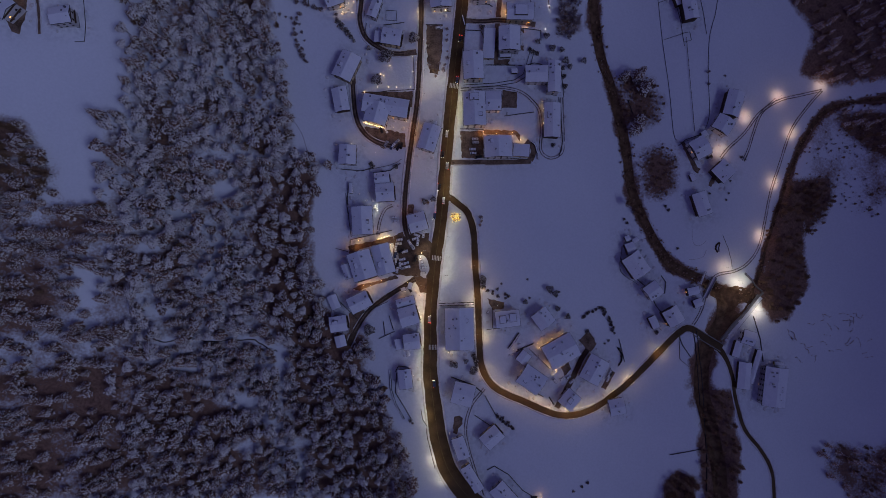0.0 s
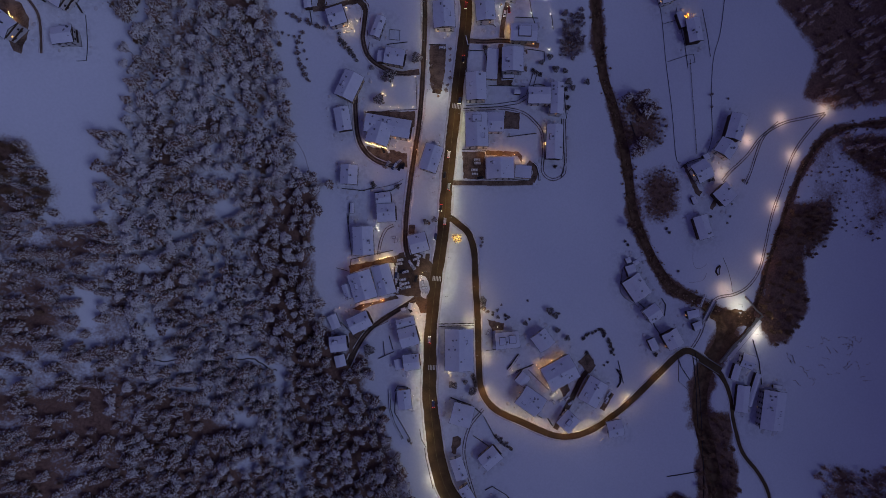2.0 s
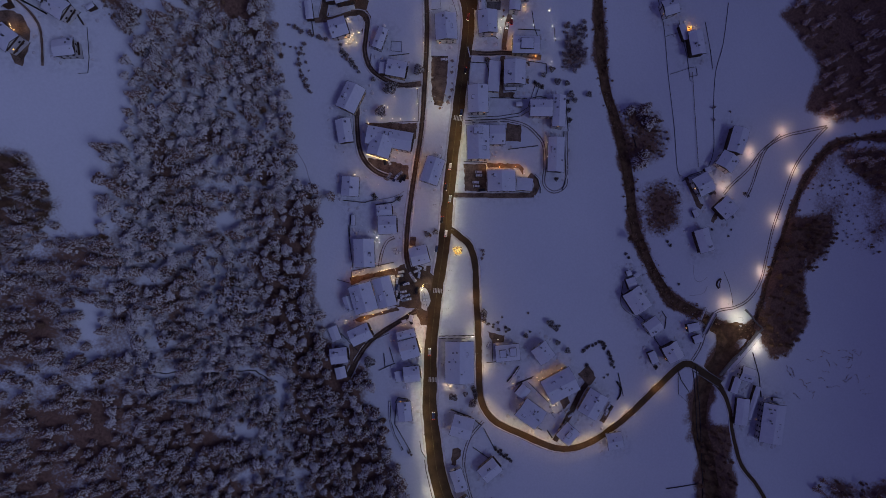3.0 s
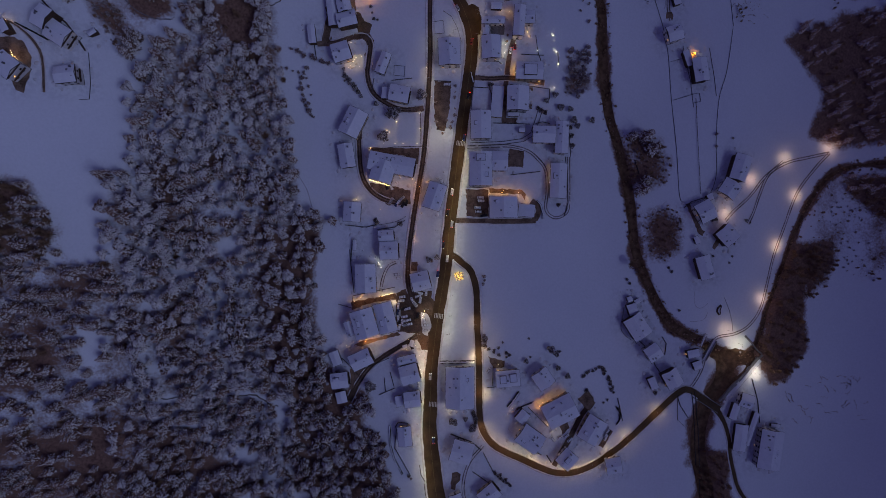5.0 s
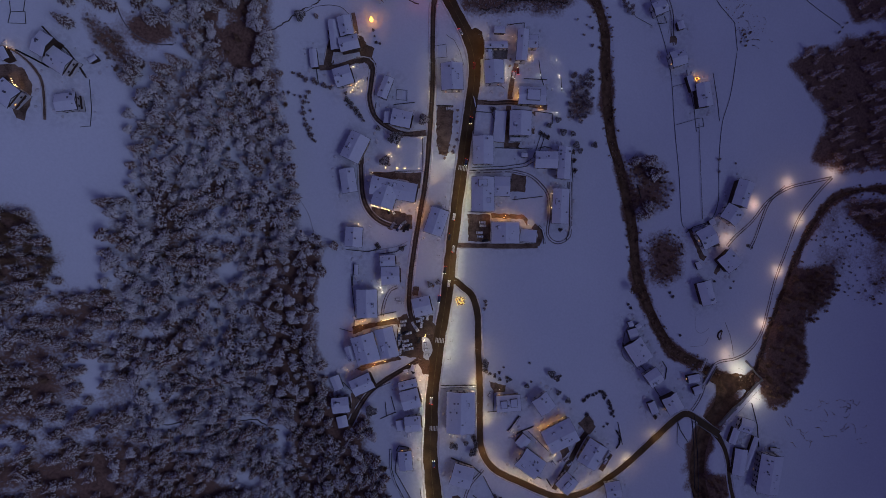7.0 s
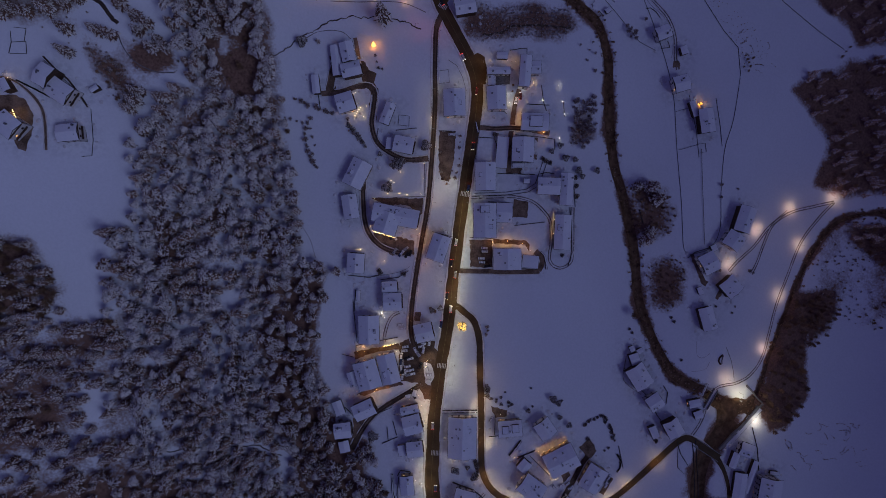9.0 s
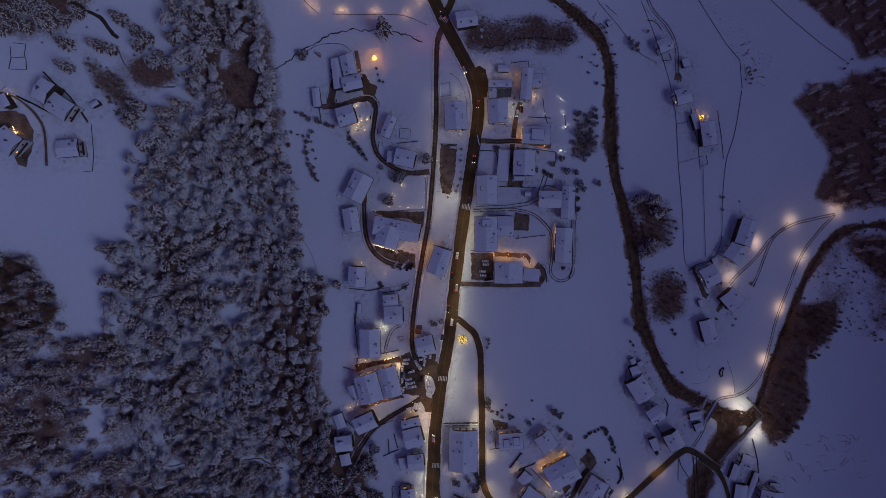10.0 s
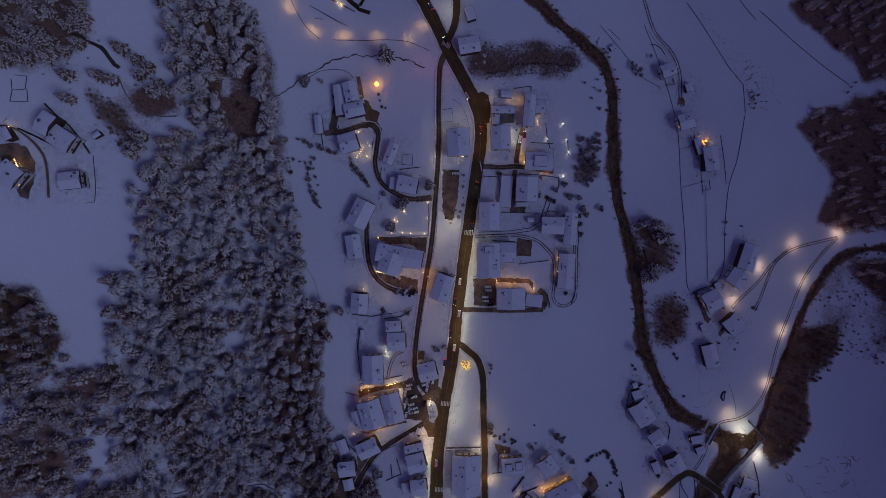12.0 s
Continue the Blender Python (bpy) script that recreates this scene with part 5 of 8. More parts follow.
def trunk_arrays(h, r0, sides=6):
    ring = [(r * math.cos(6.283 * i / sides), r * math.sin(6.283 * i / sides), z) for r, z in ((r0, -1.0), (r0 * 0.7, h * 0.35), (r0 * 0.15, h * 0.95)) for i in range(sides)]
    tris = []
    for k in range(2):
        for i in range(sides):
            j = (i + 1) % sides
            a, b, c, d = k * sides + i, k * sides + j, (k + 1) * sides + j, (k + 1) * sides + i
            tris.extend(((a, b, c), (a, c, d)))
    return np.array(ring), np.array(tris)


SPRUCE_SIZES = ((16, 3.9, 10, 9, 1.2), (18.5, 4.3, 10, 10, 1.15), (14, 3.7, 9, 9, 1.2), (17, 4.0, 10, 9, 0.75), (20, 4.4, 11, 10, 1.1), (13, 3.5, 8, 9, 1.2))


def laden(seed, h, r, levels, most, load):
    """Needles and the snow on them, as one crown; the last array says which face is snow."""
    (v, t), (sv, st) = conifer_arrays(seed, h, r, levels, most), conifer_arrays(seed, h, r, levels, most, load=load)
    return np.concatenate([v, sv]), np.concatenate([t, st + len(v)]), np.concatenate([np.zeros(len(t)), np.full(len(st), 2)])


SPRUCES = [(laden(11 + i, *size), trunk_arrays(size[0], 0.32)) for i, size in enumerate(SPRUCE_SIZES)]
LARCHES = [(conifer_arrays(51 + i, h, r, lv, nb, 0.12), trunk_arrays(h, 0.28)) for i, (h, r, lv, nb) in enumerate(((19, 3.2, 11, 9), (17, 2.9, 10, 9), (22, 3.5, 12, 9)))]
TUFTS = [(tufted_arrays(31 + i, h, r, n, load), trunk_arrays(h * 0.9, 0.26)) for i, (h, r, n, load) in enumerate(((13, 3.4, 175, 0.93), (11, 2.9, 135, 0.93), (15, 3.9, 210, 0.9), (12, 3.2, 150, 0.7), (9, 2.5, 105, 0.95), (14, 3.5, 165, 0.5)))]
BARES = [(bare_arrays(81 + i, h, r, n), trunk_arrays(h * 0.8, 0.22)) for i, (h, r, n) in enumerate(((9, 3.6, 60), (7, 2.8, 46), (12, 4.2, 74)))]
FROSTS = [(tufted_arrays(71 + i, h, r, n, 0.75, 0.36), trunk_arrays(h * 0.8, 0.2)) for i, (h, r, n) in enumerate(((7.5, 3.3, 210), (6.5, 2.9, 180), (8.5, 3.6, 240)))]
SHRUBS = [(bare_arrays(95 + i, h, r, n), trunk_arrays(h * 0.5, 0.06, 4)) for i, (h, r, n) in enumerate(((2.2, 1.6, 26), (1.4, 1.1, 20)))]
BUSHES = [(tufted_arrays(91 + i, h, r, n, 0.42, 0.24), trunk_arrays(h * 0.6, 0.06, 4)) for i, (h, r, n) in enumerate(((2.2, 1.5, 60), (1.7, 1.2, 45)))]
FAMILIES = {"spruce": (SPRUCES, SPRUCE), "tufted": (TUFTS, SPRUCE), "larch": (LARCHES, LARCH), "bare": (BARES, TWIG), "frost": (FROSTS, DARK_TWIG), "shrub": (BUSHES, DARK_TWIG), "pale": (SHRUBS, GREY_TWIG), "scrub": (SHRUBS, TWIG), "brush": (SHRUBS, GREY_TWIG), "alder": (BARES, GREY_TWIG)}
TREE_WORDS = {"pale": ("garden_shrub", "grey leafless shrub standing in the snow", "shrub"), "alder": ("alder_tree", "frosted grey leafless alder by the river", "tree"), "tufted": ("pine_tree", "round-crowned pine with tufts of snow", "tree"), "spruce": ("spruce_tree", "tall snow-laden spruce on the wooded slope", "tree"), "larch": ("larch_tree", "dark brown leafless larch by the stream", "tree"),
              "bare": ("bare_tree", "leafless broadleaf tree with brown twigs in snow", "tree"), "scrub": ("shrub", "brown leafless shrub by the stream", "shrub"), "frost": ("garden_tree", "rounded garden tree with frosted twigs in snow", "tree"),
              "shrub": ("garden_shrub", "small leafless shrub standing in the snow", "shrub")}
_tree_data = {}


def tree_meshes(family, k):
    if (family, k) not in _tree_data:
        crown, trunk = FAMILIES[family][0][k]
        _tree_data[family, k] = (array_mesh("crown", crown[0], crown[1], [FAMILIES[family][1], BARK, BOUGH_SNOW], crown[2] if len(crown) > 2 else None),
                                 array_mesh("trunk", trunk[0], trunk[1], [BARK]))
    return _tree_data[family, k]


def tree(family, k, x, y, size=1.0, turn=0.0, label="", group=""):
    name, words, cat = TREE_WORDS[family]
    ob = tagged(new(name), label or words, cat, group)
    ob.matrix_basis = pose(x, y, gz(x, y), 0, 0, turn) @ Matrix.Scale(size, 4)
    for name, me in zip(("crown", "trunk"), tree_meshes(family, k)):
        place(name, me, ob, Matrix.Identity(4))
    return ob


def wood(name, family, spots, label, category="woods"):
    """Many trees that nobody counts, joined into one."""
    kinds, mat = FAMILIES[family]
    vs, ts, ms, base = [], [], [], 0
    zs = ground(np.array([s[0] for s in spots]), np.array([s[1] for s in spots]))
    for (x, y, size, turn, k), z in zip(spots, zs):
        c, s = math.cos(turn) * size, math.sin(turn) * size
        for which, (pv, pt, *face) in enumerate(kinds[k % len(kinds)]):
            v = np.empty_like(pv)
            v[:, 0], v[:, 1], v[:, 2] = x + pv[:, 0] * c - pv[:, 1] * s, y + pv[:, 0] * s + pv[:, 1] * c, z + pv[:, 2] * size
            vs.append(v)
            ts.append(pt + base)
            ms.append(face[0] if face else np.full(len(pt), which))
            base += len(pv)
    me = array_mesh(name, np.concatenate(vs), np.concatenate(ts), [mat, BARK, BOUGH_SNOW], np.concatenate(ms))
    return tagged(new(name, me), label, category, kind="stuff")


def scatter(poly, step, seed, keep=1.0, sizes=(0.8, 1.15), gaps=0.0, kinds=6):
    """Places spread unevenly over an outline, some step metres apart."""
    rng = random.Random(seed)
    xs, ys = [p[0] for p in poly], [p[1] for p in poly]
    spots = []
    row = 0
    yy = min(ys)
    while yy < max(ys):
        xx = min(xs) + (row % 2) * step / 2
        while xx < max(xs):
            x, y = xx + rng.uniform(-0.42, 0.42) * step, yy + rng.uniform(-0.42, 0.42) * step
            thin = noise.noise(Vector((x / 22, y / 22, seed))) if gaps else 0
            if rng.random() < keep and thin < 0.5 - gaps:
                spots.append((x, y, rng.uniform(*sizes), rng.uniform(0, 6.28), rng.randrange(kinds)))
            xx += step
        yy += step * 0.87
        row += 1
    spots = [s for s in spots if all(math.hypot((s[0] - cx) / rx, (s[1] - cy) / ry) > 0.75 + 0.5 * noise.noise(Vector((s[0] / 7, s[1] / 7, 3))) for cx, cy, rx, ry in GLADES)]
    px, py = np.array([s[0] for s in spots]), np.array([s[1] for s in spots])
    free = np.ones(len(spots), bool)
    for cx, cy, ang, a, b in FOOTPRINTS:
        c, k = math.cos(radians(ang)), math.sin(radians(ang))
        free &= ~((np.abs((px - cx) * c + (py - cy) * k) < a) & (np.abs((py - cy) * c - (px - cx) * k) < b))
    for _, line, width, _, _ in CARRIAGEWAYS:
        free &= line_distance(px, py, line) > np.max(width) / 2 + 2.0
    spots = [s for s, f in zip(spots, free) if f]
    hit = inside([s[0] for s in spots], [s[1] for s in spots], poly)
    return [s for s, h in zip(spots, hit) if h]


def forest_kind(x, y, turn):
    """Pines with round crowns in the middle of the wood, tall spruces to the west and along the lower edge."""
    west = min(1.0, max(0.0, (-x - 178) / 25)) if y < 45 else 0.0
    share = 0.66 - 0.55 * west - 0.30 * min(1.0, max(0.0, (10 - y) / 60)) + 0.5 * noise.noise(Vector((x / 24, y / 24, 5)))
    return "tufted" if (turn * 1000) % 1.0 < share else "spruce"


_all = scatter(FOREST, 6.2, 3, 0.97, (0.68, 1.10), 0.0) + scatter(NORTH_STAND, 8.6, 17, 0.8, (0.6, 0.95))
_bare = inside([s[0] for s in _all], [s[1] for s in _all], RED_CLEARING)
_all = [s for s, b in zip(_all, _bare) if not b]
_all = [s for s in _all if not (s[1] < 45 and s[0] < -185 and (s[3] * 777) % 1.0 < 0.42)]
_thin = np.zeros(len(_all), bool)
for _poly in (BROWN_EAST, BROWN_WEST, BROWN_SOUTH, BROWN_LOW):
    _thin |= inside([s[0] for s in _all], [s[1] for s in _all], _poly)
_all = [(x, y, s * (0.9 if b else 1.0), t, k, forest_kind(x, y, t), b) for (x, y, s, t, k), b in zip(_all, _thin)]
_all = [(x, y, s, t, (3 if b and int(t * 1000) % 9 < 4 else k) if f == "spruce" else ((3 if k % 2 else 5) if b and int(t * 1000) % 9 < 3 else k), f) for x, y, s, t, k, f, b in _all]
_edge = sorted(_all, key=lambda s: -s[0])
for _x, _y, _s, _t, _k, _f in _edge[:280]:
    tree(_f, _k, _x, _y, _s, math.degrees(_t), group="trees of the wooded slope")
wood("spruce_forest", "spruce", [s[:5] for s in _edge[280:] if s[5] == "spruce"], "dense snow-laden spruce forest on the steep slope", "forest")
wood("pine_forest", "tufted", [s[:5] for s in _edge[280:] if s[5] == "tufted"], "snow-tufted pines of the forest on the slope", "forest")
wood("upper_spruces", "spruce", scatter(NORTH_WOOD, 7.5, 9, 0.9, (0.8, 1.15)) + scatter(WEST_WOOD, 7.0, 10, 0.7, (0.6, 0.95)), "snowy spruces above the upper farm", "forest")
wood("forest_saplings", "bare", scatter(FOREST, 17.0, 21, 0.5, (0.5, 0.9), 0, 3) + scatter(WEST_WOOD, 6.0, 22, 0.9, (0.7, 1.1), 0, 3), "brown leafless saplings between the spruces", "saplings")
for _x, _y, _s, _t, _k in scatter(BROOK_WOOD, 7.2, 31, 0.9, (0.5, 1.0), 0.06, 3) + scatter(COPSE, 9.0, 32, 0.6, (0.4, 0.7), 0, 3):
    tree("bare", _k, _x, _y, _s, math.degrees(_t), "brown leafless tree in the streamside wood", "bare trees along the stream")
wood("larch_wood", "larch", scatter(EAST_WOOD, 7.4, 33, 0.85, (0.45, 0.8), 0.42, 3) + scatter(UPPER_WOOD, 8.2, 34, 0.8, (0.5, 0.85), 0, 3)
     + scatter(GLADE_WOOD, 9.0, 35, 0.8, (0.4, 0.7), 0, 3) + scatter(LOWER_WOOD, 9.0, 36, 0.8, (0.4, 0.7), 0, 3), "dark leafless larch wood on the far slope", "forest")
wood("bank_thicket", "bare", scatter(THICKET, 5.0, 41, 0.9, (0.2, 0.42), 0, 3) + scatter(BANK_WOOD, 4.0, 42, 0.95, (0.6, 1.0), 0, 3) + scatter(GORGE_WOOD, 5.6, 43, 0.8, (0.5, 0.8), 0, 3)
      + scatter(GLADE_BRUSH, 4.0, 45, 0.7, (0.4, 0.7), 0, 3) 
     + scatter(BROOK_WOOD, 6.5, 47, 0.7, (0.22, 0.45), 0, 3) + scatter(EAST_WOOD, 9.5, 57, 0.75, (0.35, 0.7), 0, 3) + scatter(LOWER_WOOD, 6.0, 58, 0.6, (0.3, 0.7), 0.15, 3) + scatter(GLADE_WOOD, 6.4, 59, 0.8, (0.5, 0.9), 0, 3) + scatter(FARM_DIAGONAL, 4.5, 52, 0.8, (0.2, 0.45), 0, 3) + scatter(BROOK_SLOPE, 7.0, 53, 0.6, (0.2, 0.45), 0, 3) + scatter(RED_CLEARING, 5.0, 50, 0.4, (0.2, 0.4), 0, 3), "brown leafless thicket along the banks", "thicket")
wood("streamside_brush", "brush", scatter(STREAM_BRUSH, 1.9, 71, 0.9, (0.35, 0.85), 0, 2) + scatter(FARM_DIAGONAL, 2.4, 76, 0.8, (0.5, 1.3), 0.0, 2) + scatter(FARM_BRUSH, 6.0, 77, 0.35, (0.4, 1.0), 0.08, 2) + scatter(RIVER_BRUSH, 3.4, 72, 0.9, (1.0, 1.8), 0, 2) + scatter(BROOK_SLOPE, 4.0, 73, 0.5, (0.4, 0.9), 0.12, 2), "grey-brown leafless brush along the stream", "brush")
wood("copse_brush", "scrub", scatter(COPSE, 3.4, 74, 0.85, (0.5, 1.2), 0, 2) + scatter(THICKET, 3.4, 75, 0.85, (0.4, 0.9), 0, 2), "brown leafless brush in the riverside copse", "brush")
_rng = random.Random(61)
_scrub = []
for _k in range(46):
    _x, _y = (_rng.uniform(236, 300), _rng.uniform(-62, -26)) if _k < 34 else (_rng.uniform(186, 212), _rng.uniform(214, 240))
    _a, _n = _rng.gauss(-0.15, 0.35), _rng.randrange(4, 13)
    for _i in range(_n):
        _scrub.append((_x, _y, _rng.uniform(0.16, 0.36), _rng.uniform(0, 6.28), _rng.randrange(2)))
        _a += _rng.gauss(0, 0.35)
        _x, _y = _x + 0.7 * math.cos(_a), _y + 0.7 * math.sin(_a)
wood("slope_shrubs", "scrub", _scrub + scatter(GLADE_SHRUBS, 2.0, 48, 0.5, (0.12, 0.42), 0.08, 2), "scattered dark shrubs on the snowy slope", "shrubs")
_rng = random.Random(77)
_brush = []
for _line, _half in ((RIVER, 5.0), (BROOK, 4.0)):
    for (_x, _y) in smooth_line([tuple(p) for p in _line], 1.7):
        for _s in (-1, 1):
            _a = _rng.uniform(0, 6.28)
            _brush.append((_x + _half * math.cos(_a) * _rng.uniform(0.85, 1.15), _y + _half * math.sin(_a) * _rng.uniform(0.85, 1.15), _rng.uniform(0.3, 1.0), _a, _rng.randrange(2)))
wood("bank_brush", "scrub", _brush, "dark brown brush along the stream banks", "brush")
tree("spruce", 4, -49, 234.5, 1.5, 0, "tall lone spruce beside the winding ditch")
tree("spruce", 1, -219.1, 204.1, 0.93, 0, "snow-laden spruce near the upper farm")
tree("spruce", 0, -172.2, 201.5, 1.0, 0, "snow-laden spruce near the upper farm")
tree("spruce", 1, -168.9, 215, 0.95, 61, "snow-laden spruce near the upper farm")
tree("spruce", 2, -176.5, 205.5, 0.9, 122, "snow-laden spruce near the upper farm")
tree("spruce", 3, -184.8, 174.1, 0.95, 183, "snow-laden spruce near the upper farm")
tree("spruce", 4, -189, 163.5, 0.9, 244, "snow-laden spruce near the upper farm")
tree("spruce", 2, -205.6, 205.8, 1.10, 97, "snow-laden spruce near the upper farm")
tree("spruce", 3, -198.7, 204.3, 1.02, 194, "snow-laden spruce near the upper farm")
tree("spruce", 4, -218.6, 191.5, 0.95, 291, "snow-laden spruce near the upper farm")
tree("spruce", 5, -185.7, 208.5, 1.12, 28, "snow-laden spruce near the upper farm")
tree("spruce", 0, -178.9, 199.9, 1.05, 125, "snow-laden spruce near the upper farm")
tree("spruce", 1, -194.4, 222.2, 0.98, 222, "snow-laden spruce near the upper farm")
tree("spruce", 2, -187.1, 216.8, 1.15, 319, "snow-laden spruce near the upper farm")
tree("spruce", 3, -182, 213.4, 1.07, 56, "snow-laden spruce near the upper farm")
tree("spruce", 4, -186.1, 168.1, 1.00, 153, "snow-laden spruce near the upper farm")
tree("spruce", 5, -188.2, 175.2, 0.93, 250, "snow-laden spruce near the upper farm")
tree("spruce", 0, -174.3, 171.8, 1.10, 347, "snow-laden spruce near the upper farm")
tree("spruce", 1, -100.2, 217.2, 0.378, 0, "young snowy spruce beside the ditch")
tree("spruce", 2, -89.8, 217.7, 0.4515, 97, "young snowy spruce beside the ditch")
tree("spruce", 2, 123.3, 134.3, 1.08, 0, "snowy spruce by the river bank")
tree("spruce", 3, 136.4, 126.8, 1.29, 97, "snowy spruce by the river bank")
tree("spruce", 4, 131.6, 134.6, 1.2, 194, "snowy spruce by the river bank")
tree("spruce", 5, 133.4, 105.4, 1.11, 291, "snowy spruce by the river bank")
tree("spruce", 0, 131, 99.3, 1.32, 28, "snowy spruce by the river bank")
tree("bare", 0, 125.1, 48.2, 1.3, 125, "brown leafless tree with frosted twigs by the river")
tree("bare", 0, 131.6, 42.5, 0.95, 222, "brown leafless tree with frosted twigs by the river")
tree("frost", 0, -19.1, 154.6, 0.99, 0, "rounded frosted garden tree in the snow")
tree("frost", 1, -43.2, 126.9, 1.1825, 97, "rounded frosted garden tree in the snow")
tree("frost", 2, -36.3, 142.4, 1.1, 194, "rounded frosted garden tree in the snow")
tree("frost", 1, -48.1, -35.8, 1.21, 28, "rounded frosted garden tree in the snow")
tree("frost", 1, -48.6, 148.2, 0.533, 0, "small frosted garden tree in the snow")
tree("frost", 2, -40, 141.3, 0.636, 97, "small frosted garden tree in the snow")
tree("frost", 0, 8, -59.1, 0.592, 194, "small frosted garden tree in the snow")
tree("frost", 1, 15.1, -56.7, 0.548, 291, "small frosted garden tree in the snow")
tree("frost", 2, 19.7, -62.7, 0.651, 28, "small frosted garden tree in the snow")
tree("frost", 0, 6.1, -58.3, 0.607, 125, "small frosted garden tree in the snow")
tree("frost", 1, 54.6, -17.9, 0.562, 222, "small frosted garden tree in the snow")
tree("frost", 2, 70.8, -9.5, 0.666, 319, "small frosted garden tree in the snow")
tree("frost", 0, 74.8, -12.5, 0.622, 56, "small frosted garden tree in the snow")
tree("frost", 1, 76.3, -22.4, 0.577, 153, "small frosted garden tree in the snow")
tree("frost", 2, 83.1, -27.8, 0.533, 250, "small frosted garden tree in the snow")
tree("frost", 0, 26.2, -2.6, 0.636, 347, "small frosted garden tree in the snow")
tree("frost", 1, 63.1, 154.7, 0.592, 84, "small frosted garden tree in the snow")
tree("frost", 2, 68.7, 158.7, 0.548, 181, "small frosted garden tree in the snow")
tree("frost", 0, 72.8, 150.8, 0.651, 278, "small frosted garden tree in the snow")
tree("frost", 1, 79.4, 150.2, 0.607, 15, "small frosted garden tree in the snow")
tree("frost", 2, 94.6, 143.8, 0.562, 112, "small frosted garden tree in the snow")
tree("frost", 0, 82, 142.9, 0.666, 209, "small frosted garden tree in the snow")
tree("frost", 1, 84.8, 139.4, 0.622, 306, "small frosted garden tree in the snow")
tree("frost", 2, 71.6, 107, 0.577, 43, "small frosted garden tree in the snow")
tree("frost", 0, -11.8, 47.9, 0.533, 140, "small frosted garden tree in the snow")
tree("frost", 1, -6.3, 49.6, 0.636, 237, "small frosted garden tree in the snow")
tree("frost", 0, -69.4, 167.1, 0.306, 0, "frosted garden bush beside the curving drive")
tree("frost", 1, -67.6, 165, 0.3655, 97, "frosted garden bush beside the curving drive")
tree("frost", 2, -65.7, 162.9, 0.34, 194, "frosted garden bush beside the curving drive")
tree("frost", 0, -63.5, 160.9, 0.3145, 291, "frosted garden bush beside the curving drive")
tree("frost", 1, -61.6, 158.1, 0.374, 28, "frosted garden bush beside the curving drive")
tree("frost", 2, -59.7, 155.3, 0.3485, 125, "frosted garden bush beside the curving drive")
tree("frost", 0, -58.2, 152.8, 0.323, 222, "frosted garden bush beside the curving drive")
tree("frost", 1, -69.8, 169.9, 0.3825, 319, "frosted garden bush beside the curving drive")
tree("alder", 0, 79.2, 189.1, 0.675, 0, "frosted alder in the riverside thicket")
tree("alder", 1, 81.5, 180.1, 0.80625, 97, "frosted alder in the riverside thicket")
tree("alder", 2, 78.6, 174.3, 0.75, 194, "frosted alder in the riverside thicket")
tree("alder", 0, 77.2, 168.6, 0.69375, 291, "frosted alder in the riverside thicket")
tree("alder", 1, 87.5, 175, 0.825, 28, "frosted alder in the riverside thicket")
tree("alder", 2, 89.7, 169.6, 0.76875, 125, "frosted alder in the riverside thicket")
tree("alder", 0, 86.8, 161.9, 0.7125, 222, "frosted alder in the riverside thicket")
tree("alder", 1, 84.2, 158.7, 0.84375, 319, "frosted alder in the riverside thicket")
tree("alder", 2, 88.4, 182.5, 0.7875, 56, "frosted alder in the riverside thicket")
tree("alder", 0, 82.6, 171.6, 0.73125, 153, "frosted alder in the riverside thicket")
tree("alder", 1, 90.9, 188.3, 0.675, 250, "frosted alder in the riverside thicket")
tree("pale", 0, 2.6, 162, 1.1, 0, "grey leafless shrub between garden plot and road")
tree("pale", 1, 2.9, 158.3, 0.9, 47, "grey leafless shrub between garden plot and road")
tree("pale", 0, 2.6, 154.6, 1.2, 94, "grey leafless shrub between garden plot and road")
tree("pale", 1, 2.8, 147.5, 1.0, 141, "grey leafless shrub between garden plot and road")
tree("pale", 0, 2.9, 143, 1.3, 188, "grey leafless shrub between garden plot and road")
tree("pale", 1, 1.2, 138.2, 1.5, 235, "grey leafless shrub between garden plot and road")
tree("pale", 0, 0.2, 134.9, 1.4, 282, "grey leafless shrub between garden plot and road")
tree("pale", 1, -1.9, 139.5, 1.3, 329, "grey leafless shrub between garden plot and road")
tree("pale", 0, -9.2, 138.4, 1.2, 376, "grey leafless shrub between garden plot and road")
tree("pale", 1, -9.6, 151.2, 1.1, 423, "grey leafless shrub between garden plot and road")
tree("pale", 0, 24.8, 37.8, 1.4, 0, "thin grey shrub in the snow beside the road")
tree("pale", 1, 25.5, 35.5, 1.3, 50, "thin grey shrub in the snow beside the road")
tree("pale", 0, 24.5, 32.8, 1.1, 100, "thin grey shrub in the snow beside the road")
tree("frost", 0, -98.8, 215.7, 1.0, 40, "frosted tree standing over the meadow ditch")
tree("pale", 0, -92.9, 168.6, 1.53, 0, "grey leafless bush along the field edge")
tree("pale", 1, -94.6, 165.9, 1.8275, 97, "grey leafless bush along the field edge")
tree("pale", 0, -95.6, 162.2, 1.7, 194, "grey leafless bush along the field edge")
tree("pale", 1, -96.2, 158.6, 1.5725, 291, "grey leafless bush along the field edge")
tree("pale", 0, -95.7, 155, 1.87, 28, "grey leafless bush along the field edge")
tree("pale", 1, -95, 151.5, 1.7425, 125, "grey leafless bush along the field edge")
tree("pale", 0, -94.2, 148, 1.615, 222, "grey leafless bush along the field edge")
tree("pale", 1, -92.4, 144.5, 1.9125, 319, "grey leafless bush along the field edge")
tree("pale", 0, -90.6, 141.4, 1.785, 56, "grey leafless bush along the field edge")
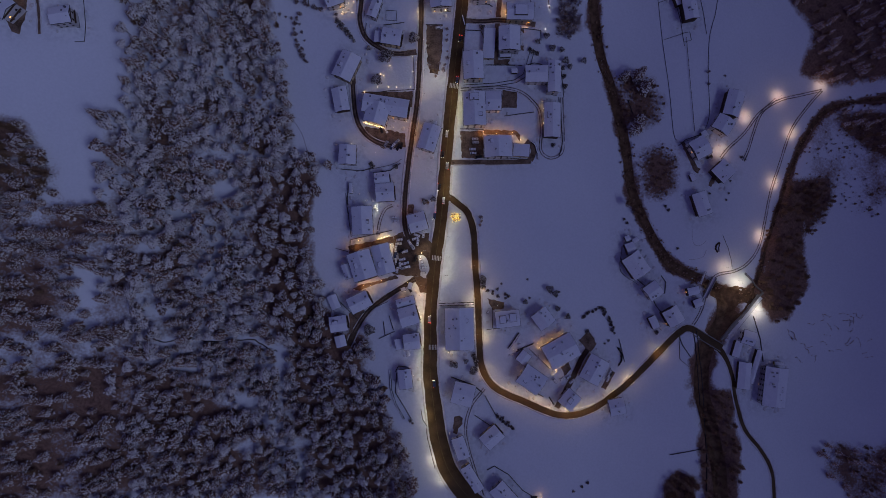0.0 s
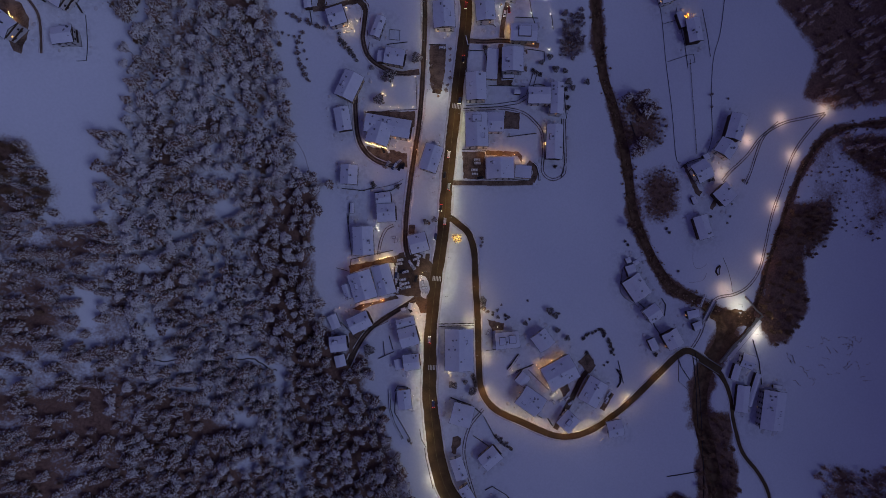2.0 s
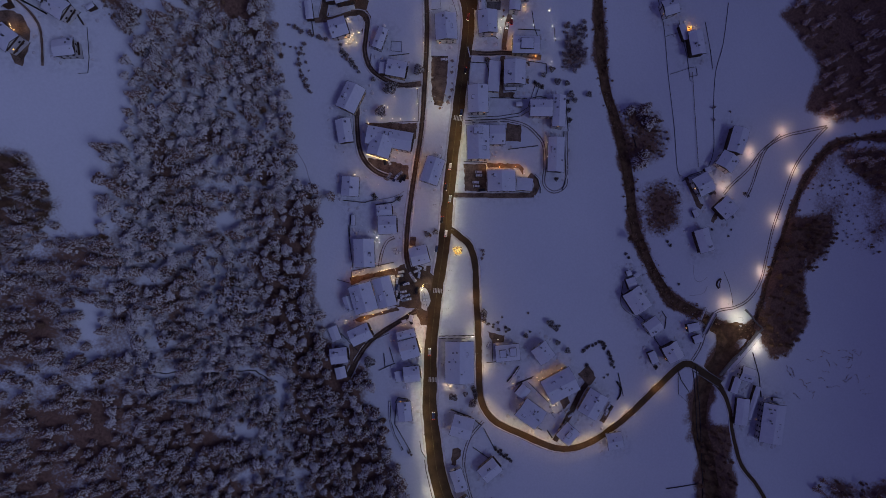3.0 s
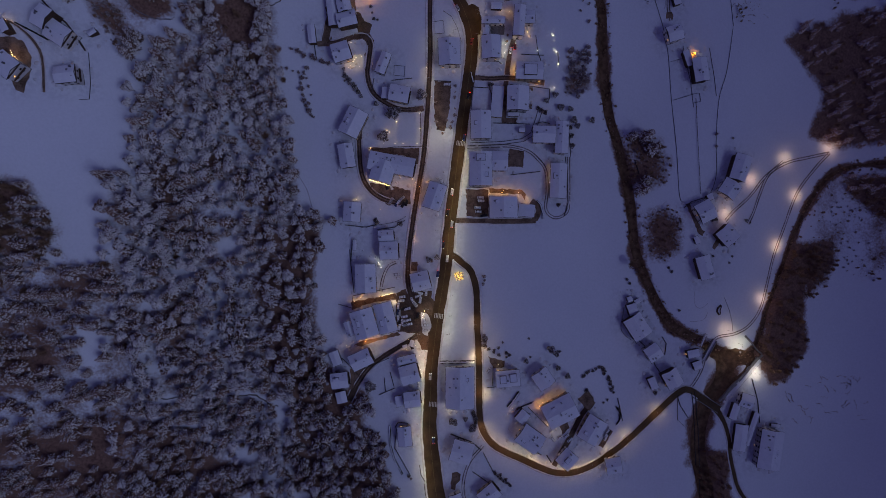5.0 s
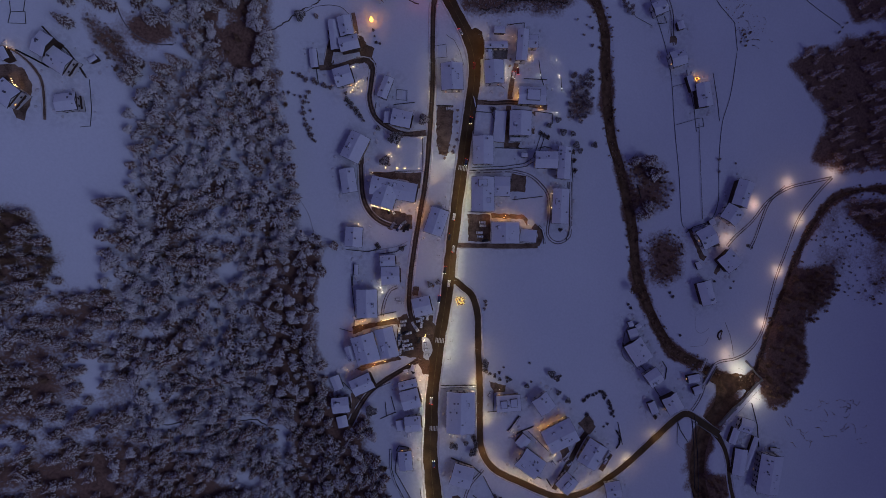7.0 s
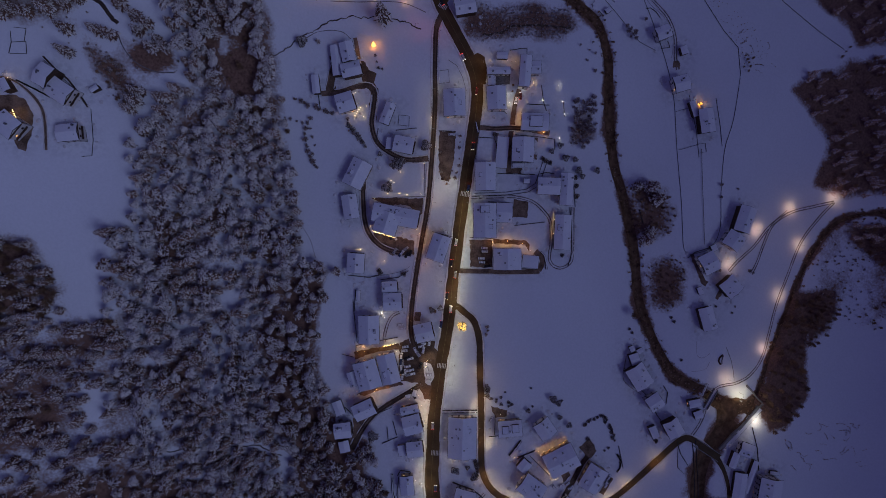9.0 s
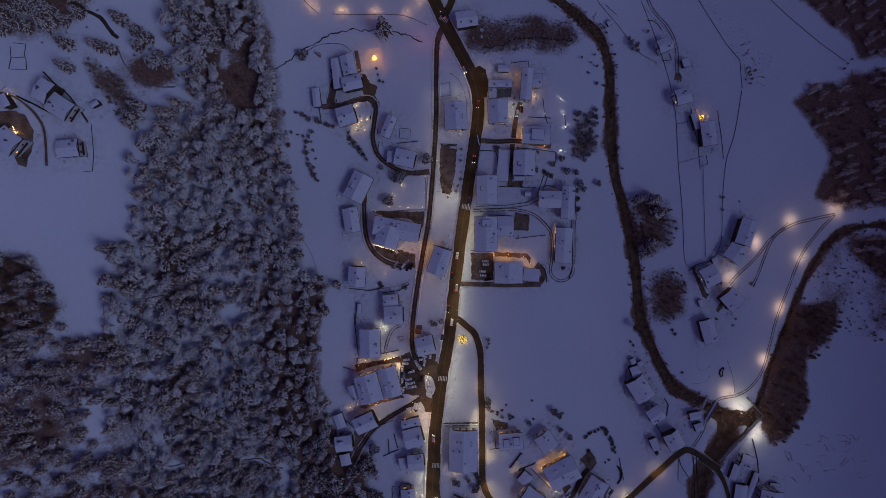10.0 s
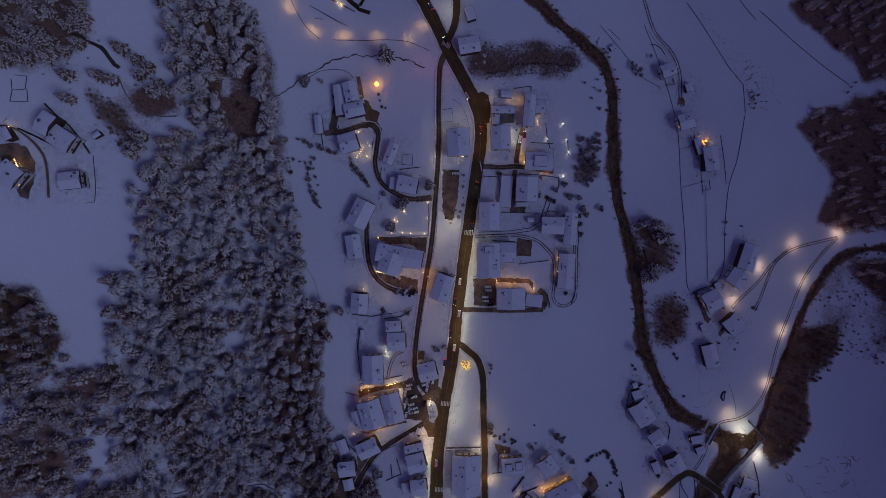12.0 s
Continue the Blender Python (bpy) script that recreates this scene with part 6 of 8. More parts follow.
tree("pale", 1, -88.8, 138.3, 1.6575, 153, "grey leafless bush along the field edge")
tree("pale", 0, -99, 179.1, 1.53, 250, "grey leafless bush along the field edge")
tree("pale", 1, -96.6, 178.3, 1.8275, 347, "grey leafless bush along the field edge")
tree("pale", 0, -94.5, 176.3, 1.7, 84, "grey leafless bush along the field edge")
tree("pale", 1, -102.8, 180.1, 1.5725, 181, "grey leafless bush along the field edge")
tree("pale", 0, -89.6, 176.1, 1.87, 278, "grey leafless bush along the field edge")
tree("pale", 1, -87.5, 174.8, 1.7425, 15, "grey leafless bush along the field edge")
tree("pale", 0, -83.6, 174, 1.615, 112, "grey leafless bush along the field edge")
tree("pale", 1, -80, 172.8, 1.9125, 209, "grey leafless bush along the field edge")
tree("shrub", 0, 20.3, -52.7, 0.97, 0, "grey leafless bush in the village snow")
tree("shrub", 1, 21.1, -55, 1.16, 97, "grey leafless bush in the village snow")
tree("shrub", 0, 21.9, -57.2, 1.08, 194, "grey leafless bush in the village snow")
tree("shrub", 1, 22, -59.5, 1.00, 291, "grey leafless bush in the village snow")
tree("shrub", 0, 21, -62.2, 1.19, 28, "grey leafless bush in the village snow")
tree("shrub", 1, 19.9, -64.5, 1.11, 125, "grey leafless bush in the village snow")
tree("shrub", 0, 80.2, 138.3, 1.03, 222, "grey leafless bush in the village snow")
tree("shrub", 1, 81.2, 133.1, 1.21, 319, "grey leafless bush in the village snow")
tree("shrub", 0, 81.8, 126.4, 1.13, 56, "grey leafless bush in the village snow")
tree("shrub", 0, -69.2, 165.5, 1.03, 112, "grey leafless bush in the village snow")
tree("shrub", 1, -66.9, 163.5, 1.21, 209, "grey leafless bush in the village snow")
tree("shrub", 0, -62.9, 159, 1.13, 306, "grey leafless bush in the village snow")
tree("shrub", 1, -60.6, 156.2, 1.05, 43, "grey leafless bush in the village snow")
tree("shrub", 0, -46.5, 71.7, 0.97, 140, "grey leafless bush in the village snow")
tree("shrub", 1, -47.2, 72.8, 1.16, 237, "grey leafless bush in the village snow")
tree("shrub", 0, -31, 71.1, 1.08, 334, "grey leafless bush in the village snow")
tree("shrub", 1, 73.6, 86.7, 1.00, 71, "grey leafless bush in the village snow")
tree("shrub", 0, 25.7, 163.8, 1.19, 168, "grey leafless bush in the village snow")
tree("shrub", 1, 57.9, 149.7, 1.11, 265, "grey leafless bush in the village snow")
tree("shrub", 0, 60.2, 148.3, 1.03, 2, "grey leafless bush in the village snow")
tree("shrub", 1, 62.5, 147.3, 1.21, 99, "grey leafless bush in the village snow")
tree("bare", 0, 36.1, 196.4, 0.36, 0, "leafless shrub beside the village lane")
tree("bare", 1, 35.8, 192.4, 0.43, 97, "leafless shrub beside the village lane")
tree("bare", 2, -9.9, 47.2, 0.4, 194, "leafless shrub beside the village lane")
tree("bare", 0, -12.9, 49.3, 0.37, 291, "leafless shrub beside the village lane")
tree("bare", 1, 37.5, 175.9, 0.44, 28, "leafless shrub beside the village lane")
tree("bare", 0, -4.9, 130.8, 0.378, 0, "leafless shrub in the lamplight by the road")
tree("bare", 1, -3.2, 134.5, 0.4515, 97, "leafless shrub in the lamplight by the road")
tree("bare", 2, -6.1, 133.7, 0.42, 194, "leafless shrub in the lamplight by the road")
tree("shrub", 0, 29.1, -10.6, 0.63, 0, "small leafless shrub in the snow")
tree("shrub", 1, 32.9, -12.4, 0.75, 97, "small leafless shrub in the snow")
tree("shrub", 0, 35.9, -9.5, 0.70, 194, "small leafless shrub in the snow")
tree("shrub", 1, 41.5, -15.5, 0.65, 291, "small leafless shrub in the snow")
tree("shrub", 0, 43.4, -14, 0.77, 28, "small leafless shrub in the snow")
tree("shrub", 1, 95.5, -27.9, 0.71, 125, "small leafless shrub in the snow")
tree("shrub", 0, 98.3, -25.2, 0.66, 222, "small leafless shrub in the snow")
tree("shrub", 1, 103.4, -23.4, 0.78, 319, "small leafless shrub in the snow")
tree("shrub", 0, 107.4, -22.3, 0.74, 56, "small leafless shrub in the snow")
tree("shrub", 1, 110.2, -25, 0.68, 153, "small leafless shrub in the snow")
tree("shrub", 0, 112.5, -28.8, 0.63, 250, "small leafless shrub in the snow")
tree("shrub", 1, 114.1, -31.9, 0.75, 347, "small leafless shrub in the snow")
tree("shrub", 0, 115.7, -35.7, 0.70, 84, "small leafless shrub in the snow")
tree("shrub", 1, 116.4, -39.5, 0.65, 181, "small leafless shrub in the snow")
tree("shrub", 0, 120.3, -51, 0.77, 278, "small leafless shrub in the snow")
tree("shrub", 1, 121.1, -54.9, 0.71, 15, "small leafless shrub in the snow")
tree("shrub", 0, 35.8, -92.6, 0.66, 112, "small leafless shrub in the snow")
tree("shrub", 1, 39.6, -94.5, 0.78, 209, "small leafless shrub in the snow")
tree("shrub", 0, 43.3, -97.5, 0.74, 306, "small leafless shrub in the snow")
tree("shrub", 1, 45.2, -100.2, 0.68, 43, "small leafless shrub in the snow")
tree("shrub", 0, 87.3, -144.8, 0.63, 140, "small leafless shrub in the snow")
tree("shrub", 1, 93.3, -142.2, 0.75, 237, "small leafless shrub in the snow")
tree("shrub", 0, 97.3, -139.8, 0.70, 334, "small leafless shrub in the snow")
tree("shrub", 1, -20, -97.5, 0.65, 71, "small leafless shrub in the snow")
tree("shrub", 0, -21.5, -95.7, 0.77, 168, "small leafless shrub in the snow")
tree("shrub", 1, -42.9, -78.9, 0.71, 265, "small leafless shrub in the snow")
tree("shrub", 0, -41.4, -84.4, 0.66, 2, "small leafless shrub in the snow")
tree("shrub", 1, 151, 46.6, 0.78, 99, "small leafless shrub in the snow")
tree("shrub", 0, 152.9, 43.9, 0.74, 196, "small leafless shrub in the snow")
tree("shrub", 1, 159.1, 17.8, 0.68, 293, "small leafless shrub in the snow")
tree("shrub", 0, 123.2, 37.8, 0.63, 30, "small leafless shrub in the snow")
tree("shrub", 1, 125.2, 35.2, 0.75, 127, "small leafless shrub in the snow")
tree("pale", 1, -108.2, 168.1, 0.99, 0, "brown roadside shrub in the snow")
tree("pale", 0, -104.9, 167.4, 1.1825, 97, "brown roadside shrub in the snow")
tree("pale", 1, -101.5, 166.3, 1.1, 194, "brown roadside shrub in the snow")
tree("pale", 0, -98, 165.6, 1.0175, 291, "brown roadside shrub in the snow")
tree("pale", 1, -92.8, 162.5, 1.21, 28, "brown roadside shrub in the snow")
tree("pale", 0, -91.6, 157.2, 1.1275, 125, "brown roadside shrub in the snow")
tree("pale", 1, -90.1, 151.9, 1.045, 222, "brown roadside shrub in the snow")
tree("pale", 0, -91.4, 146.4, 1.2375, 319, "brown roadside shrub in the snow")
tree("pale", 1, -92.4, 142.7, 1.155, 56, "brown roadside shrub in the snow")
tree("pale", 0, -89.9, 139.3, 1.0725, 153, "brown roadside shrub in the snow")
tree("pale", 1, -69.1, 162.3, 0.99, 250, "brown roadside shrub in the snow")
tree("pale", 0, -66.1, 160.6, 1.1825, 347, "brown roadside shrub in the snow")
tree("pale", 1, -63.2, 157.1, 1.1, 84, "brown roadside shrub in the snow")
tree("pale", 0, -60.2, 155.5, 1.0175, 181, "brown roadside shrub in the snow")
tree("pale", 1, -85, 173.9, 1.21, 278, "brown roadside shrub in the snow")
tree("pale", 0, -82.5, 173, 1.1275, 15, "brown roadside shrub in the snow")
tree("pale", 1, -80, 172.5, 1.045, 112, "brown roadside shrub in the snow")
tree("pale", 0, 179.9, 137.7, 1.2375, 209, "brown roadside shrub in the snow")
tree("pale", 1, 192, 135.2, 1.155, 306, "brown roadside shrub in the snow")
tree("pale", 0, 180.2, 129.3, 1.0725, 43, "brown roadside shrub in the snow")
tree("pale", 1, 84.4, 216.1, 0.99, 140, "brown roadside shrub in the snow")
tree("pale", 0, 90.6, 209.3, 1.1825, 237, "brown roadside shrub in the snow")
tree("pale", 1, 95.9, 224.7, 1.1, 334, "brown roadside shrub in the snow")



# ---- street lamps and other lights ----
TONES = {"torch": (1.0, 0.50, 0.15), "warm": (1.0, 0.66, 0.30), "pale": (1.0, 0.86, 0.56), "peach": (1.0, 0.64, 0.44), "amber": (1.0, 0.46, 0.12), "red": (1.0, 0.16, 0.10), "white": (1.0, 0.88, 0.66)}


def ball(bm, x, y, z, r, n=6, m=4):
    rings = [[bm.verts.new((x + r * math.sin(math.pi * j / m) * math.cos(6.283 * i / n), y + r * math.sin(math.pi * j / m) * math.sin(6.283 * i / n), z + r * math.cos(math.pi * j / m))) for i in range(n)] for j in range(1, m)]
    top, low = bm.verts.new((x, y, z + r)), bm.verts.new((x, y, z - r))
    for i in range(n):
        k = (i + 1) % n
        bm.faces.new((top, rings[0][i], rings[0][k]))
        for j in range(m - 2):
            bm.faces.new((rings[j][i], rings[j + 1][i], rings[j + 1][k], rings[j][k]))
        bm.faces.new((rings[-1][i], low, rings[-1][k]))


def lamp_meshes():
    bm = bmesh.new()
    tube(bm, (0, 0, -0.6), (0, 0, 6.0), 0.10, 0.06, 8)
    tube(bm, (0, 0, -0.3), (0, 0, 0.35), 0.17, 0.14, 8)
    post = finish("post", bm, METAL)
    bm = bmesh.new()
    tube(bm, (0, 0, 5.9), (0.5, 0, 6.3), 0.05, 0.045, 6)
    tube(bm, (0.5, 0, 6.3), (1.3, 0, 6.4), 0.045, 0.04, 6)
    arm = finish("arm", bm, METAL)
    bm = bmesh.new()
    box(bm, 1.55, 0, 6.42, 0.7, 0.3, 0.14, 0, 0.7)
    head = finish("lamp_head", bm, METAL)
    bm = bmesh.new()
    box(bm, 1.6, 0, 6.33, 0.5, 0.22, 0.05)
    warm = bm.copy()
    return post, arm, head, finish("lens", bm, LIT_PALE), finish("lens", warm, LIT_WARM)


POST, ARM, HEAD, LENS, WARM_LENS = lamp_meshes()


def light(x, y, z, power, tone, size=0.25):
    data = bpy.data.lights.new("lamp_light", "POINT")
    data.energy, data.color, data.shadow_soft_size = power, TONES[tone], size
    ob = new("lamp_light", data)
    ob.location = (x, y, z)
    return ob


def street_lamp(x, y, turn, power, tone="pale", high=1.0):
    z = gz(x, y)
    lamp = tagged(new("street_lamp"), "lit galvanised street lamp with curved arm in snow", "street lamp", "street lamps")
    lamp.matrix_basis = pose(x, y, z, 0, 0, turn) @ Matrix.Scale(high, 4)
    place("post", POST, lamp, Matrix.Identity(4))
    place("arm", ARM, lamp, Matrix.Identity(4))
    place("lens", WARM_LENS if tone in ("warm", "amber", "peach", "torch") else LENS, place("lamp_head", HEAD, lamp, Matrix.Identity(4)), Matrix.Identity(4))
    a = radians(turn)
    light(x + 1.6 * high * math.cos(a), y + 1.6 * high * math.sin(a), z + 6.0 * high, power, tone)
    return lamp


def garden_lamp(x, y, high=1.1, tone="warm", power=45, r=0.22):
    z = gz(x, y)
    ob = tagged(new("garden_lamp"), "small lit garden lamp on a short post in snow", "garden lamp", "garden lamps")
    ob.matrix_basis = pose(x, y, z)
    bm = bmesh.new()
    tube(bm, (0, 0, -0.3), (0, 0, high - 0.1), 0.06, 0.05, 6)
    part("post", bm, METAL, ob)
    bm = bmesh.new()
    ball(bm, 0, 0, high + r - 0.08, r)
    part("globe", bm, LIT_WARM if tone in ("amber", "warm") else LIT_PALE, ob, "glowing glass globe")
    if power:
        light(x, y, z + high + 2 * r + 0.35, power, tone, 0.2)
    return ob


def wall_lamp(x, y, z, tone="warm", power=120, r=0.22):
    """A lamp on a facade, z metres above the ground."""
    ob = tagged(new("wall_lamp"), "lit lantern fixed to a house wall", "wall lamp", "wall lamps")
    ob.matrix_basis = pose(x, y, gz(x, y) + z)
    bm = bmesh.new()
    box(bm, 0, 0, 0.28, 0.3, 0.3, 0.08)
    tube(bm, (0, 0, 0.3), (0, 0, 0.6), 0.03, 0.03, 6)
    part("bracket", bm, METAL, ob)
    bm = bmesh.new()
    ball(bm, 0, 0, 0.05, r)
    part("globe", bm, LIT_WARM if tone in ("amber", "warm") else LIT_PALE, ob, "glowing lantern glass")
    light(x, y, gz(x, y) + z - 0.45, power, tone, 0.2)
    return ob


def light_string(x0, y0, x1, y1, z, n, tone="warm", power=25, every=4):
    """A line of bulbs along an eave or a fence, z above the ground at its ends."""
    ob = tagged(new("light_string"), "string of small warm bulbs hung in a line", "string lights")
    base = gz((x0 + x1) / 2, (y0 + y1) / 2)
    ob.matrix_basis = pose((x0 + x1) / 2, (y0 + y1) / 2, base)
    dx, dy = x1 - x0, y1 - y0
    bm = bmesh.new()
    tube(bm, (-dx / 2, -dy / 2, z + 0.2), (dx / 2, dy / 2, z + 0.2), 0.025, 0.025, 4)
    part("cable", bm, BLACK, ob)
    bm = bmesh.new()
    ball(bm, 0, 0, 0, 0.20)
    bulb = finish("bulb", bm, LIT_WARM)
    for i in range(n):
        t = (i + 0.5) / n - 0.5
        place("bulb", bulb, ob, Matrix.Translation((dx * t, dy * t, z)))
        if power and i % every == every // 2:
            light(x0 + dx * (t + 0.5), y0 + dy * (t + 0.5), base + z - 0.5, power, tone, 0.3)
    return ob


street_lamp(-14.3, -26, 0, 300, "pale", 0.62)
street_lamp(-14.6, -43, 0, 330, "pale", 0.62)
street_lamp(-15.0, -57, 0, 420, "pale", 0.62)
street_lamp(-13.8, -70, 0, 520, "pale", 0.62)
street_lamp(-12.6, -83, 0, 300, "pale", 0.62)
street_lamp(-11.2, -94.2, 0, 760, "pale", 0.62)
street_lamp(-9.4, -108, 0, 300, "pale", 0.62)
street_lamp(-6.9, -121.5, 0, 760, "pale", 0.62)
street_lamp(-2.2, -134, 0, 420, "pale", 0.62)
street_lamp(27.7, -39.3, -90, 430, "warm", 0.55)
street_lamp(27.7, -62.8, -90, 430, "warm", 0.55)
street_lamp(42.7, -76.1, -90, 430, "warm", 0.55)
street_lamp(61.6, -83.1, -90, 430, "warm", 0.55)
street_lamp(82.5, -91.2, -90, 430, "warm", 0.55)
street_lamp(102.3, -87.4, -90, 430, "warm", 0.55)
street_lamp(126, -69.6, -90, 430, "warm", 0.55)
street_lamp(146, -51.9, -90, 430, "warm", 0.55)
street_lamp(33.3, -70, -90, 240, "warm", 0.5)
street_lamp(51.7, -79.5, -90, 240, "warm", 0.5)
street_lamp(71.6, -87.8, -90, 240, "warm", 0.5)
street_lamp(91.9, -90.1, -90, 240, "warm", 0.5)
street_lamp(113.4, -77.8, -90, 240, "warm", 0.5)
street_lamp(19.4, 6.2, 0, 380, "warm", 0.7)
street_lamp(25.4, -9.5, 0, 380, "warm", 0.7)
street_lamp(20.2, -15.4, 0, 380, "warm", 0.7)
street_lamp(267.9, 132.5, 180, 560, "peach", 0.65)
street_lamp(234.6, 123.7, 180, 560, "peach", 0.65)
street_lamp(208.6, 107.9, 180, 560, "peach", 0.65)
street_lamp(244, 98.9, 180, 560, "peach", 0.65)
street_lamp(230.7, 63.4, 180, 560, "peach", 0.65)
street_lamp(220.4, 26.8, 180, 560, "peach", 0.65)
street_lamp(190, 84, 180, 560, "peach", 0.65)
street_lamp(193.1, 4.9, 180, 560, "peach", 0.65)
street_lamp(201.5, -4.1, -90, 1900, "white", 1)
street_lamp(214.6, -24.7, 0, 1500, "white", 0.8)
street_lamp(-4.9, 130.2, 0, 700, "pale", 1)
street_lamp(-13.1, 118.3, 0, 130, "amber", 0.7)
street_lamp(-14.4, 98.7, 0, 130, "amber", 0.7)
street_lamp(-19.3, 77.4, 0, 130, "amber", 0.7)
street_lamp(-22.6, 60.2, 0, 130, "amber", 0.7)
street_lamp(-25.8, 40.7, 0, 130, "amber", 0.7)
street_lamp(9.9, 119.1, 180, 420, "pale", 0.75)
street_lamp(9.5, 109.5, 180, 420, "pale", 0.75)
street_lamp(9, 99.4, 180, 420, "pale", 0.75)
street_lamp(8.6, 90.1, 180, 420, "pale", 0.75)
street_lamp(7.7, 80.8, 180, 420, "pale", 0.75)
street_lamp(6.3, 67, 180, 420, "pale", 0.75)
street_lamp(4.3, 57.2, 180, 420, "pale", 0.75)
street_lamp(5.2, 51.3, 180, 420, "pale", 0.75)
street_lamp(4.5, 24.7, 180, 620, "pale", 1)
street_lamp(4.2, 11.6, 180, 620, "pale", 1)
street_lamp(3, -0.5, 180, 620, "pale", 1)
street_lamp(-11.6, 146.7, 0, 150, "pale", 1)
street_lamp(-12, 133.8, 0, 150, "pale", 1)
street_lamp(-12.8, 15.7, 0, 320, "white", 1)
street_lamp(-17.9, -0.9, 0, 320, "white", 1)
street_lamp(-13, -16.9, 0, 320, "white", 1)
street_lamp(-7.9, 67.3, 0, 160, "warm", 1)
street_lamp(-7, 85.9, 0, 160, "warm", 1)
street_lamp(-23, 88.4, 0, 160, "amber", 0.7)
street_lamp(-21.3, 95.9, 0, 160, "amber", 0.7)
street_lamp(-13.1, -12.1, 0, 220, "amber", 0.6)
street_lamp(-14.8, -6.9, 0, 220, "amber", 0.6)
street_lamp(-2.5, -16.7, 0, 120, "pale", 0.66)
street_lamp(19.3, -19, 0, 120, "pale", 0.66)
street_lamp(21.5, -29.5, 0, 120, "pale", 0.66)
street_lamp(21.8, -39, 0, 120, "pale", 0.66)
street_lamp(-109.6, 262.6, -60, 150, "torch", 0.42)
street_lamp(-107.9, 259.6, -60, 110, "torch", 0.42)
street_lamp(-96.4, 249.6, -50, 130, "torch", 0.42)
street_lamp(-93.6, 247.4, -50, 130, "torch", 0.42)
street_lamp(-78.5, 246.4, 0, 120, "torch", 0.42)
street_lamp(-74.6, 246.6, 0, 120, "torch", 0.42)
street_lamp(-55.4, 248.4, -90, 170, "torch", 0.42)
street_lamp(-35.2, 247.6, -90, 190, "torch", 0.42)
street_lamp(-26.9, 256.2, -60, 200, "torch", 0.42)
street_lamp(16.2, 210, 180, 280, "warm", 1)
street_lamp(16.8, 194.9, 180, 280, "warm", 1)
street_lamp(18.1, 180.5, 180, 280, "warm", 1)
street_lamp(-13.6, 227.2, 0, 160, "red", 1)
street_lamp(-28.2, 230.9, 0, 160, "red", 1)
street_lamp(0.5, 196.8, 0, 200, "pale", 1)
street_lamp(-16, 165.3, 0, 200, "pale", 1)
street_lamp(-16.1, 190.6, 0, 200, "pale", 1)
street_lamp(-15.3, 121.4, 0, 200, "pale", 1)
street_lamp(-8.4, 265.7, 180, 420, "pale", 0.9)
street_lamp(-61.2, 197.8, 0, 70, "pale", 0.7)
street_lamp(-66.1, 207.2, 0, 70, "pale", 0.7)
garden_lamp(-41.1, 131.7, 1.1, "warm", 6)
garden_lamp(-39.3, 130.6, 1.1, "warm", 6)
garden_lamp(-35, 137.4, 1.1, "warm", 6)
garden_lamp(-51.5, 119.9, 1.1, "warm", 6)
garden_lamp(-43.1, 123.2, 1.1, "warm", 6)
garden_lamp(-35.8, 123.4, 1.1, "warm", 6)
garden_lamp(-30.6, 123.2, 1.1, "warm", 6)
garden_lamp(-21.4, 123.6, 1.1, "warm", 6)
garden_lamp(-19.8, 133.5, 1.1, "warm", 6)
garden_lamp(-20.1, 143.4, 1.1, "warm", 6)
garden_lamp(-68, 186.3, 1.1, "warm", 8)
garden_lamp(-65.6, 187.1, 1.1, "warm", 8)
garden_lamp(-58.5, 178.8, 1.1, "warm", 8)
garden_lamp(-59.8, 171.9, 1.1, "warm", 8)
garden_lamp(-59.8, 86.1, 1.1, "warm", 30)
garden_lamp(-44.4, 45.1, 1.1, "white", 90)
garden_lamp(66.4, 197.9, 1.1, "white", 5)
garden_lamp(69.1, 187.8, 1.1, "white", 5)
garden_lamp(70.9, 179.7, 1.1, "white", 5)
garden_lamp(68.3, 163.9, 1.1, "white", 5)
garden_lamp(56.1, 187.7, 1.1, "white", 2)
garden_lamp(-42.9, 42.1, 1.1, "white", 2)
garden_lamp(67.1, 110.5, 1.1, "warm", 45)
garden_lamp(67, 101.1, 1.1, "warm", 45)
wall_lamp(63.9, -47.9, 3, "amber", 70)
wall_lamp(70.6, -60.4, 2.2, "amber", 50)
wall_lamp(66.5, -45.6, 2.2, "amber", 36)
wall_lamp(72.5, -42.8, 2.2, "amber", 36)
wall_lamp(79.5, -39.4, 2.2, "amber", 30)
wall_lamp(75.1, -64.4, 2.5, "warm", 190)
wall_lamp(26.6, 93.9, 2.5, "amber", 144)
wall_lamp(35.2, 93.4, 2.5, "amber", 144)
wall_lamp(36.2, 94.9, 2.5, "amber", 144)
wall_lamp(46, 93.8, 2.5, "amber", 144)
wall_lamp(51.4, 89.5, 2.5, "amber", 126)
wall_lamp(4.1, -50.7, 3, "warm", 189)
wall_lamp(19.2, -18.6, 4, "pale", 135)
wall_lamp(46.5, -49.4, 2.5, "amber", 27)
wall_lamp(62.4, -45.5, 2.5, "amber", 27)
wall_lamp(199.6, -68.1, 3, "amber", 50)
wall_lamp(-34.3, 20.3, 3, "warm", 117)
wall_lamp(-33.1, 17.7, 3, "warm", 117)
wall_lamp(-55.3, 22.3, 3, "amber", 68)
wall_lamp(-59.6, 19.3, 3, "amber", 68)
wall_lamp(-15.5, -24.5, 3, "warm", 108)
wall_lamp(-14.4, -27, 3, "warm", 108)
wall_lamp(-23.6, -4.9, 3, "warm", 108)
wall_lamp(-18.8, -8.6, 3, "warm", 108)
wall_lamp(-47.6, -6.8, 3, "warm", 63)
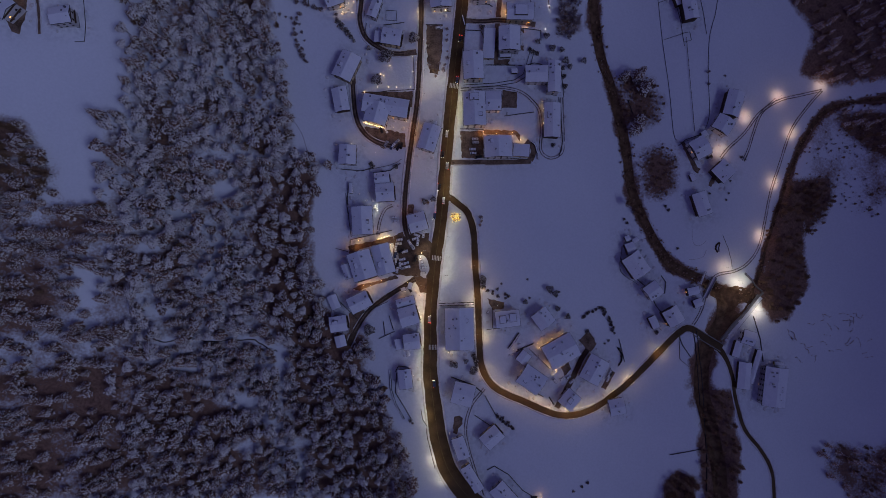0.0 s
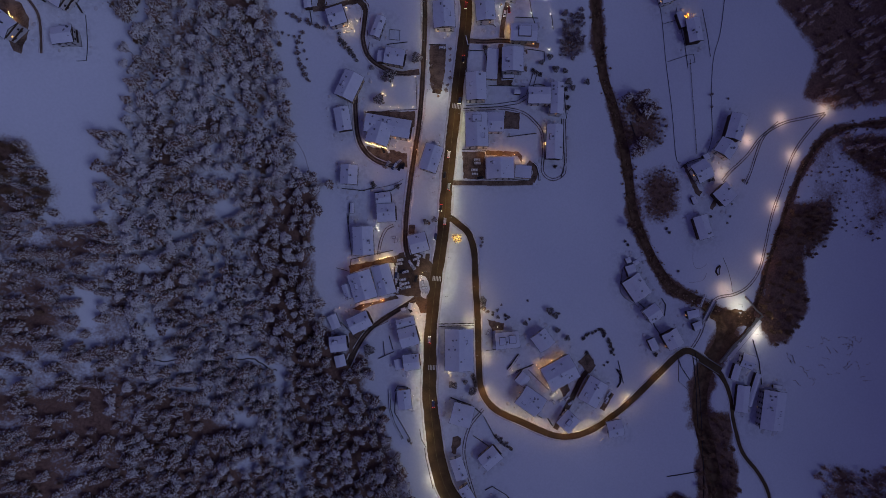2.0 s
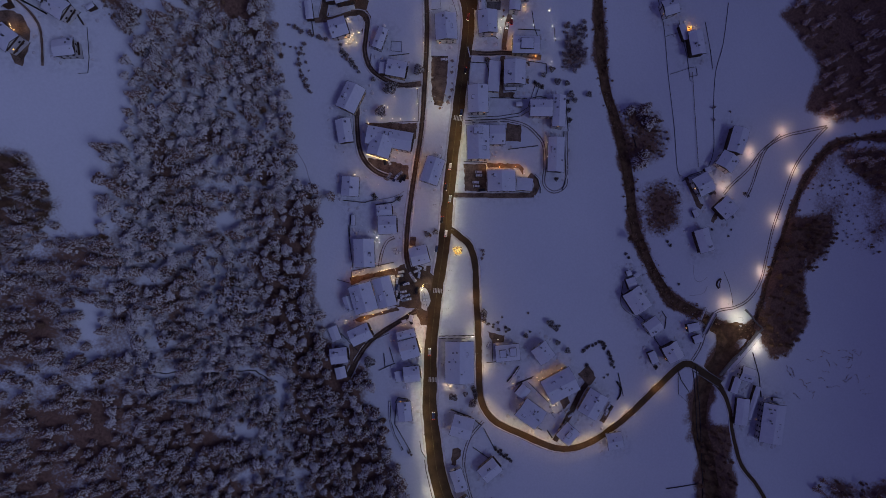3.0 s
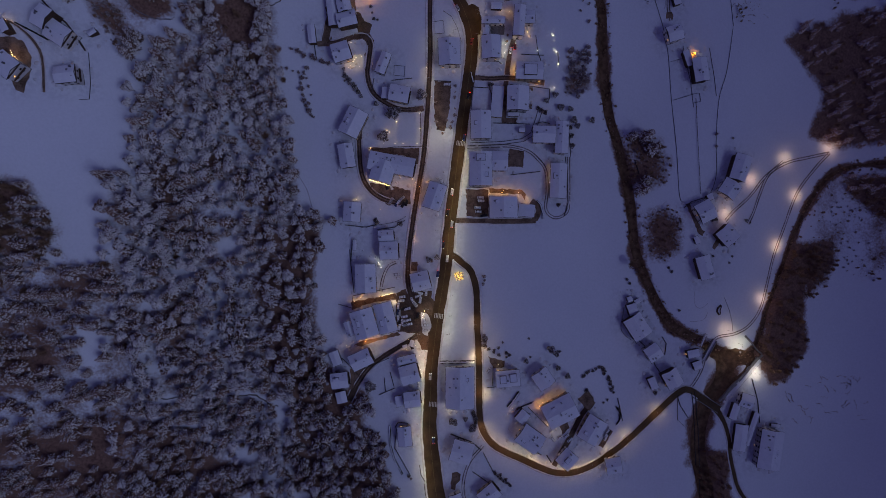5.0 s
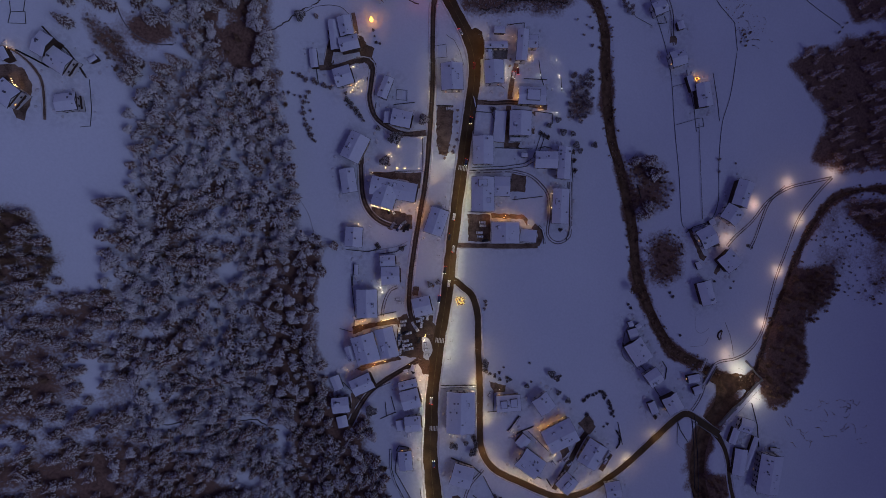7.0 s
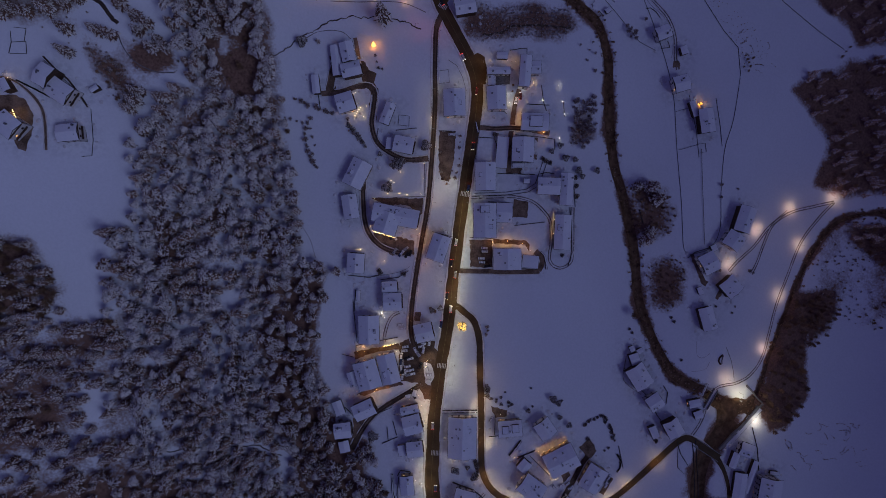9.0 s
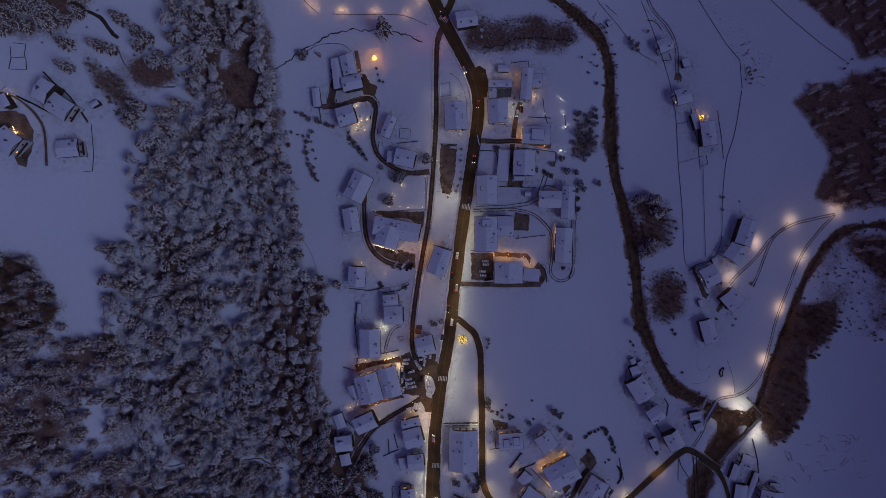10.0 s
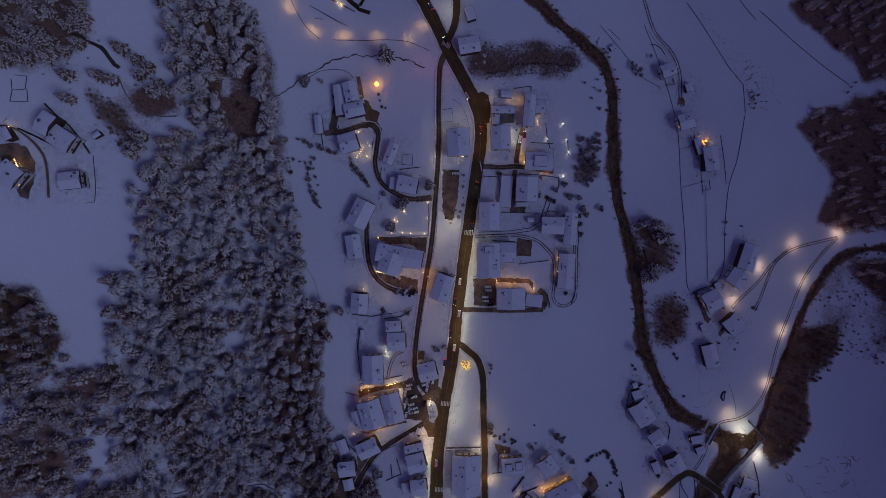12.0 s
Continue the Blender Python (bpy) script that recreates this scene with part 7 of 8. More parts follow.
wall_lamp(-50.1, -12.3, 3, "warm", 63)
wall_lamp(-64.1, -9.3, 2.5, "amber", 27)
wall_lamp(34.7, 190.1, 3.2, "white", 144)
wall_lamp(34.1, 184.6, 3.2, "white", 144)
wall_lamp(41.9, 172.1, 3, "amber", 130)
wall_lamp(42.1, 177.7, 3, "amber", 130)
wall_lamp(49.3, 198.9, 3, "amber", 40)
wall_lamp(31.4, 211.8, 3, "amber", 40)
wall_lamp(-245.7, 174.1, 3, "warm", 54)
wall_lamp(-241.5, 154.5, 3, "warm", 54)
wall_lamp(-19.2, -65.8, 2.5, "red", 22)
wall_lamp(77.2, 96.1, 2.5, "red", 18)
wall_lamp(-12.7, 154.2, 3, "warm", 90)
wall_lamp(-16.2, 172.9, 3, "warm", 90)
wall_lamp(1.6, 174, 3, "warm", 90)
wall_lamp(-43.9, 79.9, 3, "amber", 32)
wall_lamp(-23.7, 100.5, 3, "amber", 32)
wall_lamp(17.8, 112.3, 3, "amber", 27)
wall_lamp(-18.7, 95.7, 3, "amber", 27)
wall_lamp(-21.7, 98.2, 3, "amber", 27)
wall_lamp(64.8, -146.4, 3, "amber", 68)
wall_lamp(36.1, -20.4, 3, "pale", 27)
light_string(-51.6, 98.5, -37.4, 94.7, 7.5, 22, "warm", 16, 5)
wall_lamp(-32.5, 96.2, 3, "amber", 60)
light_string(-66.9, 169.9, -61.4, 178, 2.5, 6, "warm", 40, 3)
light_string(-43.5, 23, -34.7, 25.5, 3.5, 9, "warm", 70, 3)
light_string(75.8, -42.9, 78.8, -40.6, 3, 4, "amber", 30, 2)
light_string(-66.8, 214.4, -64.7, 200.4, 4, 8, "amber", 30, 4)
wall_lamp(-47.2, -14.8, 3, "warm", 40)
light_string(-242.3, 157.1, -239.4, 150.7, 6, 7, "warm", 15, 3)
light_string(-15.1, 9.6, -13.8, 15.2, 2.5, 6, "white", 60, 3)


def lit_tree(x, y, size, bulbs, label, power):
    """A spruce hung all over with golden bulbs."""
    ob = tree("spruce", 5, x, y, size, 20, label)
    crown = SPRUCES[5][0]
    rng = random.Random(5)
    bm = bmesh.new()
    ball(bm, 0, 0, 0, 0.15 / size)
    me = finish("bulb", bm, LIT_GOLD if size > 0.5 else FLAME)
    tips = [p for p in crown[0] if math.hypot(p[0], p[1]) > 0.5]
    for p in rng.sample(tips, bulbs):
        place("bulb", me, ob, Matrix.Translation((p[0] * 1.02, p[1] * 1.02, p[2] + 0.1)))
    z = gz(x, y)
    for k in range(3):
        light(x + 4.2 * math.cos(k * 2.1), y + 4.2 * math.sin(k * 2.1), z + 2.0, power, "pale", 0.5)
    return ob


lit_tree(8.5, 37.8, 0.95, 230, "Christmas spruce hung with golden lights by the road", 40)
lit_tree(163, 190.8, 0.36, 40, "small spruce with golden lights beside the barn", 14)


def torch(x, y):
    """A burning Swedish torch with a high flame."""
    ob = tagged(new("fire_torch"), "burning log torch with tall orange flame in snow", "torch")
    ob.matrix_basis = pose(x, y, gz(x, y)) @ Matrix.Scale(1.5, 4)
    bm = bmesh.new()
    tube(bm, (0, 0, -0.2), (0, 0, 1.2), 0.4, 0.36, 8)
    part("log", bm, BARK, ob)
    for k in range(6):
        bm = bmesh.new()
        a = k * 1.05
        tube(bm, (0.35 * math.cos(a), 0.35 * math.sin(a), 1.1), (0.15 * math.cos(a + 1), 0.5 * math.sin(a + 1), 3.0 + 0.5 * math.sin(k * 2.3)), 0.5, 0.04, 6)
        part("flame_tongue", bm, FLAME, ob, "orange tongue of flame")
    bm = bmesh.new()
    tube(bm, (0, 0, 1.1), (0.1, 0.3, 4.4), 0.85, 0.05, 7)
    part("flame", bm, FLAME, ob, "bright orange flame")
    light(x - 0.9, y - 0.9, gz(x, y) + 3.2, 15, "amber", 0.6)
    return ob


torch(-54.8, 217.5)
light_string(-80.9, 267.1, -77.4, 265.4, 1.2, 4, "white", 14, 2)
wall_lamp(-52.1, -7.0, 2, "amber", 110)
wall_lamp(-46.5, -5.6, 2, "amber", 110)
wall_lamp(-40.2, -3.6, 2, "amber", 110)
wall_lamp(57.1, 166.6, 3, "amber", 108)
wall_lamp(-16.6, -15.2, 3.5, "warm", 160)
wall_lamp(-55.2, 19.4, 3, "amber", 50)
wall_lamp(-24.9, -11.1, 3, "amber", 60)
wall_lamp(37, 211.4, 3, "amber", 50)
wall_lamp(49.3, 198.1, 3, "amber", 50)



# ---- vehicles ----
def car_meshes(paint, long=4.4, tall=1.45):
    k = long / 4.4
    bm = bmesh.new()
    vs = box(bm, 0, 0, 0.62, long, 1.78, 0.56, 0, 0.97)
    bmesh.ops.bevel(bm, geom=bm.edges[:], offset=0.09, segments=2, affect="EDGES")
    box(bm, 0, 0, 0.36, long * 0.94, 1.7, 0.16)
    body = finish("body", bm, paint, True)
    bm = bmesh.new()
    box(bm, -0.25 * k, 0, (tall + 0.86) / 2, 2.45 * k, 1.55, tall - 0.86, 0, 0.80)
    bmesh.ops.bevel(bm, geom=bm.edges[:], offset=0.06, segments=1, affect="EDGES")
    cabin = finish("glazing", bm, GLASS)
    bm = bmesh.new()
    box(bm, -0.25 * k, 0, tall + 0.02, 1.98 * k, 1.28, 0.07, 0, 0.92)
    for px in (-1, 1):
        for py in (-1, 1):
            tube(bm, (-0.25 * k + px * 1.2 * k, py * 0.74, 0.88), (-0.25 * k + px * 0.97 * k, py * 0.62, tall), 0.045, 0.045, 4)
    top = finish("car_roof", bm, paint)
    return body, cabin, top


def wheel_meshes():
    bm = bmesh.new()
    tube(bm, (0, -0.1, 0), (0, 0.1, 0), 0.33, 0.33, 14)
    tyre = finish("tyre", bm, BLACK)
    bm = bmesh.new()
    tube(bm, (0, -0.115, 0), (0, 0.115, 0), 0.2, 0.2, 10)
    return tyre, finish("rim", bm, METAL)


CARS = [car_meshes(p) for p in CAR_PAINTS]
TYRE, RIM = wheel_meshes()
_bm = bmesh.new()
box(_bm, 0, 0, 0, 0.08, 0.38, 0.18)
HEADLIGHT_ON = finish("headlight", _bm, LIT_PALE)
_bm = bmesh.new()
box(_bm, 0, 0, 0, 0.08, 0.38, 0.16)
TAILLIGHT_ON = finish("tail_light", _bm, LIT_RED)
_bm = bmesh.new()
box(_bm, 0, 0, 0, 0.08, 0.38, 0.16)
LIGHT_OFF = finish("lamp_glass", _bm, GLASS)
_bm = bmesh.new()
box(_bm, -0.25, 0, 1.56, 1.9, 1.25, 0.16, 0, 0.85)
box(_bm, 1.45, 0, 0.95, 1.1, 1.5, 0.12, 0, 0.88)
box(_bm, -1.85, 0, 0.95, 0.5, 1.5, 0.12, 0, 0.88)
CAR_SNOW = finish("snow_cover", _bm, ROOF_SNOW)


def car(x, y, angle, paint=0, snowy=False, lit=False, beam=0):
    state = "driving on the wet road with its lights on" if lit else ("parked under fresh snow" if snowy else "parked on the gritted yard")
    ob = tagged(new("car"), f"{CAR_WORDS[paint]} car {state}", "car", "cars")
    ob.matrix_basis = pose(x, y, gz(x, y) + 0.17, 0, 0, angle)
    body, cabin, top = CARS[paint]
    b = place("body", body, ob, Matrix.Identity(4))
    place("glazing", cabin, ob, Matrix.Identity(4))
    place("car_roof", top, ob, Matrix.Identity(4))
    for px in (-1.35, 1.35):
        for py in (-0.8, 0.8):
            w = place("wheel", TYRE, ob, Matrix.Translation((px, py, 0.33)))
            place("rim", RIM, w, Matrix.Identity(4))
    for py in (-0.62, 0.62):
        place("headlight", HEADLIGHT_ON if lit else LIGHT_OFF, b, Matrix.Translation((2.18, py, 0.70)))
        place("tail_light", TAILLIGHT_ON if lit else LIGHT_OFF, b, Matrix.Translation((-2.18, py, 0.74)))
    if snowy:
        tagged(place("snow_cover", CAR_SNOW, ob, Matrix.Identity(4)), "snow lying on the car")
    if beam:
        a = radians(angle)
        data = bpy.data.lights.new("headlight_beam", "SPOT")
        data.energy, data.color, data.spot_size, data.spot_blend, data.shadow_soft_size = beam, (1.0, 0.85, 0.6), radians(60), 0.6, 0.2
        sp = new("headlight_beam", data)
        ex, ey, ez = x + 2.5 * math.cos(a), y + 2.5 * math.sin(a), gz(x, y) + 0.95
        sp.matrix_world = look((ex, ey, ez), (ex + 10 * math.cos(a), ey + 10 * math.sin(a), ez - 0.7))
    return ob


car(2.5, 92.9, 83, 1, lit=True, beam=25)
car(2.8, 71.7, 84, 0, lit=True, beam=25)
car(-2.4, 57.8, 262, 2, lit=True, beam=25)
car(0.4, 48.9, 84, 1, lit=True, beam=25)
car(-5.6, 38.7, 263, 3, lit=True, beam=25)
car(-8.9, -29.2, 88, 0, lit=True, beam=25)
car(12.6, 191.6, 262, 4, lit=True, beam=25)
car(11.4, 156.1, 262, 2, lit=True, beam=25)
car(9.3, 128.7, 262, 3, lit=True, beam=25)
car(-5.8, -71.6, 92, 3, lit=True, beam=25)
car(-0.1, 79.4, 262, 2, lit=True, beam=25)
car(-21.8, 267.9, 118, 3, lit=True, beam=25)
car(-12.1, 247.1, 118, 2, lit=True, beam=25)
car(2.9, 213, 300, 0, lit=True, beam=25)
car(-37.4, 86.1, 60, 0)
car(-32.9, 84.8, 55, 1, snowy=True)
car(-29.5, 83.7, 62, 2)
car(-27.3, 84.9, 75, 2)
car(-40.6, 95.2, -70, 2)
car(-37.6, 95, -60, 0, snowy=True)
car(-28.6, 23.1, 10, 0, snowy=True)
car(-29.3, 20.5, 8, 1)
car(-27.3, 15.7, 30, 2)
car(-31.3, 12.9, 80, 3)
car(-26.8, 10.1, 12, 0, snowy=True)
car(-26.7, 7.1, 10, 1, snowy=True)
car(-25.9, 4.5, 14, 0)
car(-30.1, 7, 80, 2)
car(-20.3, 18.5, -55, 0)
car(-13.7, 8.2, -80, 0, snowy=True)
car(-12.8, 4.8, 5, 0, snowy=True)
car(-12.4, 1.4, 5, 1)
car(21.3, 89.8, 0, 0, snowy=True)
car(21.7, 87.6, 0, 1, snowy=True)
car(19.6, 83, 0, 0, snowy=True)
car(20.1, 80.4, 0, 2, snowy=True)
car(23.5, 77.9, 10, 2)
car(31, 78.2, 15, 3)
car(113.4, -65.2, 60, 1, snowy=True)
car(111.8, -68.2, 60, 0, snowy=True)
car(29.9, -24.4, 60, 0, snowy=True)
car(-21.9, -9.4, -60, 2)
car(83.7, -68.6, 35, 0, snowy=True)
car(86.4, -71.3, 35, 1, snowy=True)
car(60.3, -147.3, 0, 2)
car(41.4, 189.6, 92, 4, lit=True, beam=40)
car(38.5, 186.9, 262, 1, lit=True, beam=40)
car(-31.1, 17.1, 85, 0, snowy=True)
car(-25.1, 15.3, 15, 1, snowy=True)
car(-30, 3.2, 80, 0, snowy=True)
car(-21.9, 21, -60, 1, snowy=True)
car(-18.2, 23.8, 20, 0, snowy=True)
car(-16.7, 21.2, 80, 1, snowy=True)
car(-32.7, 37.6, 5, 0, snowy=True)
car(-31.2, 35.4, 5, 1, snowy=True)



# ---- garden walls, hedges, fences and clutter ----
def low_wall(pts, width=0.55, high=0.9, mat=STONE, cap=None, name="garden_wall", label="low dark stone garden wall in snow", category="wall", seed=1, step=1.6):
    """A wall or hedge along a line, with an uneven top."""
    rng = np.random.default_rng(seed)
    if len(pts) > 6:
        line = smooth_line(pts, step)
    else:
        line = np.concatenate([np.linspace(a, b, max(2, int(math.dist(a, b) / step)), endpoint=False) for a, b in zip(pts[:-1], pts[1:])] + [np.array(pts[-1:])])
    tang = np.gradient(line, axis=0)
    tang /= np.linalg.norm(tang, axis=1)[:, None] + 1e-9
    nrm = np.stack([-tang[:, 1], tang[:, 0]], 1)
    n = len(line)
    prof = ((-0.5, -0.4), (-0.46, 0.7), (-0.25, 1.0), (0.25, 1.0), (0.46, 0.7), (0.5, -0.4))
    z = ground(line[:, 0], line[:, 1])
    rings = []
    for k, (o, t) in enumerate(prof):
        w = width * (o + rng.normal(0, 0.06, n))
        rings.append(np.stack([line[:, 0] + nrm[:, 0] * w, line[:, 1] + nrm[:, 1] * w, z + high * (t + (rng.normal(0, 0.08, n) if t > 0 else 0))], 1))
    verts = np.stack(rings, 1).reshape(-1, 3)
    c = len(prof)
    tris = []
    for k in range(c):
        i = np.arange(n - 1) * c
        a, b = i + k, i + (k + 1) % c
        tris += [np.stack([a, a + c, b + c], 1), np.stack([a, b + c, b], 1)]
    index = [np.full(2 * (n - 1), 1 if k == 2 else 0) for k in range(c)]
    for e in (0, (n - 1) * c):
        fan = [(e, e + k, e + k + 1) for k in range(1, c - 1)]
        tris.append(np.array(fan if e else [(a, d, b) for a, b, d in fan]))
        index.append(np.zeros(len(fan)))
    return tagged(new(name, array_mesh(name, verts, np.concatenate(tris)[:, ::-1], [mat, cap or mat], np.concatenate(index))), label, category)


def fence(pts, spacing=3.0, high=1.1):
    """Posts and two rails along a line."""
    line = smooth_line(pts, spacing) if len(pts) > 2 else np.linspace(pts[0], pts[1], max(2, int(math.dist(*pts) / spacing)))
    x0, y0 = line[0]
    ob = tagged(new("fence"), "weathered dark timber fence standing in snow", "fence")
    ob.matrix_basis = pose(x0, y0, gz(x0, y0))
    bm = bmesh.new()
    box(bm, 0, 0, high / 2 - 0.2, 0.16, 0.16, high + 0.4)
    post_me = finish("fence_post", bm, TIMBER)
    zs = ground(line[:, 0], line[:, 1]) - gz(x0, y0)
    for (px, py), z in zip(line, zs):
        place("fence_post", post_me, ob, Matrix.Translation((px - x0, py - y0, z)))
    for (qx, qy), zq, (px, py), z in zip(line[:-1], zs[:-1], line[1:], zs[1:]):
        for r in (0.45, 0.95):
            bm = bmesh.new()
            tube(bm, (qx - x0, qy - y0, zq + r), (px - x0, py - y0, z + r), 0.075, 0.075, 4)
            part("rail", bm, TIMBER, ob)
    return ob


low_wall([(88.8, 263.3), (104.4, 248.2), (120.9, 230.9), (131.9, 225.8)], 0.17, 0.5, seed=1)
low_wall([(119.1, 265.8), (127.7, 247.9), (138.6, 220.4), (145.6, 194.5), (149.5, 160.8), (153.8, 126.7), (156.6, 96.2), (159.5, 90.5)], 0.17, 0.5, seed=2)
low_wall([(189.4, 209), (186.1, 180.8), (181.5, 161.8), (180.4, 135.2), (180.8, 108.5), (174.6, 94.8), (160.7, 89.4)], 0.17, 0.5, seed=3)
low_wall([(147.3, 185.6), (157.8, 188.8)], 0.17, 0.5, seed=4)
low_wall([(150.7, 160.1), (163.8, 164.2)], 0.17, 0.5, seed=5)
low_wall([(146.2, 281.2), (156.1, 268.7), (166.3, 254.3), (176.7, 240), (187.1, 229.4), (189.7, 210.9)], 0.17, 0.5, seed=6)
low_wall([(195.6, 277.8), (220.2, 261.8), (248, 245.6), (267.1, 235.6)], 0.17, 0.5, seed=7)
low_wall([(155.8, 196.6), (157.9, 186.6), (161.8, 172.4), (164.3, 155.5)], 0.17, 0.5, seed=8)
low_wall([(173.5, 195.3), (177.4, 176.7), (179.5, 163.6)], 0.17, 0.5, seed=9)
low_wall([(179.3, 285.8), (185.6, 278.9), (192.9, 272.2)], 0.17, 0.5, seed=10)
low_wall([(162.3, 164.2), (167.9, 165.1), (169, 159.5), (163.8, 158.2)], 0.17, 0.5, seed=11)
low_wall([(-209, 161.9), (-207.8, 144.5), (-208.3, 135.5), (-213, 134.6)], 0.17, 0.5, seed=12)
low_wall([(-230.9, 186.4), (-224.6, 179.3), (-219.4, 175.1), (-214.3, 165.6)], 0.17, 0.5, seed=13)
low_wall([(-245.7, 199.9), (-245.3, 194), (-239.6, 195.2), (-238.8, 202.3), (-244.4, 202.2)], 0.17, 0.5, seed=14)
low_wall([(-246.4, 187.8), (-245.3, 194), (-238.9, 195.3), (-238.5, 188.7), (-245.9, 187.9)], 0.17, 0.5, seed=15)
low_wall([(-96, 262.8), (-79.4, 254.8), (-74.2, 253.2)], 0.17, 0.5, seed=16)
low_wall([(-37.4, 174.2), (-30.5, 173.8), (-30.7, 167.3), (-37.6, 167.7), (-37.4, 174.2)], 0.17, 0.5, seed=17)
low_wall([(-13.6, 203.3), (-6.3, 204.7), (-5.3, 196.5), (-12.6, 195.5)], 0.17, 0.5, seed=18)
low_wall([(-6.5, 210.8), (-0.9, 207.5), (3, 200.5), (5.9, 191.6)], 0.17, 0.5, seed=19)
low_wall([(13.9, 162.1), (13.5, 147.7)], 0.45, 0.8, seed=31)
low_wall([(13.1, 162.1), (25.1, 161.9), (26.7, 158.2), (26.9, 148.2)], 0.45, 0.8, seed=32)
low_wall([(28.3, 139), (52.7, 139.2)], 0.45, 0.8, seed=33)
low_wall([(-62.1, 59.8), (-62.8, 43.5), (-62, 39.8)], 0.45, 0.8, seed=34)
low_wall([(-46.1, 66.9), (-34.7, 68.7), (-28.1, 73.4)], 0.45, 0.8, seed=35)
low_wall([(-67, 69.2), (-53.1, 68.2), (-45.8, 70.6)], 0.45, 0.8, seed=36)
low_wall([(-61.1, 17.5), (-60.9, 23), (-33.6, 29.3)], 0.45, 0.8, seed=37)
low_wall([(77.6, 118.8), (80.4, 88.9), (78, 79.4)], 0.45, 0.8, seed=38)
low_wall([(40.7, 105.3), (60.6, 108.3)], 0.45, 0.8, seed=39)
low_wall([(-13.3, 99.5), (-0.2, 96.5)], 0.45, 0.8, seed=40)
low_wall([(-42.1, -41.9), (-35.5, -38.8), (-31.8, -37.2)], 0.45, 0.8, seed=41)
low_wall([(-39.1, -30.6), (-38.1, -39.6)], 0.45, 0.8, seed=42)
low_wall([(-35.4, -26.8), (-32.6, -36.1)], 0.45, 0.8, seed=43)
low_wall([(-90.3, 193.7), (-87.4, 175.8)], 0.45, 0.8, seed=44)
low_wall([(-11.4, 165.1), (-0.3, 165.2)], 0.45, 0.8, seed=45)
low_wall([(45.7, 185), (60.8, 185)], 0.45, 0.8, seed=46)
low_wall([(160, 87.6), (164.7, 91.6), (174.1, 94.9)], 0.45, 0.8, seed=47)
low_wall([(126, 119.3), (129.4, 109.9)], 0.45, 0.8, seed=48)
low_wall([(22.6, 120.3), (37.6, 120.1), (40.2, 117.9)], 0.45, 0.8, seed=49)
low_wall([(-31.2, -63.5), (-29.3, -59.8), (-23, -60.6), (-20.8, -66.2)], 0.45, 0.8, seed=61)
low_wall([(-30.4, -64.3), (-31.2, -77.3), (-25.6, -86.6), (-20.8, -94.8)], 0.45, 0.8, seed=62)
low_wall([(-14.5, -88.5), (-13.4, -94.9), (-10.4, -99.7)], 0.45, 0.8, seed=63)
low_wall([(-11.2, -100.8), (-10, -108.3), (-5.2, -127.5)], 0.45, 0.8, seed=64)
low_wall([(29.1, -128.8), (34, -126.3), (43.4, -132), (52.8, -142.6), (60.3, -147.3)], 0.45, 0.8, seed=65)
low_wall([(65.5, -48.3), (72, -59.6), (75.9, -63.5)], 0.45, 0.8, seed=66)
low_wall([(49.1, -49.9), (60.5, -45.2)], 0.45, 0.8, seed=67)
low_wall([(138.8, -9), (132.3, -3.2), (120.7, 11)], 0.45, 0.8, seed=68)
low_wall([(139.2, -8.2), (144.5, -20.5), (150.2, -28.1)], 0.45, 0.8, seed=69)
low_wall([(148.2, -0.5), (151.2, -5.1), (150.5, -12.8)], 0.45, 0.8, seed=70)
low_wall([(159.6, -39.6), (162.2, -47.3), (167.9, -55.7)], 0.45, 0.8, seed=71)
low_wall([(171.8, -37.7), (176.7, -62.5), (178.4, -89.2), (179.1, -119.8), (178.3, -146.5)], 0.45, 0.8, seed=72)
low_wall([(169.5, -37.7), (174, -62.5), (175.6, -89.2)], 0.45, 0.8, seed=73)
low_wall([(119.5, -43.5), (123.3, -58.9)], 0.45, 0.8, seed=74)
low_wall([(-1.5, -19.1), (20.2, -18.4)], 0.45, 0.8, seed=75)
low_wall([(27.7, -79.7), (35.9, -94.7)], 0.45, 0.8, seed=76)
low_wall([(20.9, -92.7), (32.2, -100.3)], 0.45, 0.8, seed=77)
low_wall([(10.4, -72.8), (20.2, -76.6)], 0.45, 0.8, seed=78)
low_wall([(212.9, -28.4), (218.1, -44), (220.2, -59.6)], 0.45, 0.8, seed=79)
low_wall([(153.7, -121.9), (174.5, -117.9)], 0.45, 0.8, seed=80)
low_wall([(58.4, 149.9), (56, 141.6), (53.3, 133.3), (47.4, 129.3), (34.3, 127), (13.5, 125.5)], 0.35, 0.6, seed=111)
low_wall([(61.1, 149.3), (58.4, 140.2), (54.9, 131.5), (48.6, 127.5), (34.4, 125.1), (13.5, 123.7)], 0.35, 0.6, seed=112)
low_wall([(-50.7, 118.8), (-36.1, 121.2), (-19.5, 122.2), (-16.9, 121.5)], 0.35, 0.6, seed=113)
low_wall([(-19.7, 143.8), (-18.7, 121.8)], 0.35, 0.6, seed=114)
low_wall([(13.1, 162.1), (13.6, 147.3)], 0.35, 0.6, seed=115)
low_wall([(78.8, 141.4), (81.2, 119)], 0.35, 0.6, seed=116)
low_wall([(-34.9, -62.4), (-34.1, -75.4), (-31.2, -84.7), (-25.6, -94.7)], 1.2, 1.3, seed=91, mat=HEDGE, cap=ROOF_SNOW, name="hedge", label="dark clipped hedge rising from the snow", category="hedge")
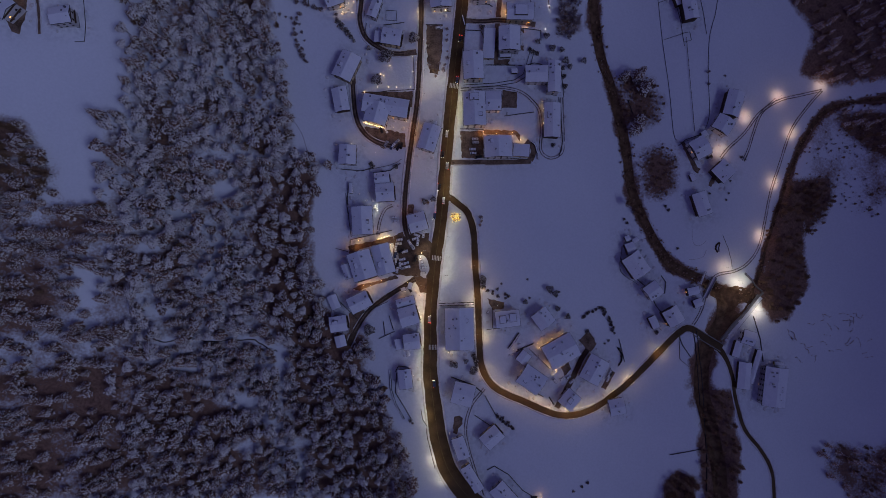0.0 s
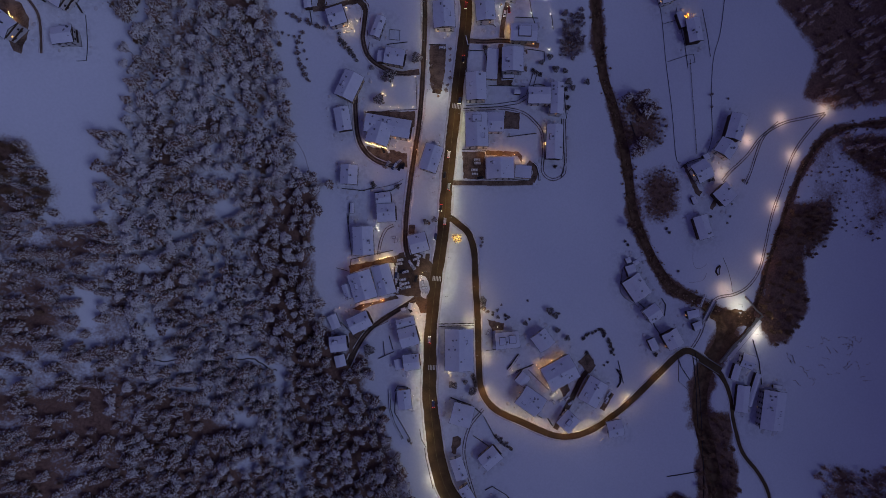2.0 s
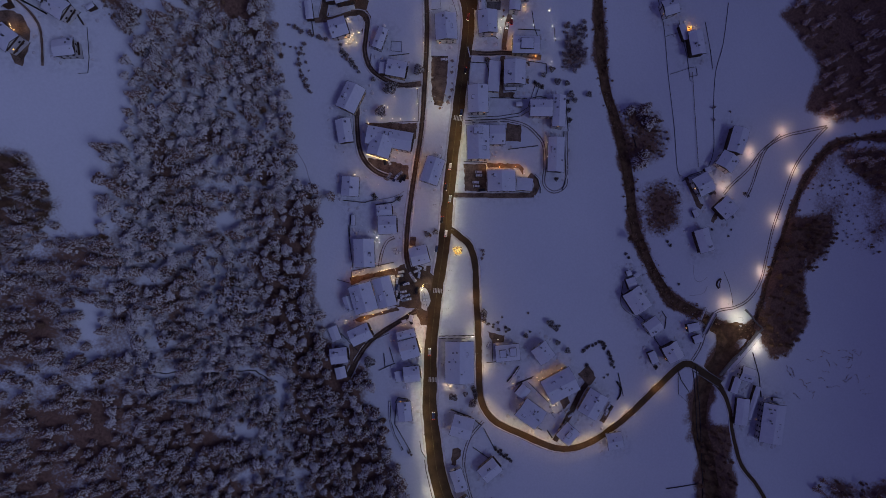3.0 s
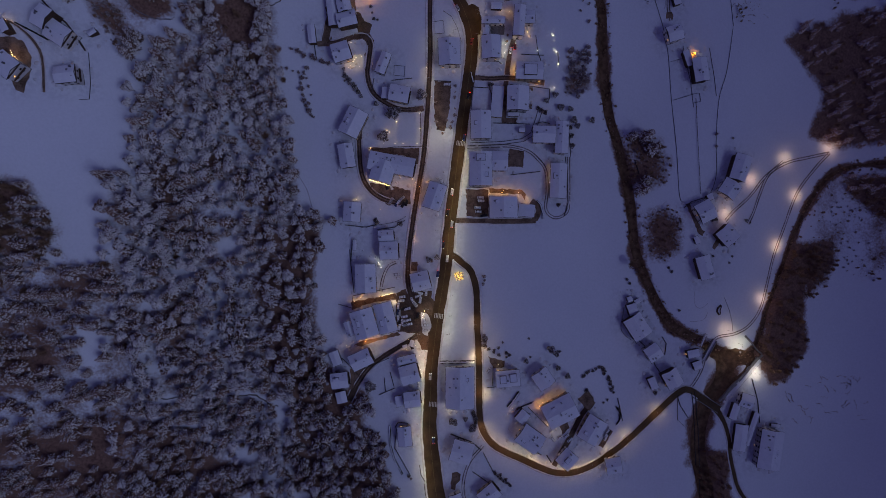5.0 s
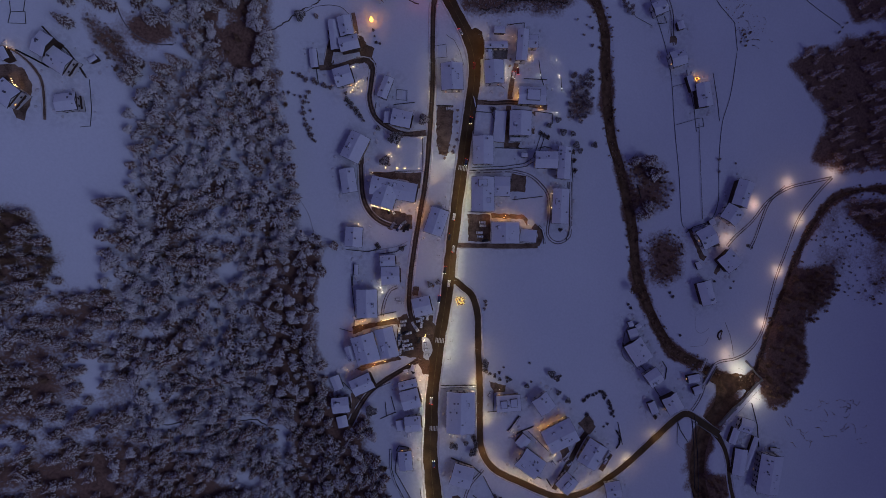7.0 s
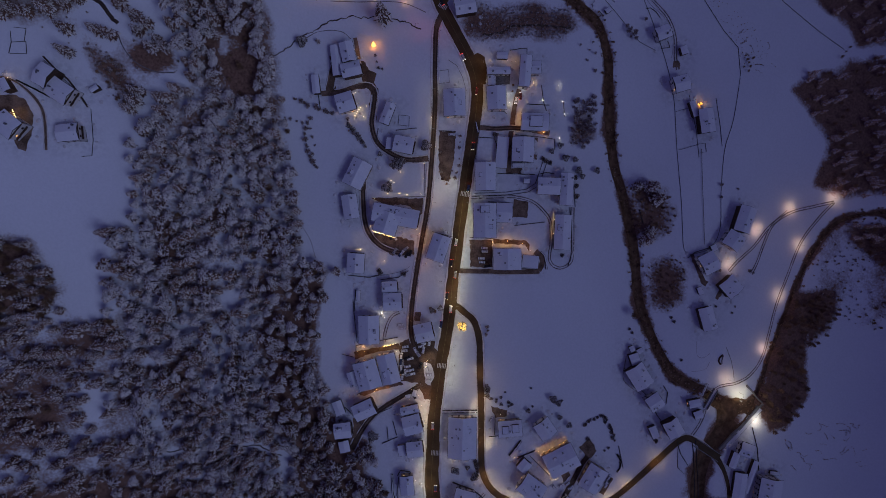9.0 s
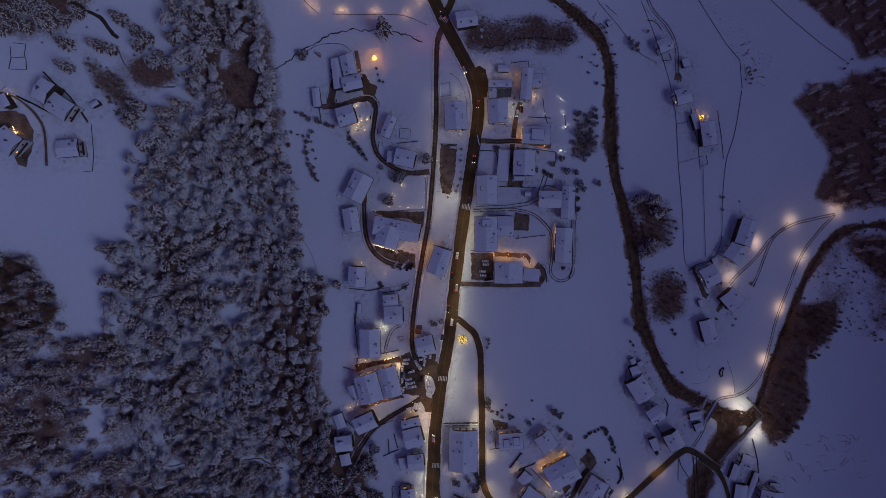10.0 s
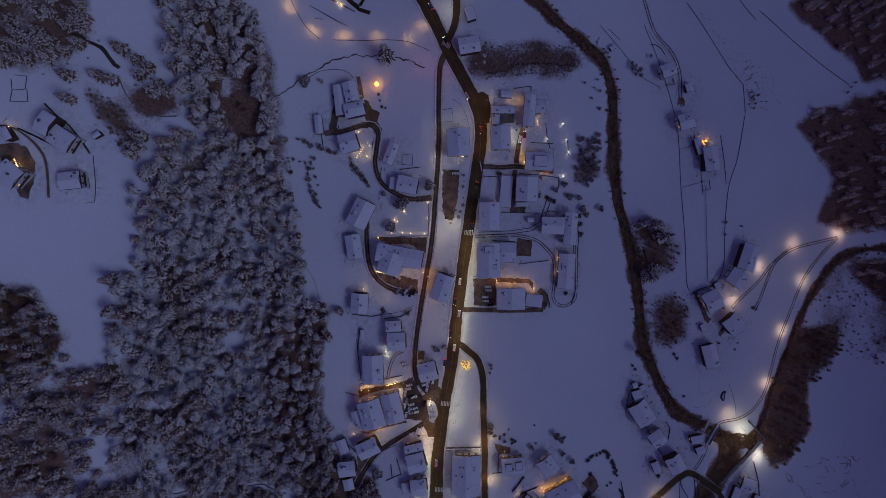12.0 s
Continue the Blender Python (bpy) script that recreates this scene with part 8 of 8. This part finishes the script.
low_wall([(12.8, 171.7), (13.7, 168), (14.5, 165.1)], 1.2, 1.3, seed=95, mat=HEDGE, cap=ROOF_SNOW, name="hedge", label="dark clipped hedge rising from the snow", category="hedge")
low_wall([(206.5, 1), (212.5, -4.4), (219.4, -11.4)], 1.2, 1.2, seed=98, mat=CONCRETE, name="weir_wall", label="weathered concrete weir wall along the pond", category="wall")
low_wall([(220.3, -12.2), (209.4, -22.6), (198.9, -32.9), (189.9, -44.3)], 1.6, 1.2, seed=99, mat=CONCRETE, name="weir_wall", label="weathered concrete weir wall along the pond", category="wall")
fence([(165.5, 161.2), (168.1, 127.2), (170.5, 97.4)])
fence([(-56.8, 67.7), (-34.8, 72.1), (-27.5, 76)])
fence([(121.5, 17.9), (120.7, 2.6), (133.1, -7)])


def bridge(x, y, length, width, angle, snowy=False):
    ob = tagged(new("bridge"), "small concrete road bridge with parapets over the gorge", "bridge")
    ob.matrix_basis = pose(x, y, float(slope_height(x, y)) + 0.05, 0, 0, angle)
    bm = bmesh.new()
    box(bm, 0, 0, -0.35, length, width, 0.7)
    part("deck", bm, CONCRETE, ob)
    bm = bmesh.new()
    box(bm, 0, 0, 0.03, length, width - 1.0, 0.08)
    part("carriageway", bm, BANK_SNOW if snowy else ASPHALT, ob, "snow-covered carriageway" if snowy else "wet dark carriageway")
    for s in (-1, 1):
        bm = bmesh.new()
        box(bm, 0, s * (width / 2 - 0.2), 0.5, length, 0.35, 1.0)
        box(bm, 0, s * (width / 2 - 0.2), 1.05, length, 0.5, 0.12)
        part("parapet", bm, CONCRETE, ob)
    return ob


bridge(180.4, -44.25, 20.7665, 5.6, -31.4296)
bridge(180.85, -8.55, 15.1364, 3.0, 62.7447, True)
fence([(-96.7, 262.8), (-86.4, 258.4), (-75.9, 253.4)])


def timber_pile(x, y, length, rows, angle):
    """Logs stacked in a pile, with bare dark ends."""
    ob = tagged(new("timber_pile"), "pile of dark felled logs lying in the snow", "timber pile")
    ob.matrix_basis = pose(x, y, gz(x, y), 0, 0, angle)
    rng = random.Random(int(length * 10))
    k = 0
    for lev in range(rows):
        for i in range(rows + 2 - lev):
            bm = bmesh.new()
            r, o = rng.uniform(0.20, 0.27), rng.uniform(-0.4, 0.4)
            yy = (i - (rows + 1 - lev) / 2) * 0.5
            tube(bm, (-length / 2 + o, yy, 0.2 + lev * 0.42), (length / 2 + o, yy, 0.2 + lev * 0.42), r, r * 0.9, 7)
            part("log", bm, BARK, ob)
    return ob


timber_pile(-71, 267.1, 9, 4, -35)
timber_pile(-64.2, 263, 8, 3, -15)
timber_pile(-65.4, 268.5, 5, 2, 60)
low_wall([(33.3, 218.9), (39.6, 220.3), (44.5, 220.9), (44.6, 217.2)], 0.4, 0.7, seed=131)
low_wall([(55, 197.6), (56.9, 186.6), (59, 181.2)], 0.4, 0.7, seed=132)
low_wall([(70.2, 187.5), (71.3, 178.3)], 0.4, 0.7, seed=133)
low_wall([(38.8, 164.7), (55.7, 163.9), (65.3, 163), (65.5, 156.3)], 0.4, 0.7, seed=134)
low_wall([(56.5, 139.8), (61, 141.1), (66, 140.2)], 0.4, 0.7, seed=135)
low_wall([(55, 138.2), (55.8, 126.7), (70.3, 127)], 0.4, 0.7, seed=136)
low_wall([(-39, 164.3), (-25.5, 166.3)], 0.4, 0.7, seed=137)
low_wall([(-50.4, 165.3), (-51.6, 156.1)], 0.4, 0.7, seed=138)
low_wall([(-63.7, 53.4), (-62.8, 43.5), (-60.2, 24.9)], 0.4, 0.7, seed=139)
low_wall([(48.4, -51.2), (54.4, -48.1), (59.7, -46.2)], 0.4, 0.7, seed=140)
low_wall([(57.1, -48.9), (63.9, -55.7), (71.1, -62.6)], 0.4, 0.7, seed=141)
low_wall([(21.5, 180.2), (30.9, 179.5), (32.8, 178.1)], 0.4, 0.7, seed=143)
low_wall([(11.4, 96.5), (27.1, 96.3)], 0.4, 0.7, seed=146)
low_wall([(28.4, 78.1), (56.8, 76.7)], 0.4, 0.7, seed=147)
low_wall([(32.7, -21.8), (32.7, -35.1)], 0.4, 0.7, seed=148)
low_wall([(28.9, -36.2), (37.6, -35.4)], 0.4, 0.7, seed=149)
low_wall([(-70.2, 17.3), (-62.2, 15.2)], 0.4, 0.7, seed=150)
low_wall([(-67.1, -18), (-54.3, -30.9)], 0.4, 0.7, seed=151)
low_wall([(-54.4, -25.7), (-36.1, -17.5)], 0.4, 0.7, seed=152)
low_wall([(58.7, 88.8), (61.4, 86.3), (63.2, 80.7), (63.3, 77)], 1.5, 1.4, seed=161, mat=HEDGE, cap=ROOF_SNOW, name="hedge", label="dark clipped hedge rising from the snow", category="hedge")
for _x, _y, _a, _p, _snow in ((-28.1, 6.2, 98, 0, True), (-30.9, 8.9, 96, 1, True), (-30.1, 12.3, 95, 0, False), (-24.4, 7.8, 12, 2, True), (-23.6, 5.2, 10, 0, True), (-20, 18.6, -52, 1, False), (-17.1, 26, -20, 0, True),
                              (-18, 11, 75, 2, False), (-12.9, 26.4, 84, 1, True), (113.4, -67.4, 62, 2, False), (111.7, -70.4, 62, 0, True), (74.4, -70.4, -50, 0, True), (79.4, -69.4, 30, 1, True), (-33.6, 84.2, 58, 3, False), (-30.4, 87.6, 40, 0, False)):
    car(_x, _y, _a, _p, snowy=_snow)
car(-2.7, 163, 0, 0, snowy=True)
low_wall([(-2.8, -19.6), (20.4, -19)], 2.0, 1.5, seed=171, cap=ROOF_SNOW, name="retaining_wall", label="broad snow-capped stone wall beside the market hall", category="wall")
low_wall([(50.8, -38.7), (46.9, -44.3), (43.3, -49)], 1.7, 1.8, seed=172, mat=HEDGE, cap=BANK_SNOW, name="hedge", label="dark hedge with patches of snow", category="hedge")
low_wall([(118.5, -49.2), (121.6, -54), (121, -58.8), (119, -61.7)], 0.9, 1.2, seed=173, mat=HEDGE, name="hedge", label="dark clipped hedge rising from the snow", category="hedge")
low_wall([(5.6, -67.3), (12.1, -69.8), (19.6, -72.5), (26.2, -77.8)], 0.7, 1.3, seed=174)
low_wall([(58.2, -76.2), (66.8, -81.1)], 0.5, 1.0, seed=175)
low_wall([(70.6, -81.2), (73.9, -86.4)], 0.8, 1.0, seed=176)
low_wall([(124.2, 253.2), (127.4, 253.6), (131.3, 251.1), (134, 247.5)], 0.3, 0.7, seed=178)
low_wall([(135.4, 227.2), (141.3, 227.9), (139.8, 232.2)], 0.3, 0.7, seed=179)
low_wall([(190.3, 27.2), (194.2, 18.3), (196.3, 10.6), (197.2, 4.1)], 0.12, 0.4, seed=180)
# dark raised strips stand for a curved hollow in the snow
low_wall([(188, 22), (185.7, 20.1), (185.2, 17.4), (186.7, 15.3)], 1.1, 0.7, mat=TIMBER, seed=181, name="timber_stack", label="curved dark strip standing for a hollow in the snow", category="timber stack")
low_wall([(188.4, 21.6), (187.4, 18.4), (187.6, 15.6)], 0.5, 0.6, mat=TIMBER, seed=182, name="timber_stack", label="low dark strip standing for a hollow in the snow", category="timber stack")
for _k, (_a, _b) in enumerate((((88.6, 255.4), (88.0, 253.5)), ((87.6, 252.2), (87.2, 250.6)), ((91.9, 249), (95.3, 245.6)), ((94.6, 261.4), (102.7, 255.4)), ((160.2, -41.5), (160.6, -57)), ((160.6, -57), (166.7, -62.5)), ((-94.1, 255.9), (-89.4, 255.7)))):
    low_wall([_a, _b], 0.16, 0.6, mat=TIMBER, seed=190 + _k, name="board_fence", label="short dark board fence in the snow", category="fence")
for _x, _y, _l, _d, _a, _h in ((-21.5, -7.1, 4.6, 3, 75, 2.6), (-25.9, -9.4, 3.4, 2.6, 20, 2.4), (168.6, 65.8, 5.4, 3.6, -65, 2.4), (97.6, 249, 4.4, 3.4, 35, 2.4), (3.1, 263.4, 9, 6.4, -70, 4)):
    house(_x, _y, _l, _d, _a, _h, "gable", "t", "shed")


def footbridge(x, y, length, angle):
    """A plank bridge with two handrails on posts."""
    ob = tagged(new("footbridge"), "narrow snowy plank footbridge over the river", "footbridge")
    ob.matrix_basis = pose(x, y, float(slope_height(x, y)) + 0.5, 0, 0, angle)
    bm = bmesh.new()
    for sy in (-0.5, 0.5):
        box(bm, 0, sy, -0.15, length, 0.18, 0.3)
    part("beam", bm, TIMBER, ob)
    bm = bmesh.new()
    box(bm, 0, 0, 0, 0.24, 1.4, 0.06)
    plank = finish("plank", bm, BANK_SNOW)
    n = int(length / 0.27)
    for i in range(n):
        place("plank", plank, ob, Matrix.Translation(((i - (n - 1) / 2) * 0.27, 0, 0.04)))
    bm = bmesh.new()
    box(bm, 0, 0, 0.5, 0.1, 0.1, 1.0)
    post_me = finish("rail_post", bm, TIMBER)
    for sy in (-0.66, 0.66):
        for i in range(5):
            place("rail_post", post_me, ob, Matrix.Translation(((i - 2) * length * 0.24, sy, 0)))
        bm = bmesh.new()
        box(bm, 0, sy, 1.0, length, 0.09, 0.09)
        part("handrail", bm, TIMBER, ob)
    return ob


footbridge(176.1, -2.1, 9.4, 68.5)


def dam(x, y, length, angle):
    """The crest of the weir: a concrete slab with a snowy walkway and a rail."""
    ob = tagged(new("dam"), "concrete weir dam with a snow-covered crest and railing", "dam")
    ob.matrix_basis = pose(x, y, float(slope_height(x, y)), 0, 0, angle)
    bm = bmesh.new()
    box(bm, 0, 0, -1.2, length, 4.2, 3.2, 0, 0.98)
    part("dam_body", bm, CONCRETE, ob)
    bm = bmesh.new()
    box(bm, 0, -0.7, 0.5, length - 1, 2.2, 0.25, 0, 0.97)
    part("snow_cover", bm, ROOF_SNOW, ob, "snow lying on the crest")
    bm = bmesh.new()
    box(bm, 0, 0, 0.5, 0.12, 0.12, 1.0)
    post_me = finish("rail_post", bm, METAL)
    n = int(length / 2.5)
    for i in range(n + 1):
        place("rail_post", post_me, ob, Matrix.Translation((-length / 2 + 0.3 + i * (length - 0.6) / n, 1.8, 0.4)))
    bm = bmesh.new()
    tube(bm, (-length / 2, 1.8, 1.35), (length / 2, 1.8, 1.35), 0.05, 0.05, 6)
    part("handrail", bm, METAL, ob)
    return ob


dam(205.5, -29.2, 38.0, 50.5)
for _x, _y, _s in ((94.5, -28.5, 0.8), (97.1, -26, 0.9), (101.1, -24.7, 0.85), (105.7, -22.2, 0.8), (108.4, -23.5, 1.0), (109.1, -26.7, 0.9), (112.5, -30.5, 0.9), (113.9, -33.7, 1.0), (114.6, -37.6, 0.85), (112.1, -44.6, 0.6), (109.5, -46.5, 0.6), (97.3, -38.1, 1.1), (145, -39.1, 1.1)):
    tree("shrub", int(_x) % 2, _x, _y, _s, _x * 37 % 360, "dark garden bush with a little snow")
for _x, _y, _s in ((26.7, -4.8, 1.2), (26.7, -8, 1.2), (29.9, -10.4, 0.7), (33.1, -11, 0.7), (36.3, -14.1, 0.8), (41.3, -12.8, 0.9), (38.7, -5.9, 0.5), (56.1, -2.9, 0.5), (57.6, -15.4, 0.6), (77.3, -23.1, 0.8), (77.8, -11.5, 0.6)):
    tree("shrub", int(_x) % 2, _x, _y, _s, _x * 53 % 360, "dark leafless bush beside the snowfield")
# the last four bushes stand for dark posts beside the farm drive
for _x, _y in ((36, -93.8), (37.8, -95.2), (39.7, -96.8), (41.6, -98.5), (43.6, -99.9), (46.3, -101.6), (195.9, 63.9), (194.8, 55.5), (192.9, 51), (181, 55.2), (203.8, 80.2), (207, 79), (179.3, 79.4), (181.9, 80.1), (-53.6, 211.5), (-52.6, 207.6), (-51.4, 203.7), (-49, 203.1)):
    tree("shrub", int(abs(_y)) % 2, _x, _y, 0.55 + 0.3 * (_x * 7.3 % 1), _x * 91 % 360, "low dark bush half buried in snow")
for _k, (_x, _y, _r) in enumerate(((111.2, 240, 1.6), (113.8, 238.6, 1.9), (115.9, 235.4, 2.1), (117.4, 232.4, 1.8), (114.2, 233.6, 1.6), (112.2, 236.4, 1.7), (123.8, 245.4, 1.5))):
    tree("alder", _k % 3, _x, _y, 0.34 * _r, _k * 61, "brown-grey leafless brush beside the hill lane")
for _k, (_x, _y) in enumerate(((79.7, 225.1), (85, 215.5), (90, 220.4), (88.3, 227.6), (86.2, 222.4))):
    tree("alder", _k % 3, _x, _y, 0.36, _k * 47, "grey leafless alder on the river bank")
for _k, (_x, _y) in enumerate(((194.3, 219.6), (191.8, 224.1), (196.9, 222.6), (194.4, 214), (191.2, 216.6), (193, 221.4), (195.6, 217.2), (268.2, 233.7), (265.1, 229.7), (270.9, 236.8))):
    tree("bare", _k % 3, _x, _y, 0.36, _k * 71, "brown leafless tree by the field wall")
# dark strip puts the farm's shaded wall and lane into a raised shape
low_wall([(-230.9, 188.2), (-225.9, 182.5), (-219.4, 176.9), (-214.9, 170.3), (-210.4, 162.8)], 0.8, 1.2, mat=EARTH, seed=201, name="earth_bank", label="dark raised strip standing for the shaded farm wall and lane", category="bank")
low_wall([(-243, 173.8), (-236.2, 170.6), (-228, 166.4)], 0.9, 1.2, seed=202, mat=HEDGE, name="hedge", label="dark clipped hedge rising from the snow", category="hedge")
house(-77.4, 205.6, 19.5, 6.6, -82, 5, "gable", "t", "annex", note="long")
tagged(new("farm_walk", strip_mesh("farm_walk", smooth_line([(-67, 222), (-65.6, 216), (-64, 208.4)], 1.0), 2.6, GRIT, 0.15, 2, 0.2, 6)), "gritted walk along the farmhouse", "path", kind="structure")
wall_lamp(-66.4, 211.5, 2.4, "amber", 45)
